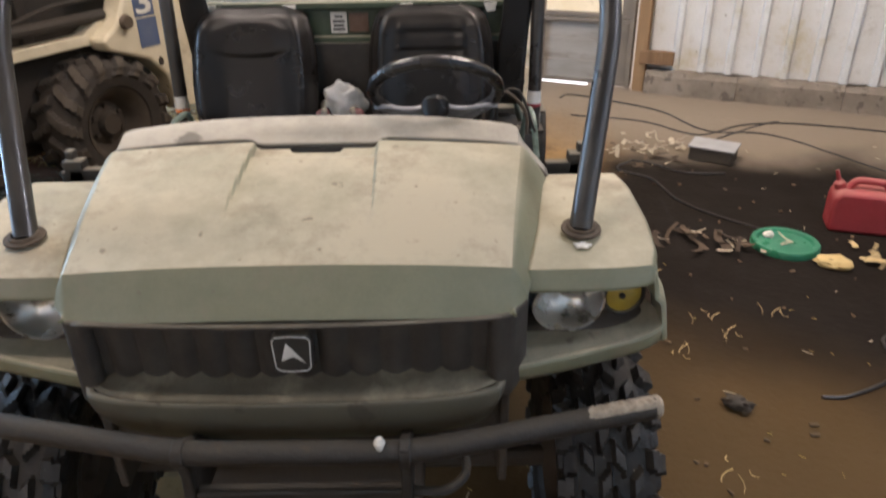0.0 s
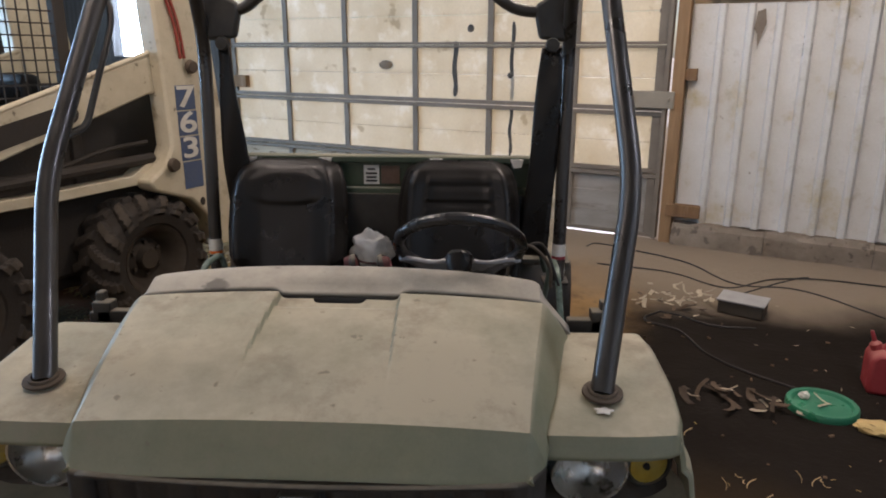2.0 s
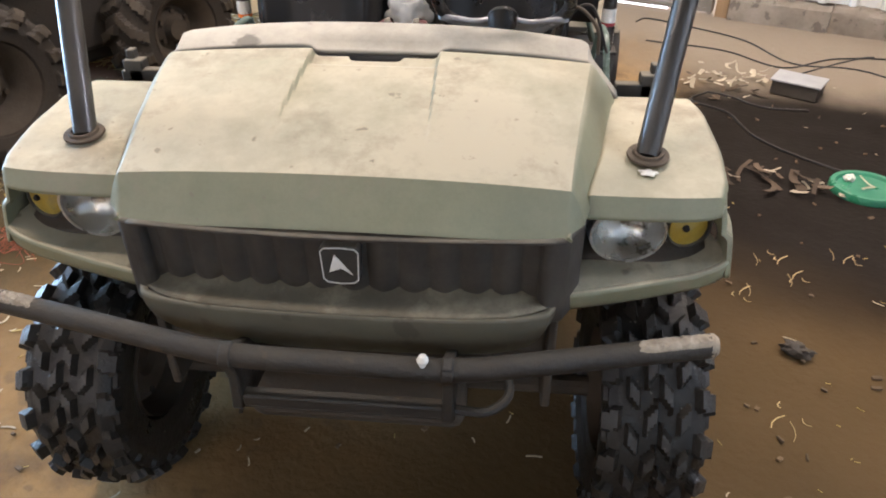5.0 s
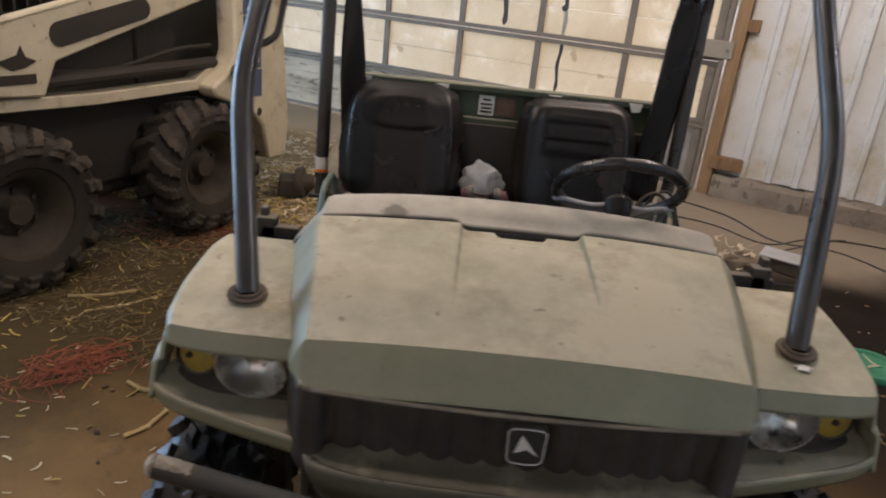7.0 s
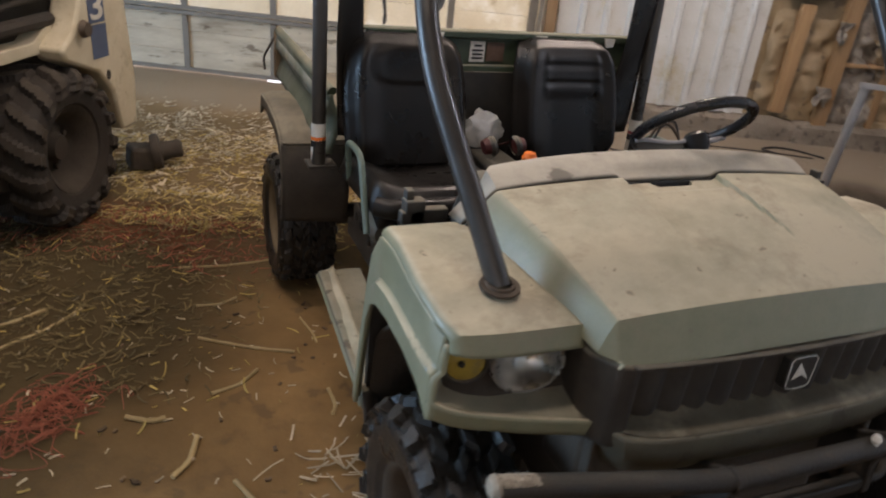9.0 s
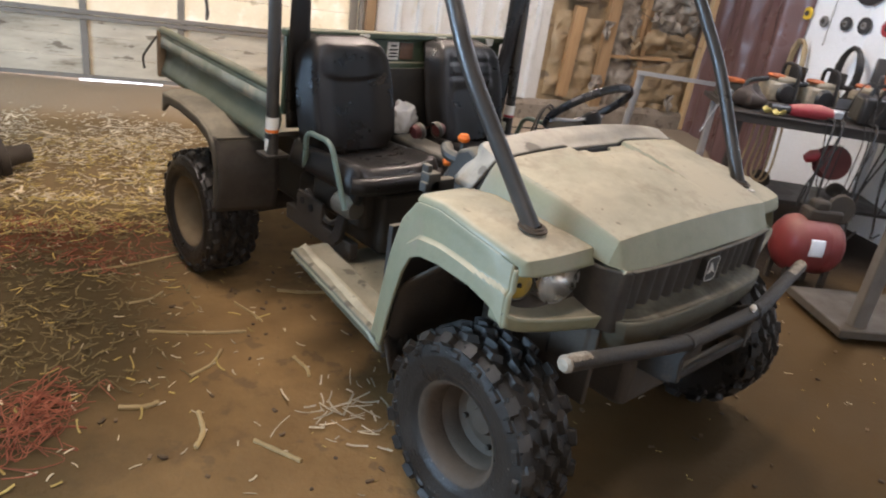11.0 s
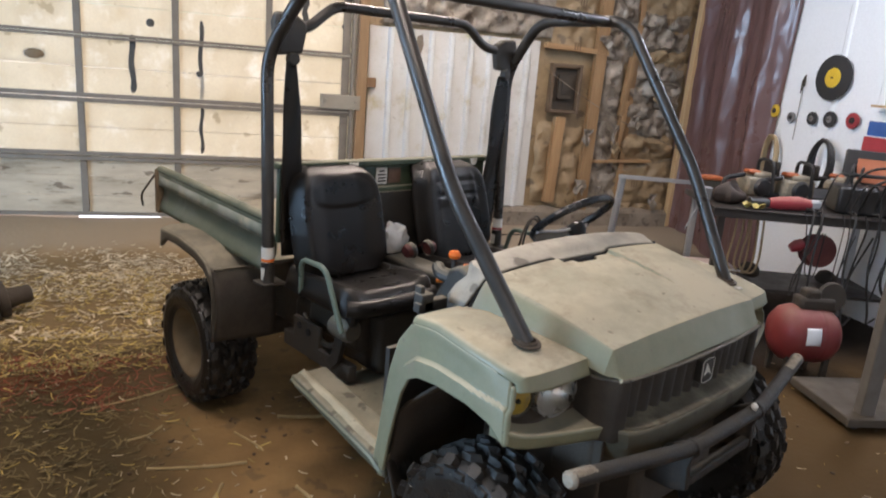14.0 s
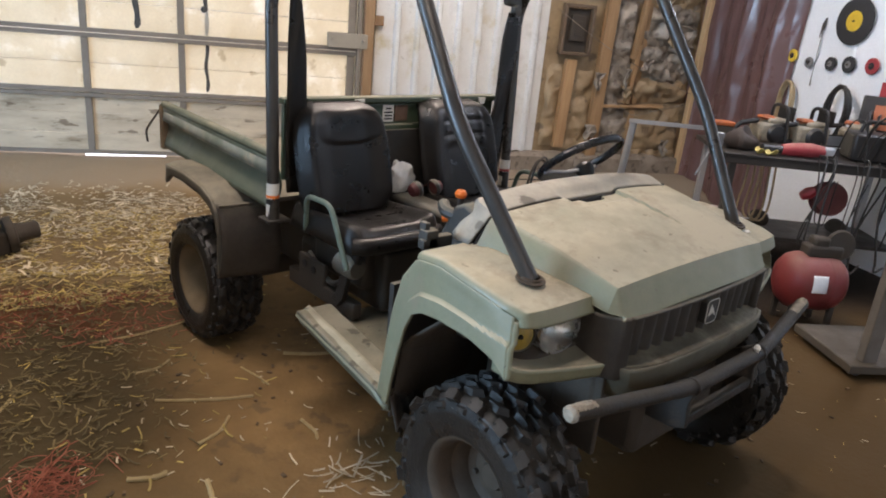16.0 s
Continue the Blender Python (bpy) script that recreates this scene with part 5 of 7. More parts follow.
for sg in (-1, 1):
    sd = V("box_side", sheet(lambda u, v: Vector((sg * (0.620 + 0.014 * math.cos(v * 6.28)), 1.69 + 1.185 * u, interp(u, (0, 1), (0.80, 0.84)) + interp(u, (0, 1), (0.225, 0.21)) * v)), 10, 10), BOXSIDE, None, "faded green cargo box side", solid=0.02)
    V("worn_strip", sheet(lambda u, v: Vector((sg * (0.6385 - 0.006 * v), 1.70 + 1.16 * u, interp(u, (0, 1), (0.80, 0.84)) + interp(u, (0, 1), (0.225, 0.21)) * (0.66 + 0.24 * v))), 8, 2), mat("scuffed_green", (0.27, 0.285, 0.25), (0.11, 0.14, 0.10), 5, 0.9, 0.6, 0, 0.1, 60, (0.33, 0.30, 0.22), 6, 0.55), sd, "pale scuffed strip along the box side", solid=0.004)
    V("top_rail", T([(sg * 0.62, 1.69, 1.035), (sg * 0.62, 2.88, 1.062)], 0.021, 10, 0.7), GREEN, sd, "green top rail")
    V("corner_post", B(((sg * 0.612, 2.885, 0.940), (0.055, 0.045, 0.235))), mat("rusty_post", (0.20, 0.145, 0.085), (0.10, 0.065, 0.04), 9, 0.8, 0.8, 0, 0.3), sd, "rusty corner post", bevel=0.005)
    V("chain", T(smooth_path([(sg * 0.62, 2.90, 1.05), (sg * 0.66, 2.97, 0.95), (sg * 0.675, 3.0, 0.90), (sg * 0.67, 3.0, 0.84)], 5), 0.006, 6), UNDER, sd, "short tailgate chain")
    RFY, RFZ = (2.52, 2.32, 2.12, 2.02, 1.965, 1.94, 1.935), (0.842, 0.846, 0.828, 0.795, 0.745, 0.66, 0.44)
    RFU = (0, 0.25, 0.5, 0.64, 0.74, 0.84, 1)
    rf = V("rear_fender", sheet(lambda u, v: Vector((sg * (0.56 + 0.200 * v), interp(u, RFU, RFY), interp(u, RFU, RFZ) - 0.014 * step(0.75, 1, v) * step(0.9, 0.7, u))), 40, 10), GREY, None, "dusty grey plastic rear fender", solid=0.010)
    V("fender_edge", sheet(lambda u, v: Vector((sg * (0.760 + 0.004 * v), interp(u, RFU, RFY), interp(u, RFU, RFZ) - 0.012 - (0.042 + 0.05 * step(0.12, 0.0, u)) * v * step(1.0, 0.75, u))), 40, 3), GREY, rf, solid=0.010)
    V("splash_panel", sheet(lambda u, v: Vector((sg * (0.50 + 0.262 * u), 1.930 - 0.03 * math.sin(v * math.pi) - 0.05 * (1 - u) + 0.03 * v ** 4, 0.44 + 0.33 * v)), 10, 14), GRILLE, rf, "dark splash panel ahead of the rear tyre", solid=0.012)
    V("panel_lip", T([(sg * 0.60, 1.915, 0.770), (sg * 0.757, 1.935, 0.768)], 0.007, 6), GREY, rf)
V("tail_frame", B(((0, 2.6, 0.72), (0.9, 0.5, 0.10)), ((0, 2.75, 0.55), (0.12, 0.2, 0.1))), UNDER, bevel=0.01)

# ---- skid-steer loader ----
CREAM = mat("cream_paint", (0.56, 0.50, 0.36), (0.38, 0.32, 0.21), 4, 0.8, 0.5, 0, 0.08, 90, (0.17, 0.12, 0.07), 3.4, 0.57, spots=(0.11, 0.08, 0.05), spot_scale=16.0, spot_at=0.66)
LOADDARK = mat("oily_dark_steel", (0.017, 0.0135, 0.010), (0.042, 0.032, 0.022), 5, 0.7, 0.75, 0, 0.25, 80)
BLUEDECAL = mat("blue_decal", (0.048, 0.078, 0.150), (0.10, 0.115, 0.15), 12, 0.6, 0.5, 0, 0)
DECALWHITE = mat("decal_white", (0.62, 0.60, 0.53), (0.45, 0.42, 0.35), 14, 0.6, 0.5, 0, 0)
LM = ROOM @ pose(-1.15, -3.4, 0)
ld = thing("skid_steer_loader", LM, "muddy cream skid-steer loader with dark lugged tyres", "skid-steer loader")


def K(name, bm, material, parent=None, label="", **k):
    bm.transform(Matrix.Translation((1.15, 3.4, 0)))
    return part(name, bm, material, parent or ld, label, **k)


NZ = YZ  # outline (n, z), depth along s


def ag_tyre(r, w, rim_r, seed):
    prof = [(rim_r, -w * 0.36), (rim_r + 0.02, -w * 0.46), (r * 0.72, -w * 0.52), (r * 0.87, -w * 0.48), (r * 0.925, -w * 0.38), (r * 0.935, 0),
            (r * 0.925, w * 0.38), (r * 0.87, w * 0.48), (r * 0.72, w * 0.52), (rim_r + 0.02, w * 0.46), (rim_r, w * 0.36)]

    def lug(t, u):
        q = (u - 0.5) * 2
        if abs(q) < 0.68:
            k = (t + (0.5 if q > 0 else 0.0) + 1.15 * abs(q)) % 1.0
            if abs(k - 0.5) < 0.20 + 0.08 * abs(q) and (q > -0.06 if q > 0 else True):
                return r * (0.072 if abs(q) < 0.56 else 0.05)
        return 0.0
    return lugged(prof, 16, 12, 52, lug, Matrix.Identity(4))


LRIM = mat("muddy_rim", (0.050, 0.038, 0.026), (0.030, 0.023, 0.016), 6, 0.7, 0.8, 0, 0.3)
for s, out in ((-0.50, 1), (-1.80, -1)):
    for n in (-2.93, -4.10):
        M = Matrix.Translation((s, n, 0.405 + ground_z(s, n)))
        rim = K("wheel", LT([(0.0, 0.06), (0.06, 0.06), (0.08, 0.02), (0.13, 0.0), (0.16, 0.03), (0.19, 0.10), (0.225, 0.125), (0.225, -0.10)], M @ Matrix.Rotation(radians(90) * out, 4, "Y"), 26), LRIM, None, "muddy steel wheel")
        t = ag_tyre(0.405, 0.29, 0.215, 1)
        t.transform(M)
        K("tyre", t, TYRE_DRY, rim, "dusty dark tyre with chevron lugs", angle=30).data.materials.append(PALE_LUGS_DRY)
        for k in range(6):
            a = k * math.pi / 3
            K("wheel_nut", LT([(0, 0.03), (0.014, 0.03), (0.014, 0.0)], M @ Matrix.Rotation(radians(90) * out, 4, "Y") @ Matrix.Translation((0.105 * math.cos(a), 0.105 * math.sin(a), 0)), 6), LRIM, rim)
K("chassis", B(((-1.15, -3.5, 0.62), (0.98, 2.3, 0.52)), ((-1.15, -3.5, 0.38), (0.9, 1.9, 0.2))), LOADDARK, None, "dark oily lower body", bevel=0.03)
K("engine_cover", B(((-1.15, -2.75, 1.10), (0.80, 0.75, 0.70)), ((-1.15, -2.36, 0.95), (0.86, 0.08, 1.0))), LOADDARK, None, "dark engine cover and rear grille", bevel=0.03)
for sg, s in ((1, -0.49), (-1, -1.81)):
    up = K("upright", EX([(-2.27, 0.38), (-2.24, 0.63), (-2.40, 2.15), (-2.80, 2.15), (-2.765, 1.62), (-2.74, 1.10), (-2.80, 0.98), (-2.93, 0.90), (-2.90, 0.84), (-2.62, 0.74), (-2.50, 0.62), (-2.44, 0.38)], NZ @ pose(0, 0, s - 0.03 - 0.09 * (sg < 0)), 0.15), CREAM, None, "cream steel rear upright", bevel=0.018)
    K("arm", EX([(-2.70, 1.66), (-3.71, 1.36), (-4.35, 1.20), (-4.42, 0.96), (-3.90, 0.93), (-3.83, 1.09), (-2.80, 1.41), (-2.70, 1.42)], NZ @ pose(0, 0, s - 0.09), 0.12), CREAM, None, "cream lift arm", bevel=0.012)
    K("arm_ridge", T([(s + 0.02, -2.72, 1.665), (s + 0.02, -3.71, 1.365), (s + 0.02, -4.35, 1.205)], 0.016, 8), CREAM, up)
    slot = [(-3.80 + 0.055 * math.cos(a), 1.215 + 0.06 * math.sin(a)) for a in np.linspace(math.pi / 2, 3 * math.pi / 2, 7)] + [(-3.33 + 0.055 * math.cos(a), 1.33 + 0.055 * math.sin(a)) for a in np.linspace(-math.pi / 2, math.pi / 2, 7)]
    K("arm_slot", EX([(float(a), float(b)) for a, b in slot], NZ @ pose(0, 0, s + 0.031), 0.004), LOADDARK, up, "dark slot in the lift arm")
    K("fender_edge", EX([(-4.75, 0.87), (-4.75, 0.93), (-4.3, 0.935), (-3.6, 0.915), (-2.95, 0.93), (-2.80, 1.02), (-2.77, 0.98), (-2.92, 0.87), (-3.6, 0.855), (-4.3, 0.875)], NZ @ pose(0, 0, s - 0.10), 0.10), CREAM, up, "cream fender ledge", bevel=0.006)
    K("cylinder", T([(s - 0.02, -2.78, 1.02), (s - 0.02, -3.9, 0.985)], 0.035, 10), LOADDARK, up, "oily hydraulic cylinder")
    K("hose_run", T(smooth_path([(s - 0.03, -2.8, 1.12), (s - 0.03, -3.1, 1.10), (s - 0.04, -3.5, 1.02), (s - 0.04, -4.0, 1.04)], 6), 0.014, 8), LOADDARK, up)
    for n, z in ((-2.765, 0.985), (-2.56, 1.57)):
        K("pivot_pin", LT([(0, 0.03), (0.035, 0.028), (0.045, 0.0)], Matrix.Translation((s + 0.122 * (sg > 0) + 0.02, n, z)) @ Matrix.Rotation(radians(90) * sg, 4, "Y") if sg > 0 else Matrix.Translation((s - 0.12, n, z)) @ Matrix.Rotation(radians(-90), 4, "Y"), 12), RIM, up, "worn pivot pin")
up0 = [o for o in ld.children if o.name.startswith("upright")][0]
S_FACE = -0.37
for k, ch in enumerate("763"):
    z = 1.385 - 0.158 * k
    tilt = -2.605 + 0.004 * k
    d = K("decal", B(((S_FACE + 0.002, tilt, z), (0.003, 0.150, 0.150))), BLUEDECAL, up0, "worn blue number decal")
    cu = bpy.data.curves.new("digit", "FONT")
    cu.body, cu.size, cu.extrude, cu.align_x, cu.align_y = ch, 0.190, 0.0015, "CENTER", "CENTER"
    cu.offset = 0.003
    cu.materials.append(DECALWHITE)
    tx = new("digit", cu)
    tx.parent = d
    tx.matrix_basis = Matrix.Translation((S_FACE + 0.006 + 1.15, tilt + 3.4, z)) @ Matrix.Rotation(radians(90), 4, "Z") @ Matrix.Rotation(radians(90), 4, "X") @ Matrix.Diagonal((1.55, 0.95, 1, 1))
K("decal", B(((S_FACE + 0.002, -2.592, 0.900), (0.003, 0.150, 0.17))), BLUEDECAL, up0, "worn blue number decal")
K("drain_hole", LT([(0, 0.003), (0.020, 0.0025), (0.024, -0.004)], Matrix.Translation((S_FACE, -2.535, 0.715)) @ Matrix.Rotation(radians(90), 4, "Y") @ Matrix.Diagonal((1.3, 1, 1, 1)), 16), LOADDARK, up0, "dark hole in the upright")
# plain maker's mark on the arm
K("mark", EX([(-4.12, 1.10), (-4.02, 1.13), (-4.0, 1.17), (-3.98, 1.12), (-3.93, 1.10), (-3.99, 1.07), (-4.05, 1.06)], NZ @ pose(0, 0, -0.459), 0.003), LOADDARK, up0, "dark plain mark on the arm")
K("mark_bar", B(((-0.457, -4.12, 1.02), (0.003, 0.36, 0.045))), LOADDARK, up0)
# cab with wire mesh sides
cab = K("cab_frame", B(((-0.72, -3.15, 1.48), (0.06, 0.07, 1.2)), ((-0.72, -4.35, 1.48), (0.06, 0.07, 1.2)), ((-1.58, -3.15, 1.48), (0.06, 0.07, 1.2)), ((-1.58, -4.35, 1.48), (0.06, 0.07, 1.2)),
                       ((-0.72, -3.75, 2.05), (0.07, 1.26, 0.07)), ((-1.58, -3.75, 2.05), (0.07, 1.26, 0.07)), ((-1.15, -3.15, 2.05), (0.9, 0.07, 0.07)), ((-1.15, -3.75, 2.09), (0.95, 1.3, 0.02)), ((-0.74, -3.75, 1.05), (0.04, 1.2, 0.42))), LOADDARK, None, "dark operator cab frame", bevel=0.008)
for s in (-0.72, -1.58):
    mesh_bm = bmesh.new()
    for k in range(17):
        box(mesh_bm, (s, -4.30 + 0.066 * k, 1.65), (0.006, 0.008, 0.78))
    for k in range(12):
        box(mesh_bm, (s, -3.75, 1.28 + 0.066 * k), (0.006, 1.14, 0.008))
    K("side_mesh", mesh_bm, LOADDARK, cab, "dark welded wire mesh")["kind"] = "stuff"
# added plate makes the cab's inside dark and hides the far arm
K("cab_panel", B(((-1.56, -3.75, 1.20), (0.02, 1.2, 0.76))), LOADDARK, cab)
K("operator_seat", B(((-1.15, -3.45, 1.0), (0.5, 0.5, 0.15)), ((-1.15, -3.22, 1.28), (0.48, 0.12, 0.5))), VINYL, cab, bevel=0.04)
for k in range(2):
    K("red_hose", T(smooth_path([(-0.36, -2.75 + 0.03 * k, 2.1), (-0.355, -2.66 + 0.03 * k, 1.85), (-0.36, -2.62 + 0.03 * k, 1.62)], 6), 0.009, 6), mat("red_hose", (0.30, 0.05, 0.03), None, 8), up0, "thin red hose")
K("lift_plate", EX([(-4.45, 0.25), (-4.35, 1.1), (-4.6, 1.15), (-4.95, 0.3)], NZ @ pose(0, 0, -1.75), 1.2), LOADDARK, None, "dark attachment plate", bevel=0.01)
GLOWWIN = bpy.data.materials.new("window_daylight")
GLOWWIN.use_nodes = True
GLOWWIN.node_tree.nodes["Principled BSDF"].inputs["Emission Color"].default_value = (0.55, 0.78, 1, 1)
GLOWWIN.node_tree.nodes["Principled BSDF"].inputs["Emission Strength"].default_value = 45.0
structure("backdrop_sky", B(((-4.23, 0.45, 1.97), (1.2, 0.02, 1.1))), GLOWWIN, "bright overcast daylight outside the window", "backdrop")
# added glowing panel makes the teal panes behind the cab mesh
DIMWIN = bpy.data.materials.new("window_shade_green")
DIMWIN.use_nodes = True
DIMWIN.node_tree.nodes["Principled BSDF"].inputs["Emission Color"].default_value = (0.25, 0.62, 0.60, 1)
DIMWIN.node_tree.nodes["Principled BSDF"].inputs["Emission Strength"].default_value = 0.35
structure("backdrop_trees", B(((-5.50, 0.45, 1.97), (1.1, 0.02, 1.1))), DIMWIN, "dim teal glowing panel behind the second window", "backdrop")
# the second window is added to carry those teal panes
for k, s_ in enumerate((-4.225, -5.65)):
    wf = thing("window_%d" % (k + 1), ROOM @ pose(s_, 0.13, 1.97), "small window in the dark back wall", "window", kind="structure")
    part("window_frame", B(((0, 0, 0.38), (0.60, 0.14, 0.03)), ((0, 0, -0.38), (0.60, 0.14, 0.03)), ((-0.285, 0, 0), (0.03, 0.14, 0.74)), ((0.285, 0, 0), (0.03, 0.14, 0.74))), DARKWALL, wf, bevel=0.004)

# ---- wall tools and work table ----
def hang(name, n, z, label, category, group=""):
    return thing(name, ROOM @ pose(5.752, n, z, 0, 0, 90) @ pose(0, 0, 0), label, category, group)


def WM(d=0.0):
    """Disc axis out of the right-hand wall, in a hung thing's own axes."""
    return Matrix.Translation((0, d, 0)) @ Matrix.Rotation(radians(-90), 4, "X")


YEL = mat("yellow_label", (0.72, 0.48, 0.04), (0.5, 0.33, 0.03), 20, 0.4, 0.5, 0, 0)
SHOPORANGE = mat("dirty_orange", (0.50, 0.125, 0.03), (0.20, 0.06, 0.025), 14, 0.9, 0.5, 0, 0.1)
SHOPBLACK = mat("shop_black", (0.014, 0.013, 0.013), (0.03, 0.026, 0.022), 9, 0.6, 0.45, 0, 0.1)
GRIT = mat("abrasive_black", (0.025, 0.024, 0.024), (0.05, 0.047, 0.045), 30, 0.6, 0.85, 0, 0.2)
GRITG = mat("abrasive_grey", (0.20, 0.19, 0.18), None, 30, 0.6, 0.8, 0, 0.2)
for n, z, r, m1, m2, lab in ((-1.82, 1.865, 0.185, GRIT, YEL, "large black abrasive disc with a yellow centre label"), (-1.44, 1.51, 0.045, GRITG, GRIT, "small grey grinding disc on a nail"),
                             (-1.68, 1.52, 0.056, GRIT, GRITG, "black flap disc on a nail"), (-1.87, 1.53, 0.066, GRIT, GRITG, "black flap disc on a nail"),
                             (-2.10, 1.54, 0.064, RED, GRIT, "red backed sanding disc on a nail"), (-1.23, 1.55, 0.055, YEL, GRIT, "yellow and black disc on a nail"),
                             (-1.14, 1.90, 0.062, GRIT, GRITG, "black disc on a nail")):
    d = hang("abrasive_disc", n, z, lab, "disc", "discs on the wall")
    body = part("disc", LT([(0.008, 0.03), (r * 0.92, 0.03), (r, 0.025), (r, 0.016), (r * 0.9, 0.01), (0.008, 0.012)], WM(), 30), m1, d)
    part("centre_label", LT([(0.008, 0.033), (r * 0.42, 0.033), (r * 0.44, 0.029)], WM(), 22), m2, d)
    part("nail", LT([(0, 0.05), (0.006, 0.05), (0.006, 0.0)], WM(), 8), RIM, d)
h = hang("yellow_tool", -1.13, 1.80, "yellow and black hand tool hanging on the wall", "hand tool")
part("body", B(((0, 0.03, -0.02), (0.06, 0.04, 0.12)), ((0.02, 0.03, -0.12), (0.035, 0.03, 0.12))), YEL, h, bevel=0.01)
part("cord", T(smooth_path([(0.02, 0.03, -0.18), (0.0, 0.02, -0.24), (-0.03, 0.02, -0.27)], 5), 0.006, 6), SHOPBLACK, h)
h = hang("drill_bits", -1.50, 1.72, "dark drill bits hung on a wire", "drill bits")
part("wire", T([(0, 0.012, 0.16), (0.0, 0.012, -0.40)], 0.003, 5), RIM, h)
for k in range(3):
    part("bit", T([(0.012 * (k - 1), 0.016, 0.16 - 0.02 * k), (0.014 * (k - 1), 0.016, 0.06 - 0.03 * k)], 0.005, 6), UNDER, h)
sg = hang("wall_sign", -2.62, 1.40, "white sign board with blue and red bands", "sign")
part("board", B(((0, 0.012, 0.02), (0.85, 0.012, 0.42))), CLEANSTEEL, sg, bevel=0.002)
part("blue_band", B(((0.0, 0.020, 0.10), (0.72, 0.004, 0.11))), mat("sign_blue", (0.05, 0.14, 0.42), None, 9), sg)
part("red_band", B(((0.0, 0.020, -0.02), (0.76, 0.004, 0.11))), mat("sign_red", (0.48, 0.05, 0.06), None, 9), sg)
jar = hang("bottle", -2.48, 1.78, "grey-green bottle standing on a wall ledge", "bottle")
part("body", LT([(0, 0), (0.05, 0), (0.055, 0.02), (0.055, 0.14), (0.03, 0.19), (0.022, 0.23), (0, 0.23)], Matrix.Translation((0, 0.07, -0.1)), 16), mat("green_glass", (0.16, 0.20, 0.14), None, 8, 0.3, 0.3), jar)
part("ledge", B(((0, 0.06, -0.11), (0.3, 0.12, 0.018))), PALEWOOD, jar)
ROPE = mat("tan_rope", (0.40, 0.30, 0.17), (0.28, 0.20, 0.11), 30, 0.6, 0.8, 0, 0.3)
CORD = mat("black_cord", (0.018, 0.016, 0.014), (0.035, 0.029, 0.023), 8, 0.4, 0.5, 0, 0)


def coil(name, m, rx, rz, turns, r, material, label, seed):
    rnd = random.Random(seed)
    pts = []
    for k in range(turns * 18):
        a = 2 * math.pi * k / 18
        j = 1 + 0.07 * math.sin(k * 0.37 + seed) + rnd.uniform(-0.01, 0.01)
        pts.append(Vector((rx * j * math.cos(a), 0.012 * math.sin(k * 0.61) + 0.006 * (k / 18), rz * j * math.sin(a))))
    o = thing(name, m, label, "coil")
    part("strand", T(pts, r, 6), material, o)
    return o


coil("hose_coil", ROOM @ pose(5.70, -1.32, 1.10, 0, 0, 80), 0.10, 0.24, 5, 0.012, ROPE, "tan air hose coiled on a wall hook", 3)
coil("hose_coil", ROOM @ pose(5.66, -1.95, 1.13, 0, 0, 80), 0.13, 0.22, 4, 0.016, CORD, "thick black hose coiled on a wall hook", 5)

TAB = ROOM @ pose(4.20, -2.65, 0.0, 0, 0, -20)
STEEL = mat("dark_table_steel", (0.026, 0.022, 0.019), (0.05, 0.040, 0.031), 6, 0.6, 0.55, 0.0, 0.1)
ALU = mat("aluminium_leg", (0.42, 0.43, 0.44), (0.33, 0.33, 0.33), 9, 0.5, 0.42, 0.6, 0.05)
tb = thing("work_table", TAB, "dark steel work table crowded with tools", "work table")
part("tabletop", B(((0.65, 0.36, 0.905), (1.42, 0.76, 0.035)), ((0.65, 0.0, 0.885), (1.42, 0.04, 0.06))), STEEL, tb, bevel=0.004)
for x, y in ((0.02, 0.05), (1.28, 0.05), (0.02, 0.68), (1.28, 0.68)):
    part("leg", B(((x, y, 0.45), (0.045, 0.045, 0.87))), ALU if y > 0.5 else STEEL, tb, bevel=0.004)
part("lower_shelf", B(((0.65, 0.40, 0.32), (1.30, 0.55, 0.025))), STEEL, tb, bevel=0.003)
part("side_rail", B(((-0.28, 0.78, 0.97), (0.60, 0.025, 0.03))), ALU, tb)
part("side_leg", T([(-0.54, 0.80, 0.98), (-0.60, 0.84, 0.10)], 0.028, 12), ALU, tb, "leaning bare aluminium leg")


def on_table(name, x, y, turn, label, category, group="", z=0.9225):
    return thing(name, TAB @ pose(x, y, z, 0, 0, turn), label, category, group)


CREAMP = mat("cream_plastic", (0.33, 0.285, 0.205), (0.10, 0.08, 0.06), 14, 0.9, 0.5, 0, 0.1)


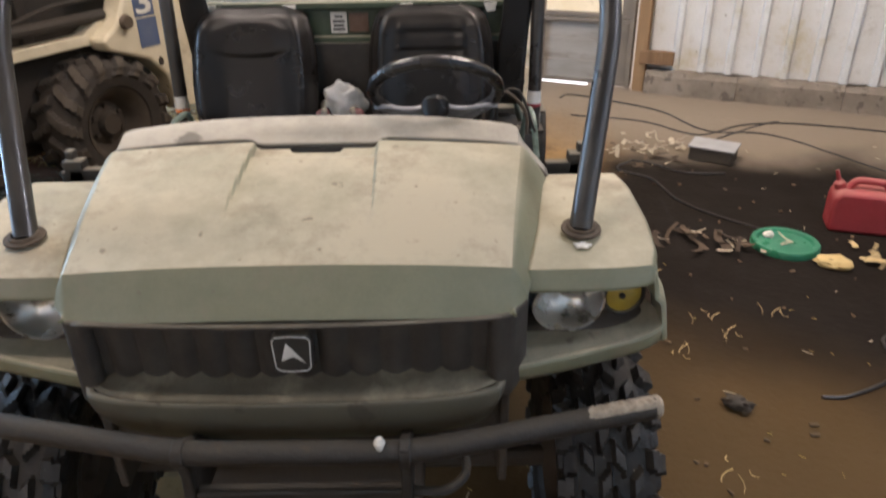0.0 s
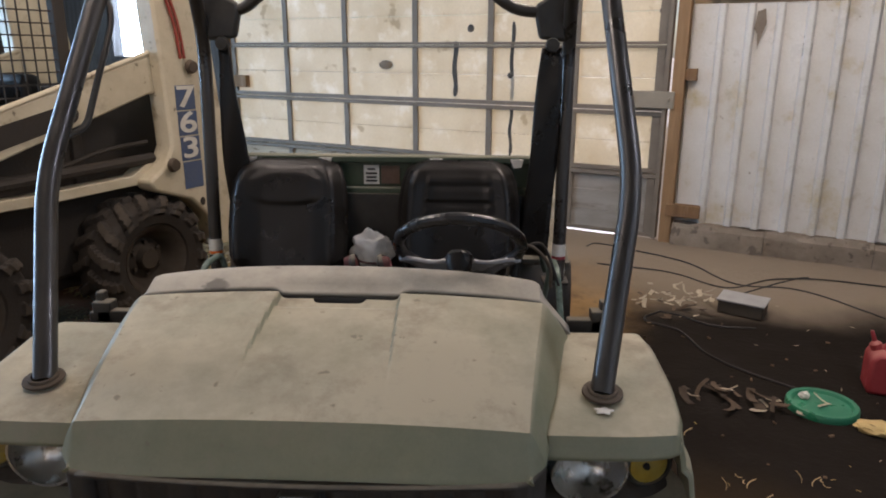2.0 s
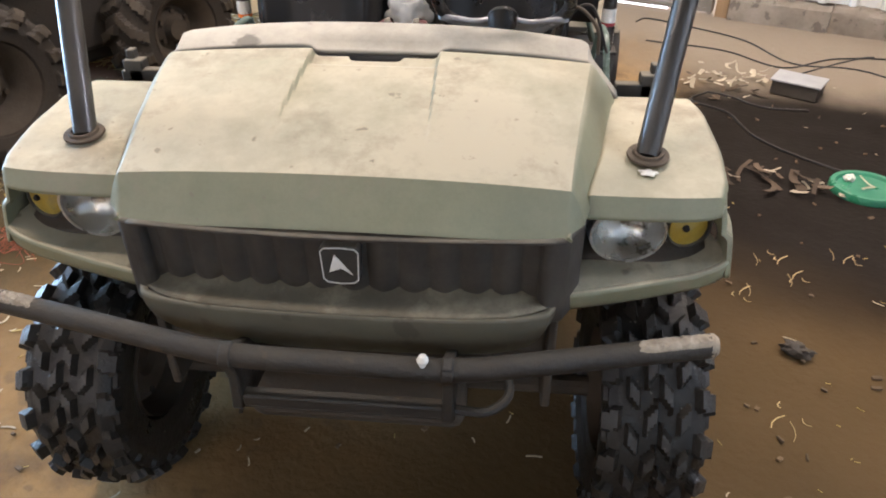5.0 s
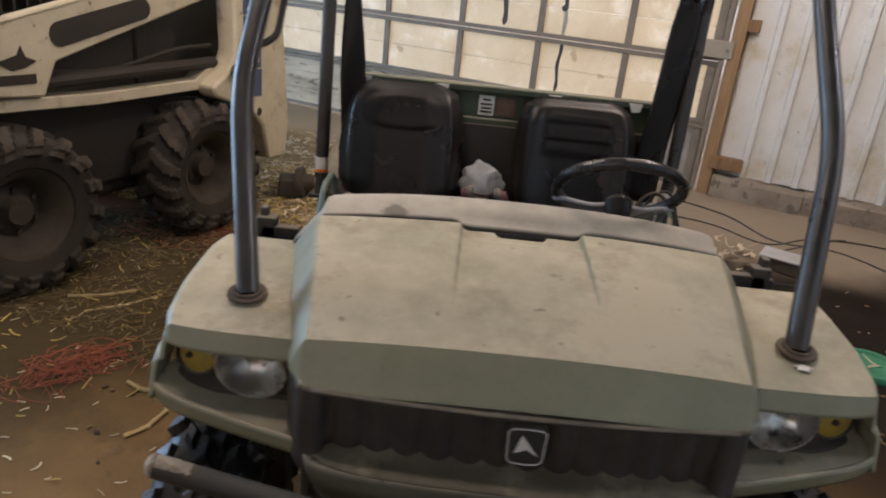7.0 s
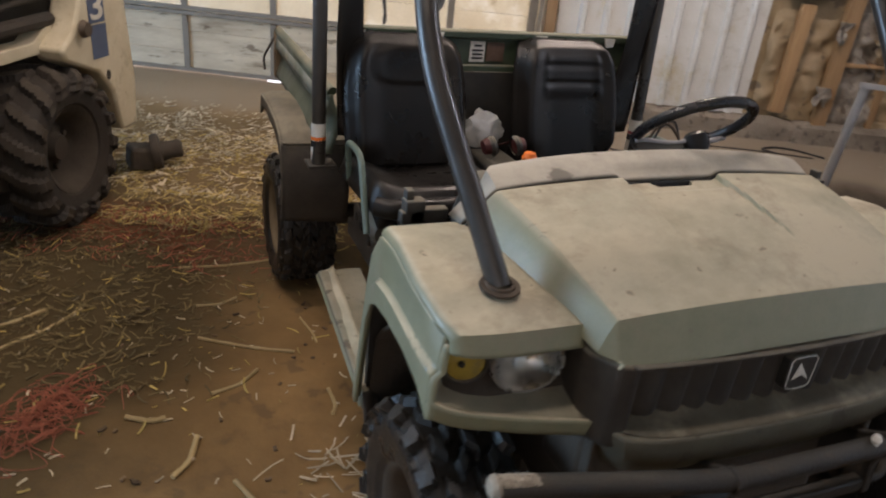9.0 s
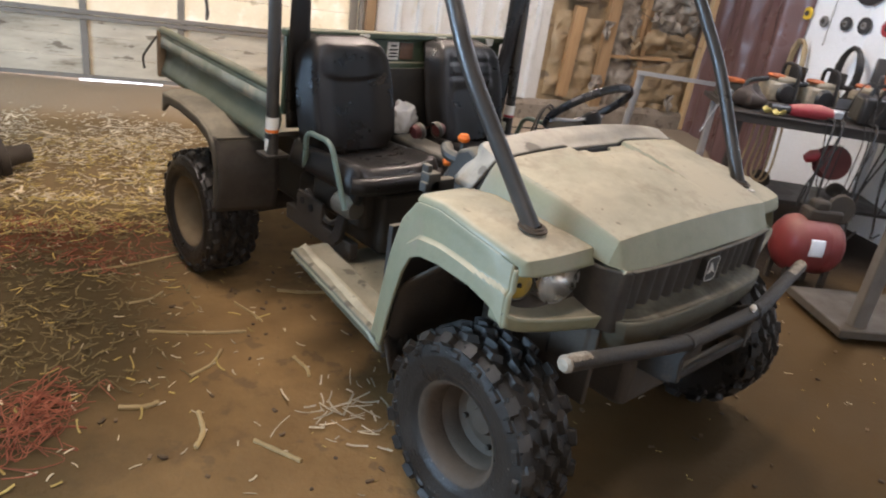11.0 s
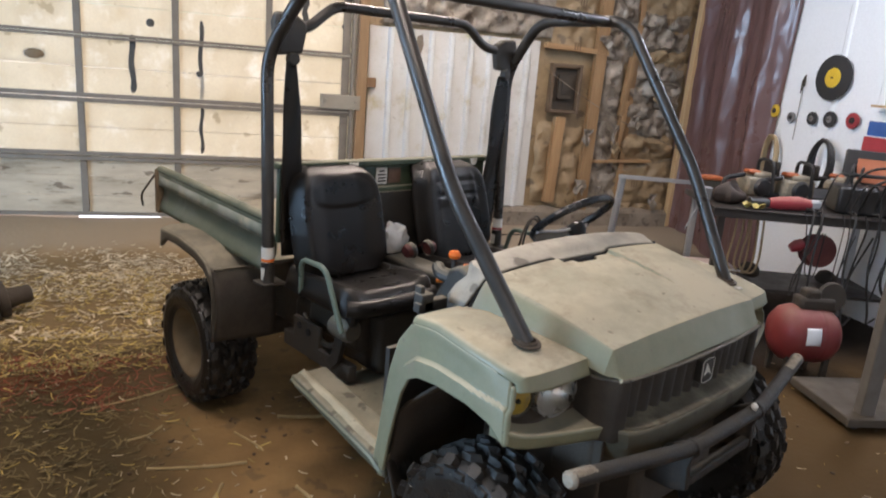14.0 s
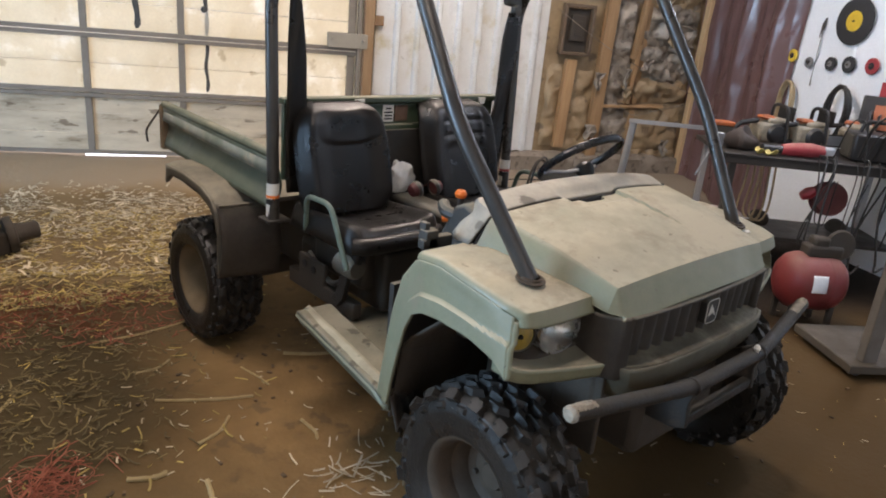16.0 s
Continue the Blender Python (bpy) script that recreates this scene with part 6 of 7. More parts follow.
def chainsaw(x, y, turn, label):
    o = on_table("chainsaw", x, y, turn, label, "chainsaw", "chainsaws on the table")
    part("engine_cover", B(((0, 0, 0.11), (0.24, 0.16, 0.14)), ((0.02, 0, 0.19), (0.16, 0.13, 0.05))), CREAMP, o, "cream engine cover", bevel=0.02)
    part("top_cover", B(((-0.05, 0, 0.215), (0.10, 0.09, 0.03))), SHOPORANGE, o, "orange top cover", bevel=0.015)
    part("starter_cover", LT([(0, 0.03), (0.055, 0.026), (0.07, 0.0)], Matrix.Translation((0.0, -0.08, 0.11)) @ Matrix.Rotation(radians(90), 4, "X"), 16), SHOPBLACK, o, "black starter cover")
    part("rear_handle", T(bend([(-0.12, 0, 0.06), (-0.25, 0, 0.05), (-0.27, 0, 0.16), (-0.11, 0, 0.19)], 0.05), 0.018, 8), SHOPBLACK, o)
    part("front_handle", T(bend([(0.07, -0.10, 0.07), (0.05, -0.10, 0.30), (0.05, 0.08, 0.31), (0.07, 0.10, 0.12)], 0.06), 0.013, 8), SHOPBLACK, o)
    part("hand_guard", B(((0.11, 0.0, 0.25), (0.015, 0.18, 0.10))), SHOPBLACK, o, bevel=0.01)
    part("guide_bar", B(((0.33, 0.05, 0.08), (0.42, 0.008, 0.075))), ALU, o, bevel=0.003)
    part("chain", T(bend([(0.12, 0.05, 0.12), (0.53, 0.05, 0.12), (0.55, 0.05, 0.08), (0.53, 0.05, 0.04), (0.12, 0.05, 0.04)], 0.03), 0.006, 5), UNDER, o)


chainsaw(0.36, 0.44, 15, "cream and orange chainsaw lying on the table")
chainsaw(0.63, 0.42, 12, "cream and orange chainsaw with a black front handle")
chainsaw(1.04, 0.56, -30, "dusty orange chainsaw at the back of the table")
o = on_table("tool_pouch", 0.10, 0.22, 40, "dark crumpled leather work pouch", "pouch")
part("pouch", sheet(lambda u, v: Vector((0.13 * math.cos(2 * math.pi * u) * math.sin(math.pi * v) ** 0.6 * (1 + 0.2 * math.sin(5 * u * 6.28)), 0.11 * math.sin(2 * math.pi * u) * math.sin(math.pi * v) ** 0.6, (0.060 - 0.060 * math.cos(math.pi * v)) * (1 + 0.35 * math.sin(u * 6.28 * 2 + 1) * v) + 0.006 * math.sin(u * 6.28 * 3) * v)), 30, 14), mat("dark_leather", (0.045, 0.03, 0.022), None, 9), o)
o = on_table("orange_box", 0.06, 0.58, 5, "orange and grey box on the table", "box")
part("lid", B(((0, 0, 0.125), (0.17, 0.11, 0.03))), SHOPORANGE, o, bevel=0.006)
part("body", B(((0, 0, 0.055), (0.16, 0.10, 0.11))), GREY, o, bevel=0.006)
o = on_table("angle_grinder", 0.45, 0.08, 4, "red angle grinder lying on the table edge", "angle grinder")
part("body", T([(-0.12, 0, 0.045), (-0.05, 0, 0.05), (0.08, 0, 0.055), (0.17, 0, 0.05)], [0.036, 0.046, 0.050, 0.036], 14), RED, o)
part("gear_head", B(((0.20, 0, 0.05), (0.08, 0.07, 0.07))), ALU, o, bevel=0.015)
part("disc", LT([(0, 0.004), (0.06, 0.004), (0.06, 0.0), (0, 0)], Matrix.Translation((0.21, 0, 0.008)), 20), GRIT, o)
part("tail", T([(-0.12, 0, 0.045), (-0.26, -0.01, 0.045)], 0.03, 10), SHOPBLACK, o)
o = on_table("yellow_rag", 0.22, 0.04, 0, "yellow rag on the table edge", "rag")
part("cloth", sheet(lambda u, v: Vector((0.14 * (u - 0.5), 0.08 * (v - 0.5), 0.03 + 0.02 * math.sin(u * 9) * math.cos(v * 7))), 14, 10), mat("rag", (0.50, 0.40, 0.12), None, 9), o, solid=0.006)
o = on_table("welder", 1.06, 0.22, -10, "black inverter welder with a dark carrying handle", "welder")
part("case", B(((0, 0, 0.10), (0.44, 0.26, 0.19))), SHOPBLACK, o, bevel=0.02)
part("front_plate", B(((-0.225, 0, 0.10), (0.006, 0.22, 0.15))), GREY, o)
part("handle", T(bend([(-0.16, 0, 0.19), (-0.14, 0, 0.27), (0.14, 0, 0.27), (0.16, 0, 0.19)], 0.05), 0.014, 8), SHOPBLACK, o)
o = on_table("tool_case", 1.18, 0.50, -25, "open dark tool case with an orange panel", "tool case")
part("case", B(((0, 0, 0.07), (0.40, 0.28, 0.14))), SHOPBLACK, o, bevel=0.012)
part("lid", B(((0.03, 0.13, 0.27), (0.40, 0.05, 0.30), (-18, 0, 0))), SHOPBLACK, o, bevel=0.012)
part("panel", B(((0.03, 0.098, 0.27), (0.22, 0.008, 0.18), (-18, 0, 0))), mat("dull_orange", (0.45, 0.14, 0.06), None, 9), o)
# vice screw at the table corner
o = on_table("clamp", -0.03, 0.30, 0, "grey screw clamp hanging at the table corner", "clamp")
part("jaw", B(((0, 0, 0.04), (0.07, 0.06, 0.10))), ALU, o, bevel=0.008)
part("handle", T([(-0.02, -0.03, 0.05), (-0.13, -0.07, -0.22)], 0.007, 6), ALU, o)


def cable(name, pts, r, material, label, m=TAB):
    o = thing(name, m @ Matrix.Translation(Vector(pts[0])), label, "cable", "hanging cables")
    return part("cable", T([p - Vector(pts[0]) for p in smooth_path(pts, 7)], r, 6), material, o)


random.seed(23)
for x in (0.55, 0.64, 0.80, 0.95, 1.2):
    a = random.uniform(-0.06, 0.06)
    cable("hanging_cable", [(x, -0.01, 0.95), (x + 0.01, -0.05, 0.86), (x + a, -0.05, 0.60), (x + a * 1.6, -0.03, 0.42 + random.uniform(-0.15, 0.1)), (x + a * 2 + 0.06, 0.02, 0.50), (x + 0.12 + a, 0.0, 0.80)], random.choice((0.004, 0.005, 0.007)), CORD, "black power cable hanging off the table")
for k in range(3):
    x = 0.66 + 0.2 * k
    h = random.uniform(0.10, 0.24)
    cable("hanging_cable", [(x, 0.02, 0.955), (x + 0.03, -0.05, 0.97 + h), (x + 0.12, -0.07, 0.96 + h * 0.9), (x + 0.17, -0.09, 0.80), (x + 0.16, -0.08, 0.45 + random.uniform(-0.1, 0.15)), (x + 0.22, -0.05, 0.36), (x + 0.27, -0.03, 0.60)], random.choice((0.0045, 0.006)), CORD, "black lead looping over the table edge")
for k, x in enumerate((0.58, 0.64, 0.86, 1.02)):
    cable("hanging_cable", [(x, 0.04, 0.955), (x + 0.01, -0.06, 0.93), (x - 0.02, -0.10, 0.60), (x - 0.03 + 0.02 * k, -0.12, 0.30), (x + 0.03, -0.14, 0.14 + 0.03 * k), (x + 0.09, -0.12, 0.26)], 0.0075, CORD, "long black lead hanging to the floor")
for x in (0.22, 0.27, 0.31):
    cable("hanging_cable", [(x, 0.30, 0.88), (x - 0.02, 0.24, 0.70), (x - 0.05, 0.2, 0.48), (x + 0.05, 0.22, 0.42), (x + 0.12, 0.3, 0.52), (x + 0.12, 0.34, 0.85)], 0.008, ROPE, "tan extension cord looped under the table")
for k, (x, h) in enumerate(((1.02, 0.26), (1.12, 0.20), (1.22, 0.24), (1.30, 0.16))):
    cable("hanging_cable", [(x - 0.16, 0.10, 0.96), (x - 0.14, 0.0, 0.96 + h), (x + 0.02, -0.08, 0.99 + h), (x + 0.09, -0.11, 0.86), (x + 0.07, -0.11, 0.55 - 0.06 * k), (x + 0.14, -0.08, 0.42), (x + 0.20, -0.05, 0.62)], 0.010, CORD, "thick black welding lead looping off the table")
o = thing("cord_reel", TAB @ pose(0.79, 0.22, 0.63), "dark red cord reel hanging under the table", "cord reel")
part("drum", LT([(0, -0.05), (0.11, -0.05), (0.12, -0.03), (0.095, -0.01), (0.095, 0.03), (0.12, 0.05), (0.11, 0.07), (0, 0.07)], Matrix.Rotation(radians(80), 4, "X"), 24), mat("dull_red", (0.13, 0.03, 0.025), None, 8), o)
part("plug", LT([(0, 0.05), (0.035, 0.045), (0.045, 0.0), (0.03, -0.05), (0, -0.05)], Matrix.Translation((-0.155, -0.03, 0.03)) @ Matrix.Rotation(radians(60), 4, "Y"), 12), RED, o, "bright red plug")
part("hook", T([(0, 0, 0.14), (0, 0, 0.27)], 0.008, 6), UNDER, o)
o = thing("carton", TAB @ pose(0.10, 0.38, 0.3335), "torn pale pink carton on the lower shelf", "carton")
part("body", B(((0, 0, 0.05), (0.34, 0.25, 0.10))), mat("pale_carton", (0.48, 0.40, 0.38), None, 6), o, bevel=0.006)
part("flap", B(((0.02, -0.16, 0.09), (0.30, 0.10, 0.006), (-20, 0, 0))), CLEANSTEEL, o)
for x, y, s, lab in ((0.42, 0.40, 0.17, "dark greasy engine part on the lower shelf"), (0.98, 0.40, 0.15, "brown rusty machine part on the lower shelf")):
    o = thing("machine_part", TAB @ pose(x, y, 0.3335), lab, "machine part")
    bm = bmesh.new()
    bmesh.ops.create_icosphere(bm, subdivisions=3, radius=s * 0.44)
    for v in bm.verts:
        v.co *= 1 + 0.35 * noise.noise(v.co * 9 + Vector((x * 9, 0, 0)))
        v.co.z = max(0, v.co.z * 0.75 + s * 0.42)
    part("casting", bm, UNDER if x < 0.6 else LRIM, o)

# air compressor and wheeled stand
TK = ROOM @ pose(4.36, -3.38, 0.0, 0, 0, -14)
o = thing("air_compressor", TK, "red air compressor tank with a white label", "air compressor")
TANKRED = mat("tank_red", (0.20, 0.022, 0.022), (0.12, 0.016, 0.015), 7, 0.6, 0.4, 0, 0.04, dust=DUST, dust_amount=0.25, dust_from=0.35)
tank = part("tank", LT([(0.0, -0.20), (0.07, -0.195), (0.135, -0.17), (0.168, -0.13), (0.178, -0.09), (0.178, 0.09), (0.168, 0.13), (0.135, 0.17), (0.07, 0.195), (0.0, 0.20)], Matrix.Translation((0, 0, 0.285)) @ Matrix.Rotation(radians(90), 4, "Y"), 36), TANKRED, o)
part("weld_band", LT([(0.179, -0.012), (0.182, 0.0), (0.179, 0.012)], Matrix.Translation((0.06, 0, 0.285)) @ Matrix.Rotation(radians(90), 4, "Y"), 36), TANKRED, tank)
part("label", sheet(lambda u, v: Vector((-0.03 + 0.09 * (u - 0.5), -0.1805 * math.cos(0.25 + 0.55 * v - 0.35), 0.285 + 0.1805 * math.sin(0.25 + 0.6 * v - 0.35))), 3, 8), CLEANSTEEL, tank, "white paper label", solid=0.002)
for x in (-0.12, 0.12):
    for y in (-0.10, 0.10):
        part("foot", B(((x, y, 0.085), (0.03, 0.03, 0.17))), UNDER, o)
part("pump", B(((0.03, 0.0, 0.485), (0.22, 0.12, 0.08)), ((0.0, 0, 0.54), (0.10, 0.10, 0.07))), UNDER, o, "dark compressor pump", bevel=0.02)
part("belt_guard", LT([(0, 0.02), (0.085, 0.02), (0.095, 0.0), (0, -0.01)], Matrix.Translation((0.12, -0.02, 0.53)) @ Matrix.Rotation(radians(80), 4, "X"), 20), UNDER, o)
CT = ROOM @ pose(4.12, -4.06, 0.0, 0, 0, -10)
o = thing("tool_stand", CT, "worn grey wheeled tool stand with a square post", "tool stand")
part("base_plate", B(((0.36, 0.24, 0.075), (0.80, 0.52, 0.02)), ((0.36, -0.015, 0.06), (0.82, 0.02, 0.045)), ((-0.035, 0.24, 0.06), (0.02, 0.52, 0.045)), ((0.22, 0.20, 0.095), (0.28, 0.02, 0.015), (0, 0, 35))), mat("worn_plate", (0.095, 0.078, 0.058), (0.05, 0.040, 0.029), 5, 0.7, 0.7, 0.0), o, bevel=0.003)
part("post", B(((0.09, 0.05, 0.58), (0.085, 0.06, 1.0))), mat("post_grey", (0.17, 0.155, 0.135), (0.10, 0.09, 0.075), 6, 0.7, 0.6, 0.0), o, bevel=0.006)
part("brace", B(((0.13, 0.05, 0.36), (0.03, 0.02, 0.26))), UNDER, o, bevel=0.004)
for x, y in ((0.03, 0.03), (0.70, 0.03), (0.03, 0.46), (0.70, 0.46)):
    part("castor", LT([(0, -0.015), (0.022, -0.015), (0.03, -0.008), (0.03, 0.008), (0.022, 0.015), (0, 0.015)], Matrix.Translation((x, y, 0.032)) @ Matrix.Rotation(radians(90), 4, "X"), 14), SHOPBLACK, o)
o = thing("dark_bin", ROOM @ pose(5.05, -3.95, 0.0), "dark red storage bin on the floor", "bin")
part("body", B(((0, 0, 0.25), (0.45, 0.5, 0.5))), mat("maroon", (0.10, 0.025, 0.03), None, 6), o, bevel=0.02)
part("sack", sheet(lambda u, v: Vector((-0.35 + 0.3 * (u - 0.5), -0.15 + 0.4 * (v - 0.5), 0.05 + 0.13 * math.sin(math.pi * u) * math.sin(math.pi * v) + 0.02 * math.sin(u * 11 + v * 7))), 14, 14), CLEANSTEEL, o, "crumpled pale sack", solid=0.01)

# ---- loose things in the vehicle and on the floor ----
BAG = mat("clear_bag", (0.92, 0.91, 0.87), (0.80, 0.78, 0.72), 12, 0.6, 0.25, 0, 0.4, 40, clear=0.35)


def lump(name, m, size, label, category, material, rough=0.35, seed=0, sub=3, freq=5.0):
    o = thing(name, m, label, category)
    bm = bmesh.new()
    bmesh.ops.create_icosphere(bm, subdivisions=sub, radius=0.5)
    for v in bm.verts:
        k = 1 + rough * noise.noise(v.co * freq + Vector((seed, seed * 2, 0)))
        v.co = Vector((v.co.x * size[0] * k, v.co.y * size[1] * k, max(0, (v.co.z * k + 0.42) * size[2])))
    part("body", bm, material, o, angle=40)
    return o


lump("plastic_bag", pose(-0.066, 1.555, 0.862), (0.15, 0.08, 0.145), "crumpled clear plastic bag between the seats", "plastic bag", BAG, 0.42, 3, 4, 5)
o = thing("ear_muffs", pose(-0.055, 1.40, 0.862), "black and red ear muffs on the console", "ear muffs")
for sg_ in (-1, 1):
    part("cup", LT([(0, 0.025), (0.024, 0.02), (0.032, 0.0), (0.026, -0.02), (0, -0.022)], Matrix.Translation((0.062 * sg_, -0.02, 0.055)) @ Matrix.Rotation(radians(75), 4, "Y"), 16), mat("maroon_cup", (0.075, 0.012, 0.010), None, 12), o)
    part("cushion", LT([(0.034, -0.012), (0.038, 0.0), (0.034, 0.012)], Matrix.Translation((0.05 * sg_, -0.02, 0.055)) @ Matrix.Rotation(radians(75), 4, "Y"), 16), BLACK, o)
part("headband", T(smooth_path([(-0.062, -0.02, 0.085), (-0.03, 0.05, 0.04), (0.03, 0.05, 0.04), (0.062, -0.02, 0.085)], 6), 0.0045, 6), mat("dull_red_band", (0.06, 0.012, 0.010), None, 12), o)
o = thing("pull_wire", pose(0.42, 1.25, 0.80), "bent pale wires beside the driver seat", "wire")
part("wire", T(smooth_path([(0.02, 0, 0), (0.03, -0.03, 0.18), (0.09, -0.03, 0.24), (0.16, -0.04, 0.18), (0.17, -0.05, 0.10)], 6), 0.006, 6), RIM, o)
part("wire", T(smooth_path([(0.05, 0, 0), (0.07, -0.02, 0.20), (0.14, -0.02, 0.24), (0.20, -0.03, 0.10)], 6), 0.005, 6), BAR, o)


def G(s, n, up=0.0, turn=0.0):
    return ROOM @ pose(s, n, ground_z(s, n) + up, 0, 0, turn)


# red fuel can
o = thing("fuel_can", G(3.66, -1.78, 0, 8), "red plastic fuel can with a moulded handle", "fuel can")
FUELRED = mat("fuel_red", (0.38, 0.042, 0.05), (0.27, 0.03, 0.036), 6, 0.5, 0.42, 0, 0.05, dust=DUST, dust_amount=0.25)
part("body", EX([(-0.15, 0.0), (0.15, 0.0), (0.155, 0.17), (0.13, 0.215), (0.06, 0.225), (-0.12, 0.225), (-0.15, 0.19)], XZ @ Matrix.Translation((0, 0, -0.09)), 0.18), FUELRED, o, bevel=0.025, segs=4)
part("handle", T(bend([(-0.08, 0, 0.215), (-0.05, 0, 0.27), (0.10, 0, 0.265), (0.125, 0, 0.19)], 0.04), 0.019, 10), FUELRED, o)
part("spout", LT([(0.028, 0), (0.028, 0.03), (0.012, 0.045), (0.009, 0.10), (0, 0.10)], Matrix.Translation((-0.115, 0, 0.22)) @ Matrix.Rotation(radians(-20), 4, "Y"), 12), FUELRED, o, "faded red spout")
# green lid with a lump of white on it
o = thing("bucket_lid", G(3.33, -2.17), "green plastic bucket lid lying on the floor", "bucket lid")
part("lid", LT([(0, 0.018), (0.13, 0.018), (0.138, 0.032), (0.158, 0.034), (0.164, 0.024), (0.164, 0.0), (0.0, 0.0)], Matrix.Identity(4), 40), mat("lid_green", (0.022, 0.19, 0.095), (0.018, 0.14, 0.10), 8, 0.4, 0.35, 0, 0.03), o)
lump("paint_lump", G(3.25, -2.13, 0.018), (0.05, 0.045, 0.035), "dried white lump on the green lid", "lump", WHITE, 0.5, 6)
lump("bread_slice", G(3.55, -2.30), (0.17, 0.13, 0.05), "broken yellow foam chunk on the floor", "foam chunk", mat("foam_yellow", (0.62, 0.46, 0.20), (0.45, 0.31, 0.12), 14, 0.7, 0.9, 0, 0.4), 0.4, 9)
o = thing("flat_box", G(2.84, -0.98, 0, -8), "flat grey metal box lying on the floor", "box")
part("lid", B(((0, 0, 0.105), (0.30, 0.17, 0.012), (6, 0, 0))), mat("pale_grey_lid", (0.36, 0.36, 0.35), None, 6), o, bevel=0.003)
part("body", B(((0, 0, 0.05), (0.28, 0.15, 0.09))), UNDER, o, bevel=0.006)
lump("stone", G(3.23, -3.60), (0.10, 0.06, 0.05), "dark clod of earth", "clod", UNDER, 0.5, 14)


def floor_line(pts, r, material, name, label):
    P = smooth_path([Vector((s, n, 0)) for s, n in pts], 7)
    o = thing(name, G(pts[0][0], pts[0][1]), label, "cable", "cables on the floor")
    inv = (pose(pts[0][0], pts[0][1], ground_z(*pts[0]))).inverted()
    part("cable", T([inv @ Vector((p.x, p.y, ground_z(p.x, p.y) + r * 0.9)) for p in P], r, 7), material, o)


floor_line([(1.60, -0.42), (1.66, -0.33), (1.95, -0.36), (2.4, -0.45), (2.75, -0.62), (3.2, -0.60), (3.9, -0.86)], 0.0052, CORD, "floor_cable", "black cable trailing over the floor")
floor_line([(1.75, -0.62), (2.3, -0.60), (2.7, -0.68), (3.0, -0.50), (3.5, -0.40), (4.4, -0.42)], 0.0055, CORD, "floor_cable", "thick black hose along the wall")
floor_line([(2.9, -0.95), (2.75, -0.80), (3.1, -0.48), (3.2, -0.42)], 0.005, CORD, "floor_cable", "black cable trailing over the floor")
floor_line([(2.35, -1.20), (2.30, -1.40), (2.54, -1.50), (2.72, -1.75), (2.92, -1.90), (3.17, -2.0), (3.45, -2.06)], 0.0065, CORD, "floor_cable", "thin black hose curling over the floor")
floor_line([(2.35, -1.20), (2.5, -1.22), (2.7, -1.30), (2.95, -1.22)], 0.0065, CORD, "floor_cable", "thin black hose curling over the floor")
floor_line([(4.1, -0.42), (4.0, -0.36), (4.2, -0.30), (4.5, -0.40)], 0.008, CORD, "floor_cable", "black hose end by the wall")
floor_line([(3.50, -3.42), (3.60, -3.36), (3.75, -3.15), (3.72, -2.92), (3.85, -2.86), (3.95, -3.1), (3.85, -3.35)], 0.007, CORD, "floor_cable", "black wire looped on the floor")

# litter
random.seed(42)
np.random.seed(42)


def shreds(name, spots, length, width, material, label, category, thick=0.002, curl=0.5, lift=0.01, kind="stuff", tilt=0.35):
    """Flat bent shreds, each a thin bent slab, scattered on the floor; spots give s, n."""
    verts, faces = [], []
    rnd = random.Random(len(spots))
    for s, n in spots:
        L, W = length * rnd.uniform(0.45, 1.35), width * rnd.uniform(0.5, 1.4)
        a = rnd.uniform(0, math.pi * 2)
        c, si = math.cos(a), math.sin(a)
        z0 = ground_z(s, n) + 0.002 + rnd.uniform(0, lift)
        bendy, tl, yaw = rnd.uniform(-curl, curl), rnd.uniform(-tilt, tilt), rnd.uniform(-0.6, 0.6)
        base = len(verts)
        for k in range(4):
            t = k / 3 - 0.5
            x = t * L
            y = bendy * L * (t * t - 0.08) + (0.3 * L * t * t * yaw)
            z = z0 + max(0, tl * x + abs(bendy) * L * 0.35 * (t * t) + 0.5 * abs(tl) * L * 0.5)
            w = W * (0.5 if k in (0, 3) else 0.5 * rnd.uniform(0.8, 1.2))
            for dz in (0, thick):
                for sd in (-1, 1):
                    px, py = x, y + sd * w
                    verts.append((s + px * c - py * si, n + px * si + py * c, z + dz + sd * w * 0.25 * tl))
        for k in range(3):
            q = base + 4 * k
            faces += [(q, q + 4, q + 5, q + 1), (q + 2, q + 3, q + 7, q + 6), (q, q + 2, q + 6, q + 4), (q + 1, q + 5, q + 7, q + 3)]
        faces += [(base, base + 1, base + 3, base + 2), (base + 12, base + 14, base + 15, base + 13)]
    me = bpy.data.meshes.new(name)
    me.from_pydata(verts, [], faces)
    me.materials.append(material)
    ob = new(name, me)
    ob.matrix_basis = ROOM
    return tagged(ob, label, category, "", kind)


def inside(count, s0, s1, n0, n1, fade=None, clump=1.0):
    out = []
    while len(out) < count:
        s, n = random.uniform(s0, s1), random.uniform(n0, n1)
        k = (0.5 + 0.35 * noise.noise(Vector((s * 1.6, n * 1.6, 7))) + 0.35 * noise.noise(Vector((s * 5.5, n * 5.5, 3)))) ** clump
        if fade:
            k *= fade(s, n)
        if random.random() < k * 1.3:
            out.append((s, n))
    return out


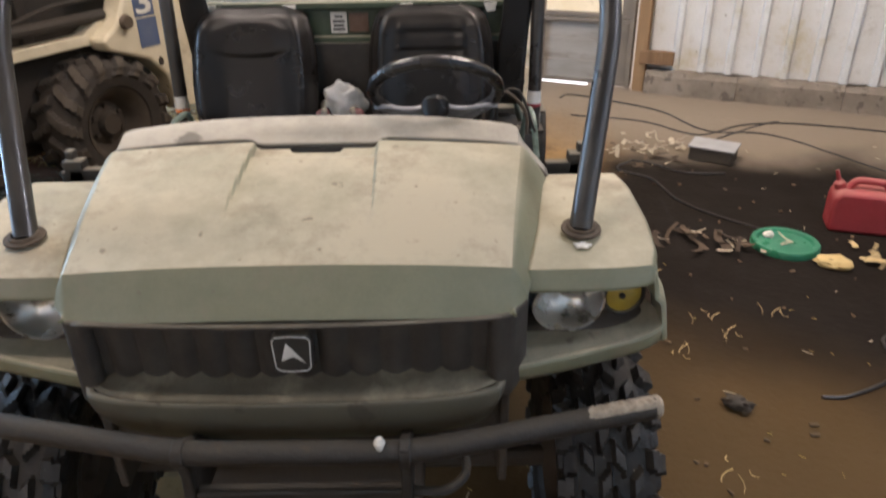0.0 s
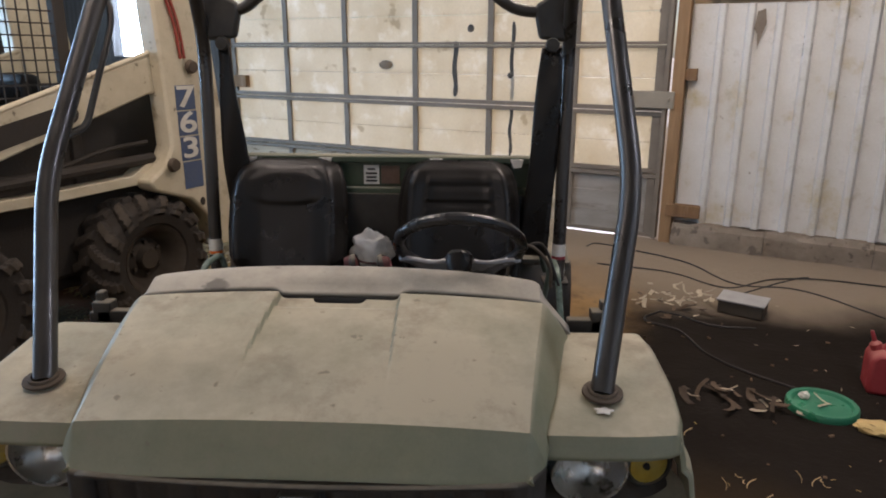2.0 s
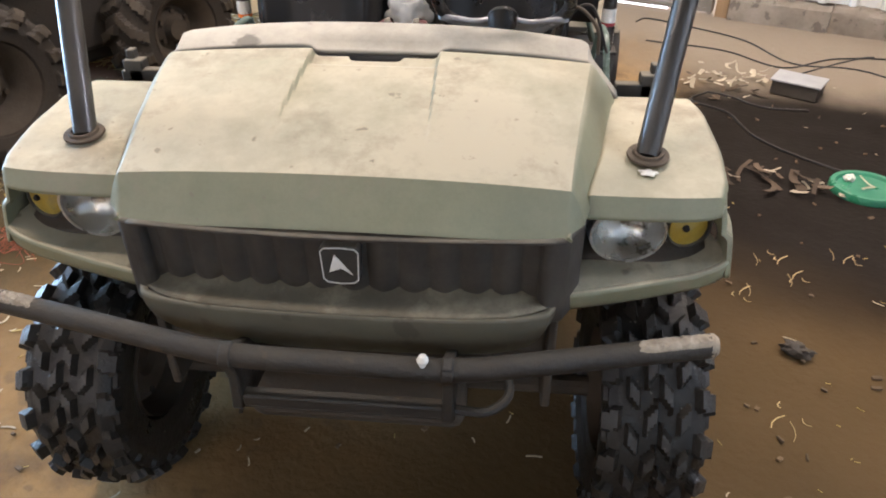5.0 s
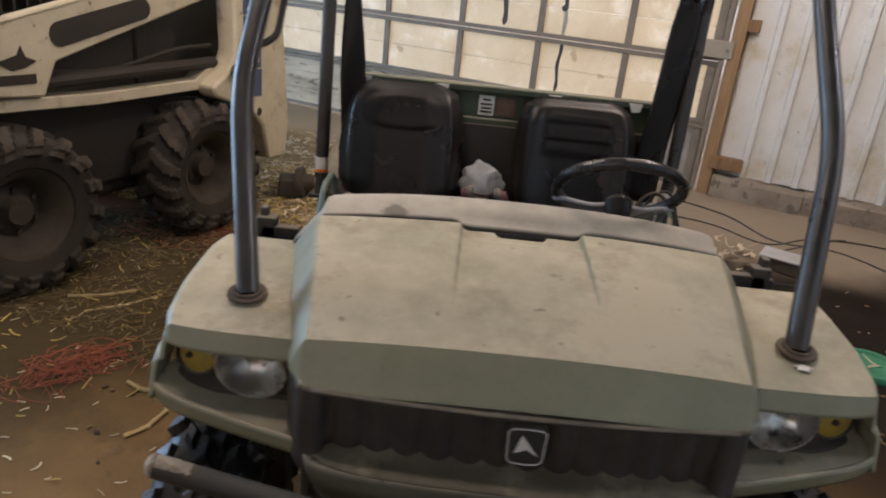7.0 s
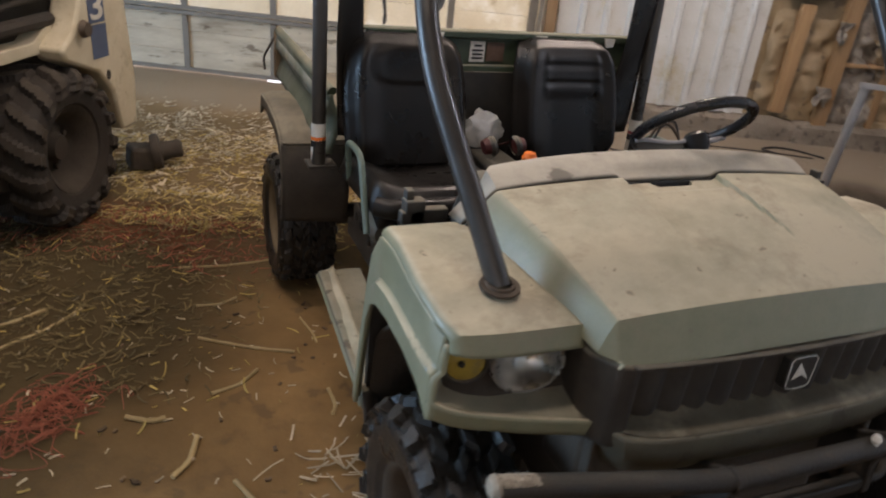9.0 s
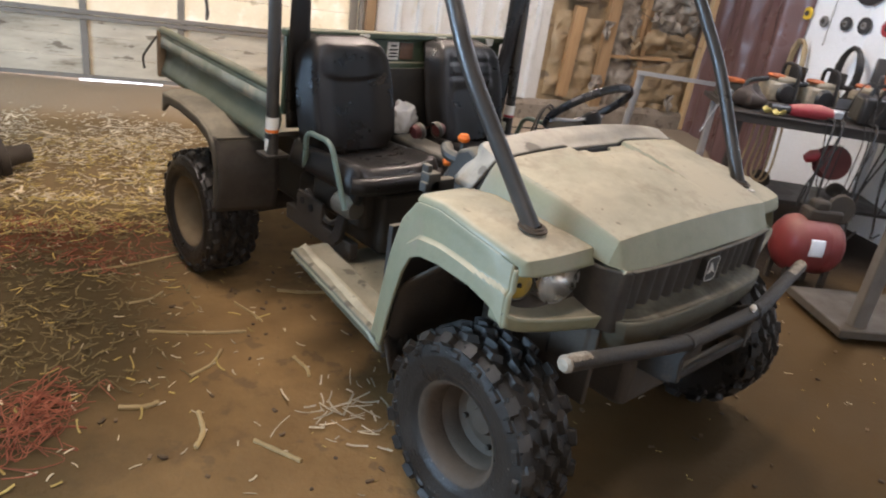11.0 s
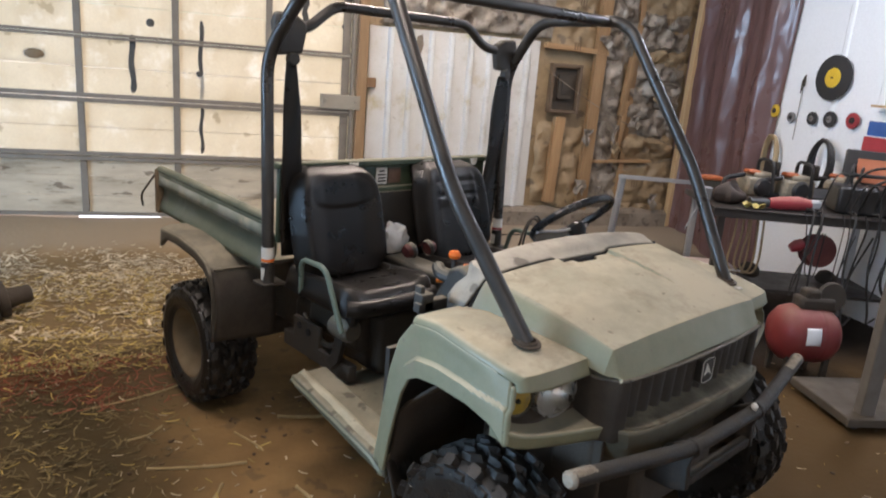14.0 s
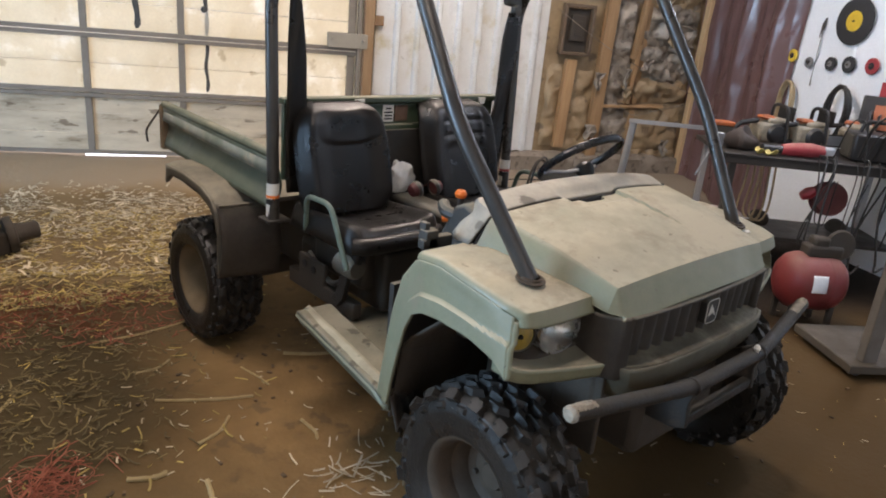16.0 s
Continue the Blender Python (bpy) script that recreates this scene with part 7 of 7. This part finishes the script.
STRAW = mat("dry_straw", (0.47, 0.355, 0.175), (0.32, 0.225, 0.09), 20, 0.6, 0.75, 0, 0, island=0.38)
PALE = mat("pale_chaff", (0.56, 0.475, 0.335), (0.36, 0.285, 0.18), 20, 0.6, 0.8, 0, 0, island=0.40)
LEAF = mat("yellow_leaf", (0.45, 0.335, 0.10), (0.26, 0.185, 0.06), 20, 0.6, 0.8, 0, 0, island=0.40)
RUST = mat("orange_twine", (0.30, 0.092, 0.050), (0.17, 0.058, 0.032), 20, 0.6, 0.85, 0, 0, island=0.3)
HAYDARK = mat("brown_hay", (0.150, 0.112, 0.045), (0.080, 0.058, 0.026), 20, 0.6, 0.85, 0, 0, island=0.45)
edge = lambda s, n: step(-0.70, -1.35, n) ** 1.5 * step(1.5, 0.7, s) * step(-3.2, -2.4, n)
shreds("straw_litter", inside(4000, -2.4, 1.4, -2.5, -0.6, edge, 2.2), 0.040, 0.0052, PALE, "pale chopped straw and chaff strewn over the dirt", "straw", lift=0.012, curl=0.25, tilt=0.18)
shreds("straw_litter", inside(800, -2.4, 1.4, -2.5, -0.9, edge, 2.5), 0.075, 0.013, PALE, "pale flat husks strewn over the dirt", "straw", lift=0.016, curl=0.35, tilt=0.2)
shreds("straw_litter", inside(2300, -2.4, 1.2, -2.9, -1.5, lambda s, n: step(1.3, 0.6, s) * step(-1.4, -2.0, n), 2.2), 0.055, 0.0085, LEAF, "yellowish corn leaves strewn over the dirt", "straw", lift=0.014, curl=0.3, tilt=0.18)
shreds("straw_litter", inside(1700, -2.4, 1.0, -2.9, -1.4, lambda s, n: step(1.1, 0.5, s), 2.2), 0.085, 0.0055, STRAW, "golden straw strewn over the dirt", "straw", lift=0.016, curl=0.15, tilt=0.15)
shreds("hay_litter", inside(2600, -1.2, 0.9, -4.3, -2.6, lambda s, n: step(0.95, 0.1, s)), 0.050, 0.0055, HAYDARK, "dark trodden hay on the dirt", "hay", lift=0.02)
shreds("straw_litter", inside(170, -0.9, 1.3, -4.9, -2.7, lambda s, n: step(1.4, 0.0, s)), 0.060, 0.007, LEAF, "scattered yellowish chaff on the dirt", "straw", lift=0.006)
shreds("straw_litter", inside(240, -0.6, 2.1, -5.4, -3.0), 0.035, 0.005, PALE, "fine scattered chaff on the dirt", "straw", lift=0.003, tilt=0.1)
shreds("straw_litter", inside(70, 2.2, 5.2, -4.6, -0.4), 0.035, 0.0035, PALE, "fine scattered chaff on the dirt", "straw", lift=0.003, tilt=0.1)
shreds("straw_litter", [(1.38 + random.gauss(0, 0.10), -4.45 + random.gauss(0, 0.10)) for _ in range(46)], 0.085, 0.0065, PALE, "loose heap of pale straw stalks", "straw", lift=0.014, curl=0.2)
shreds("twine_litter", inside(420, -0.9, 0.85, -3.35, -2.75, lambda s, n: step(0.9, 0.3, s)), 0.075, 0.004, RUST, "frayed orange baling twine trodden into the hay", "twine", lift=0.02, curl=0.9)
shreds("straw_litter", inside(240, -0.6, 4.4, -6.2, -2.6), 0.018, 0.0022, LEAF, "fine crushed chaff trodden into the dirt", "straw", lift=0.002, tilt=0.1)
shreds("bark_scraps", inside(420, -1.0, 4.6, -6.0, -1.2), 0.022, 0.010, mat("dirt_crumb", (0.13, 0.085, 0.045), (0.07, 0.045, 0.026), 14, 0.6, 0.9, 0, 0.2, island=0.5), "small crumbs of earth on the floor", "dirt", lift=0.003, thick=0.006, tilt=0.2)
# bits of paper and bark on the far side
PAPER = mat("paper_scrap", (0.45, 0.385, 0.28), (0.28, 0.22, 0.14), 14, 0.6, 0.8, 0, 0, island=0.3)
BARK = mat("bark_scrap", (0.085, 0.055, 0.032), (0.05, 0.035, 0.022), 14, 0.6, 0.9, 0, 0.2, island=0.4)
shreds("paper_scraps", [(2.45 + random.gauss(0, 0.13), -1.02 + random.gauss(0, 0.10)) for _ in range(34)], 0.070, 0.022, PAPER, "torn pale paper scraps heaped on the floor", "paper scraps", lift=0.07, curl=0.9, tilt=0.8)
shreds("paper_scraps", [(2.95 + random.gauss(0, 0.2), -2.26 + random.gauss(0, 0.08)) for _ in range(9)], 0.09, 0.018, PAPER, "torn pale shreds on the floor", "paper scraps", lift=0.03, curl=0.9, tilt=0.5)
shreds("bark_scraps", [(2.95 + random.gauss(0, 0.17), -2.30 + random.gauss(0, 0.06)) for _ in range(15)], 0.12, 0.034, BARK, "dark bark scraps on the floor", "bark", lift=0.035, curl=0.6, tilt=0.4)
shreds("bark_scraps", [(2.5 + random.gauss(0, 0.2), -1.08 + random.gauss(0, 0.09)) for _ in range(12)], 0.09, 0.026, BARK, "dark bark scraps on the floor", "bark", lift=0.05, curl=0.7, tilt=0.5)
shreds("straw_litter", [(3.75 + random.gauss(0, 0.14), -2.15 + random.gauss(0, 0.08)) for _ in range(22)], 0.08, 0.022, STRAW, "loose yellow shreds beside the fuel can", "straw", lift=0.03, tilt=0.5)
for s, n in ((3.17, -3.15), (3.0, -3.36), (3.25, -3.95), (3.05, -3.05), (2.75, -2.75), (3.3, -2.9)):
    shreds("straw_litter", [(s + random.gauss(0, 0.03), n + random.gauss(0, 0.03)) for _ in range(4)], 0.055, 0.0035, STRAW, "a few loose straws on the dirt", "straw", lift=0.012, curl=1.2)


def stalk(s0, n0, s1, n1, r, label="dry pale corn stalk lying on the dirt"):
    o = thing("corn_stalk", G(s0, n0), label, "corn stalk", "corn stalks")
    mid = ((s0 + s1) / 2 + 0.02, (n0 + n1) / 2 - 0.015)
    P = smooth_path([(s0, n0, 0), (*mid, 0), (s1, n1, 0)], 5)
    inv = pose(s0, n0, ground_z(s0, n0)).inverted()
    pts = [inv @ Vector((p[0], p[1], ground_z(p[0], p[1]) + r)) for p in P]
    part("stalk", T(pts, [r * (1.1 if k % 3 else 1.35) for k in range(len(pts))], 7), STRAW, o)
    m = pts[len(pts) // 2]
    part("husk", T(smooth_path([m, m + Vector((0.007, 0.004, 0.003)), m + Vector((0.015, 0.010, 0.001))], 4), [r * 0.8, r * 0.9, r, r, r * 0.9, r * 0.7, r * 0.5, r * 0.4, r * 0.3], 6, 0.35), PALE, o)


for a in ((0.63, -3.86, 1.03, -3.87, 0.006), (1.18, -3.49, 1.42, -3.51, 0.007), (0.86, -4.43, 0.86, -4.62, 0.008), (0.59, -4.38, 0.72, -4.36, 0.008), (0.82, -4.20, 0.93, -4.02, 0.006),
          (-0.25, -4.04, -0.05, -3.80, 0.007), (-0.05, -4.1, 0.08, -3.75, 0.006), (0.52, -3.62, 0.66, -3.50, 0.005), (1.22, -4.08, 1.27, -4.22, 0.006), (0.30, -3.3, 0.75, -3.05, 0.005), (1.05, -4.6, 1.2, -4.72, 0.007), (0.98, -3.6, 1.10, -3.78, 0.004), (0.1, -4.9, 0.32, -5.0, 0.006), (0.45, -5.1, 0.62, -4.98, 0.005)):
    stalk(*a)
# tangle of orange twine
o = thing("twine_tangle", G(0.30, -4.42), "tangled heap of frayed orange baling twine", "twine")
rnd = random.Random(8)
for k in range(40):
    c0 = Vector((rnd.gauss(0, 0.08), rnd.gauss(0, 0.09), 0))
    pts = [c0 + Vector((rnd.gauss(0, 0.055), rnd.gauss(0, 0.055), abs(rnd.gauss(0.010, 0.014)))) for _ in range(7)]
    part("strand", T(smooth_path(pts, 5), 0.0019, 4), RUST, o)
o = thing("hub", G(-0.36, -2.14, 0, 25), "dark dirty axle hub lying in the straw", "hub")
part("flange", LT([(0, 0), (0.105, 0), (0.112, 0.015), (0.110, 0.045), (0.065, 0.055), (0.055, 0.10), (0.055, 0.165), (0.045, 0.18), (0, 0.18)], Matrix.Translation((0, 0, 0.105)) @ Matrix.Rotation(radians(82), 4, "Y"), 22), LRIM, o)
part("block", B(((-0.07, 0.02, 0.07), (0.15, 0.18, 0.14), (0, 6, 12))), LRIM, o, bevel=0.018)

# housings and glowing tubes added for the unseen ceiling lamps
for px, py, watts in UNSEEN_LAMPS:
    o = thing("unseen_ceiling_light", Matrix.Translation((px, py, 3.70)), "white enamelled shop light added under the unseen ceiling", "ceiling light", "ceiling lights")
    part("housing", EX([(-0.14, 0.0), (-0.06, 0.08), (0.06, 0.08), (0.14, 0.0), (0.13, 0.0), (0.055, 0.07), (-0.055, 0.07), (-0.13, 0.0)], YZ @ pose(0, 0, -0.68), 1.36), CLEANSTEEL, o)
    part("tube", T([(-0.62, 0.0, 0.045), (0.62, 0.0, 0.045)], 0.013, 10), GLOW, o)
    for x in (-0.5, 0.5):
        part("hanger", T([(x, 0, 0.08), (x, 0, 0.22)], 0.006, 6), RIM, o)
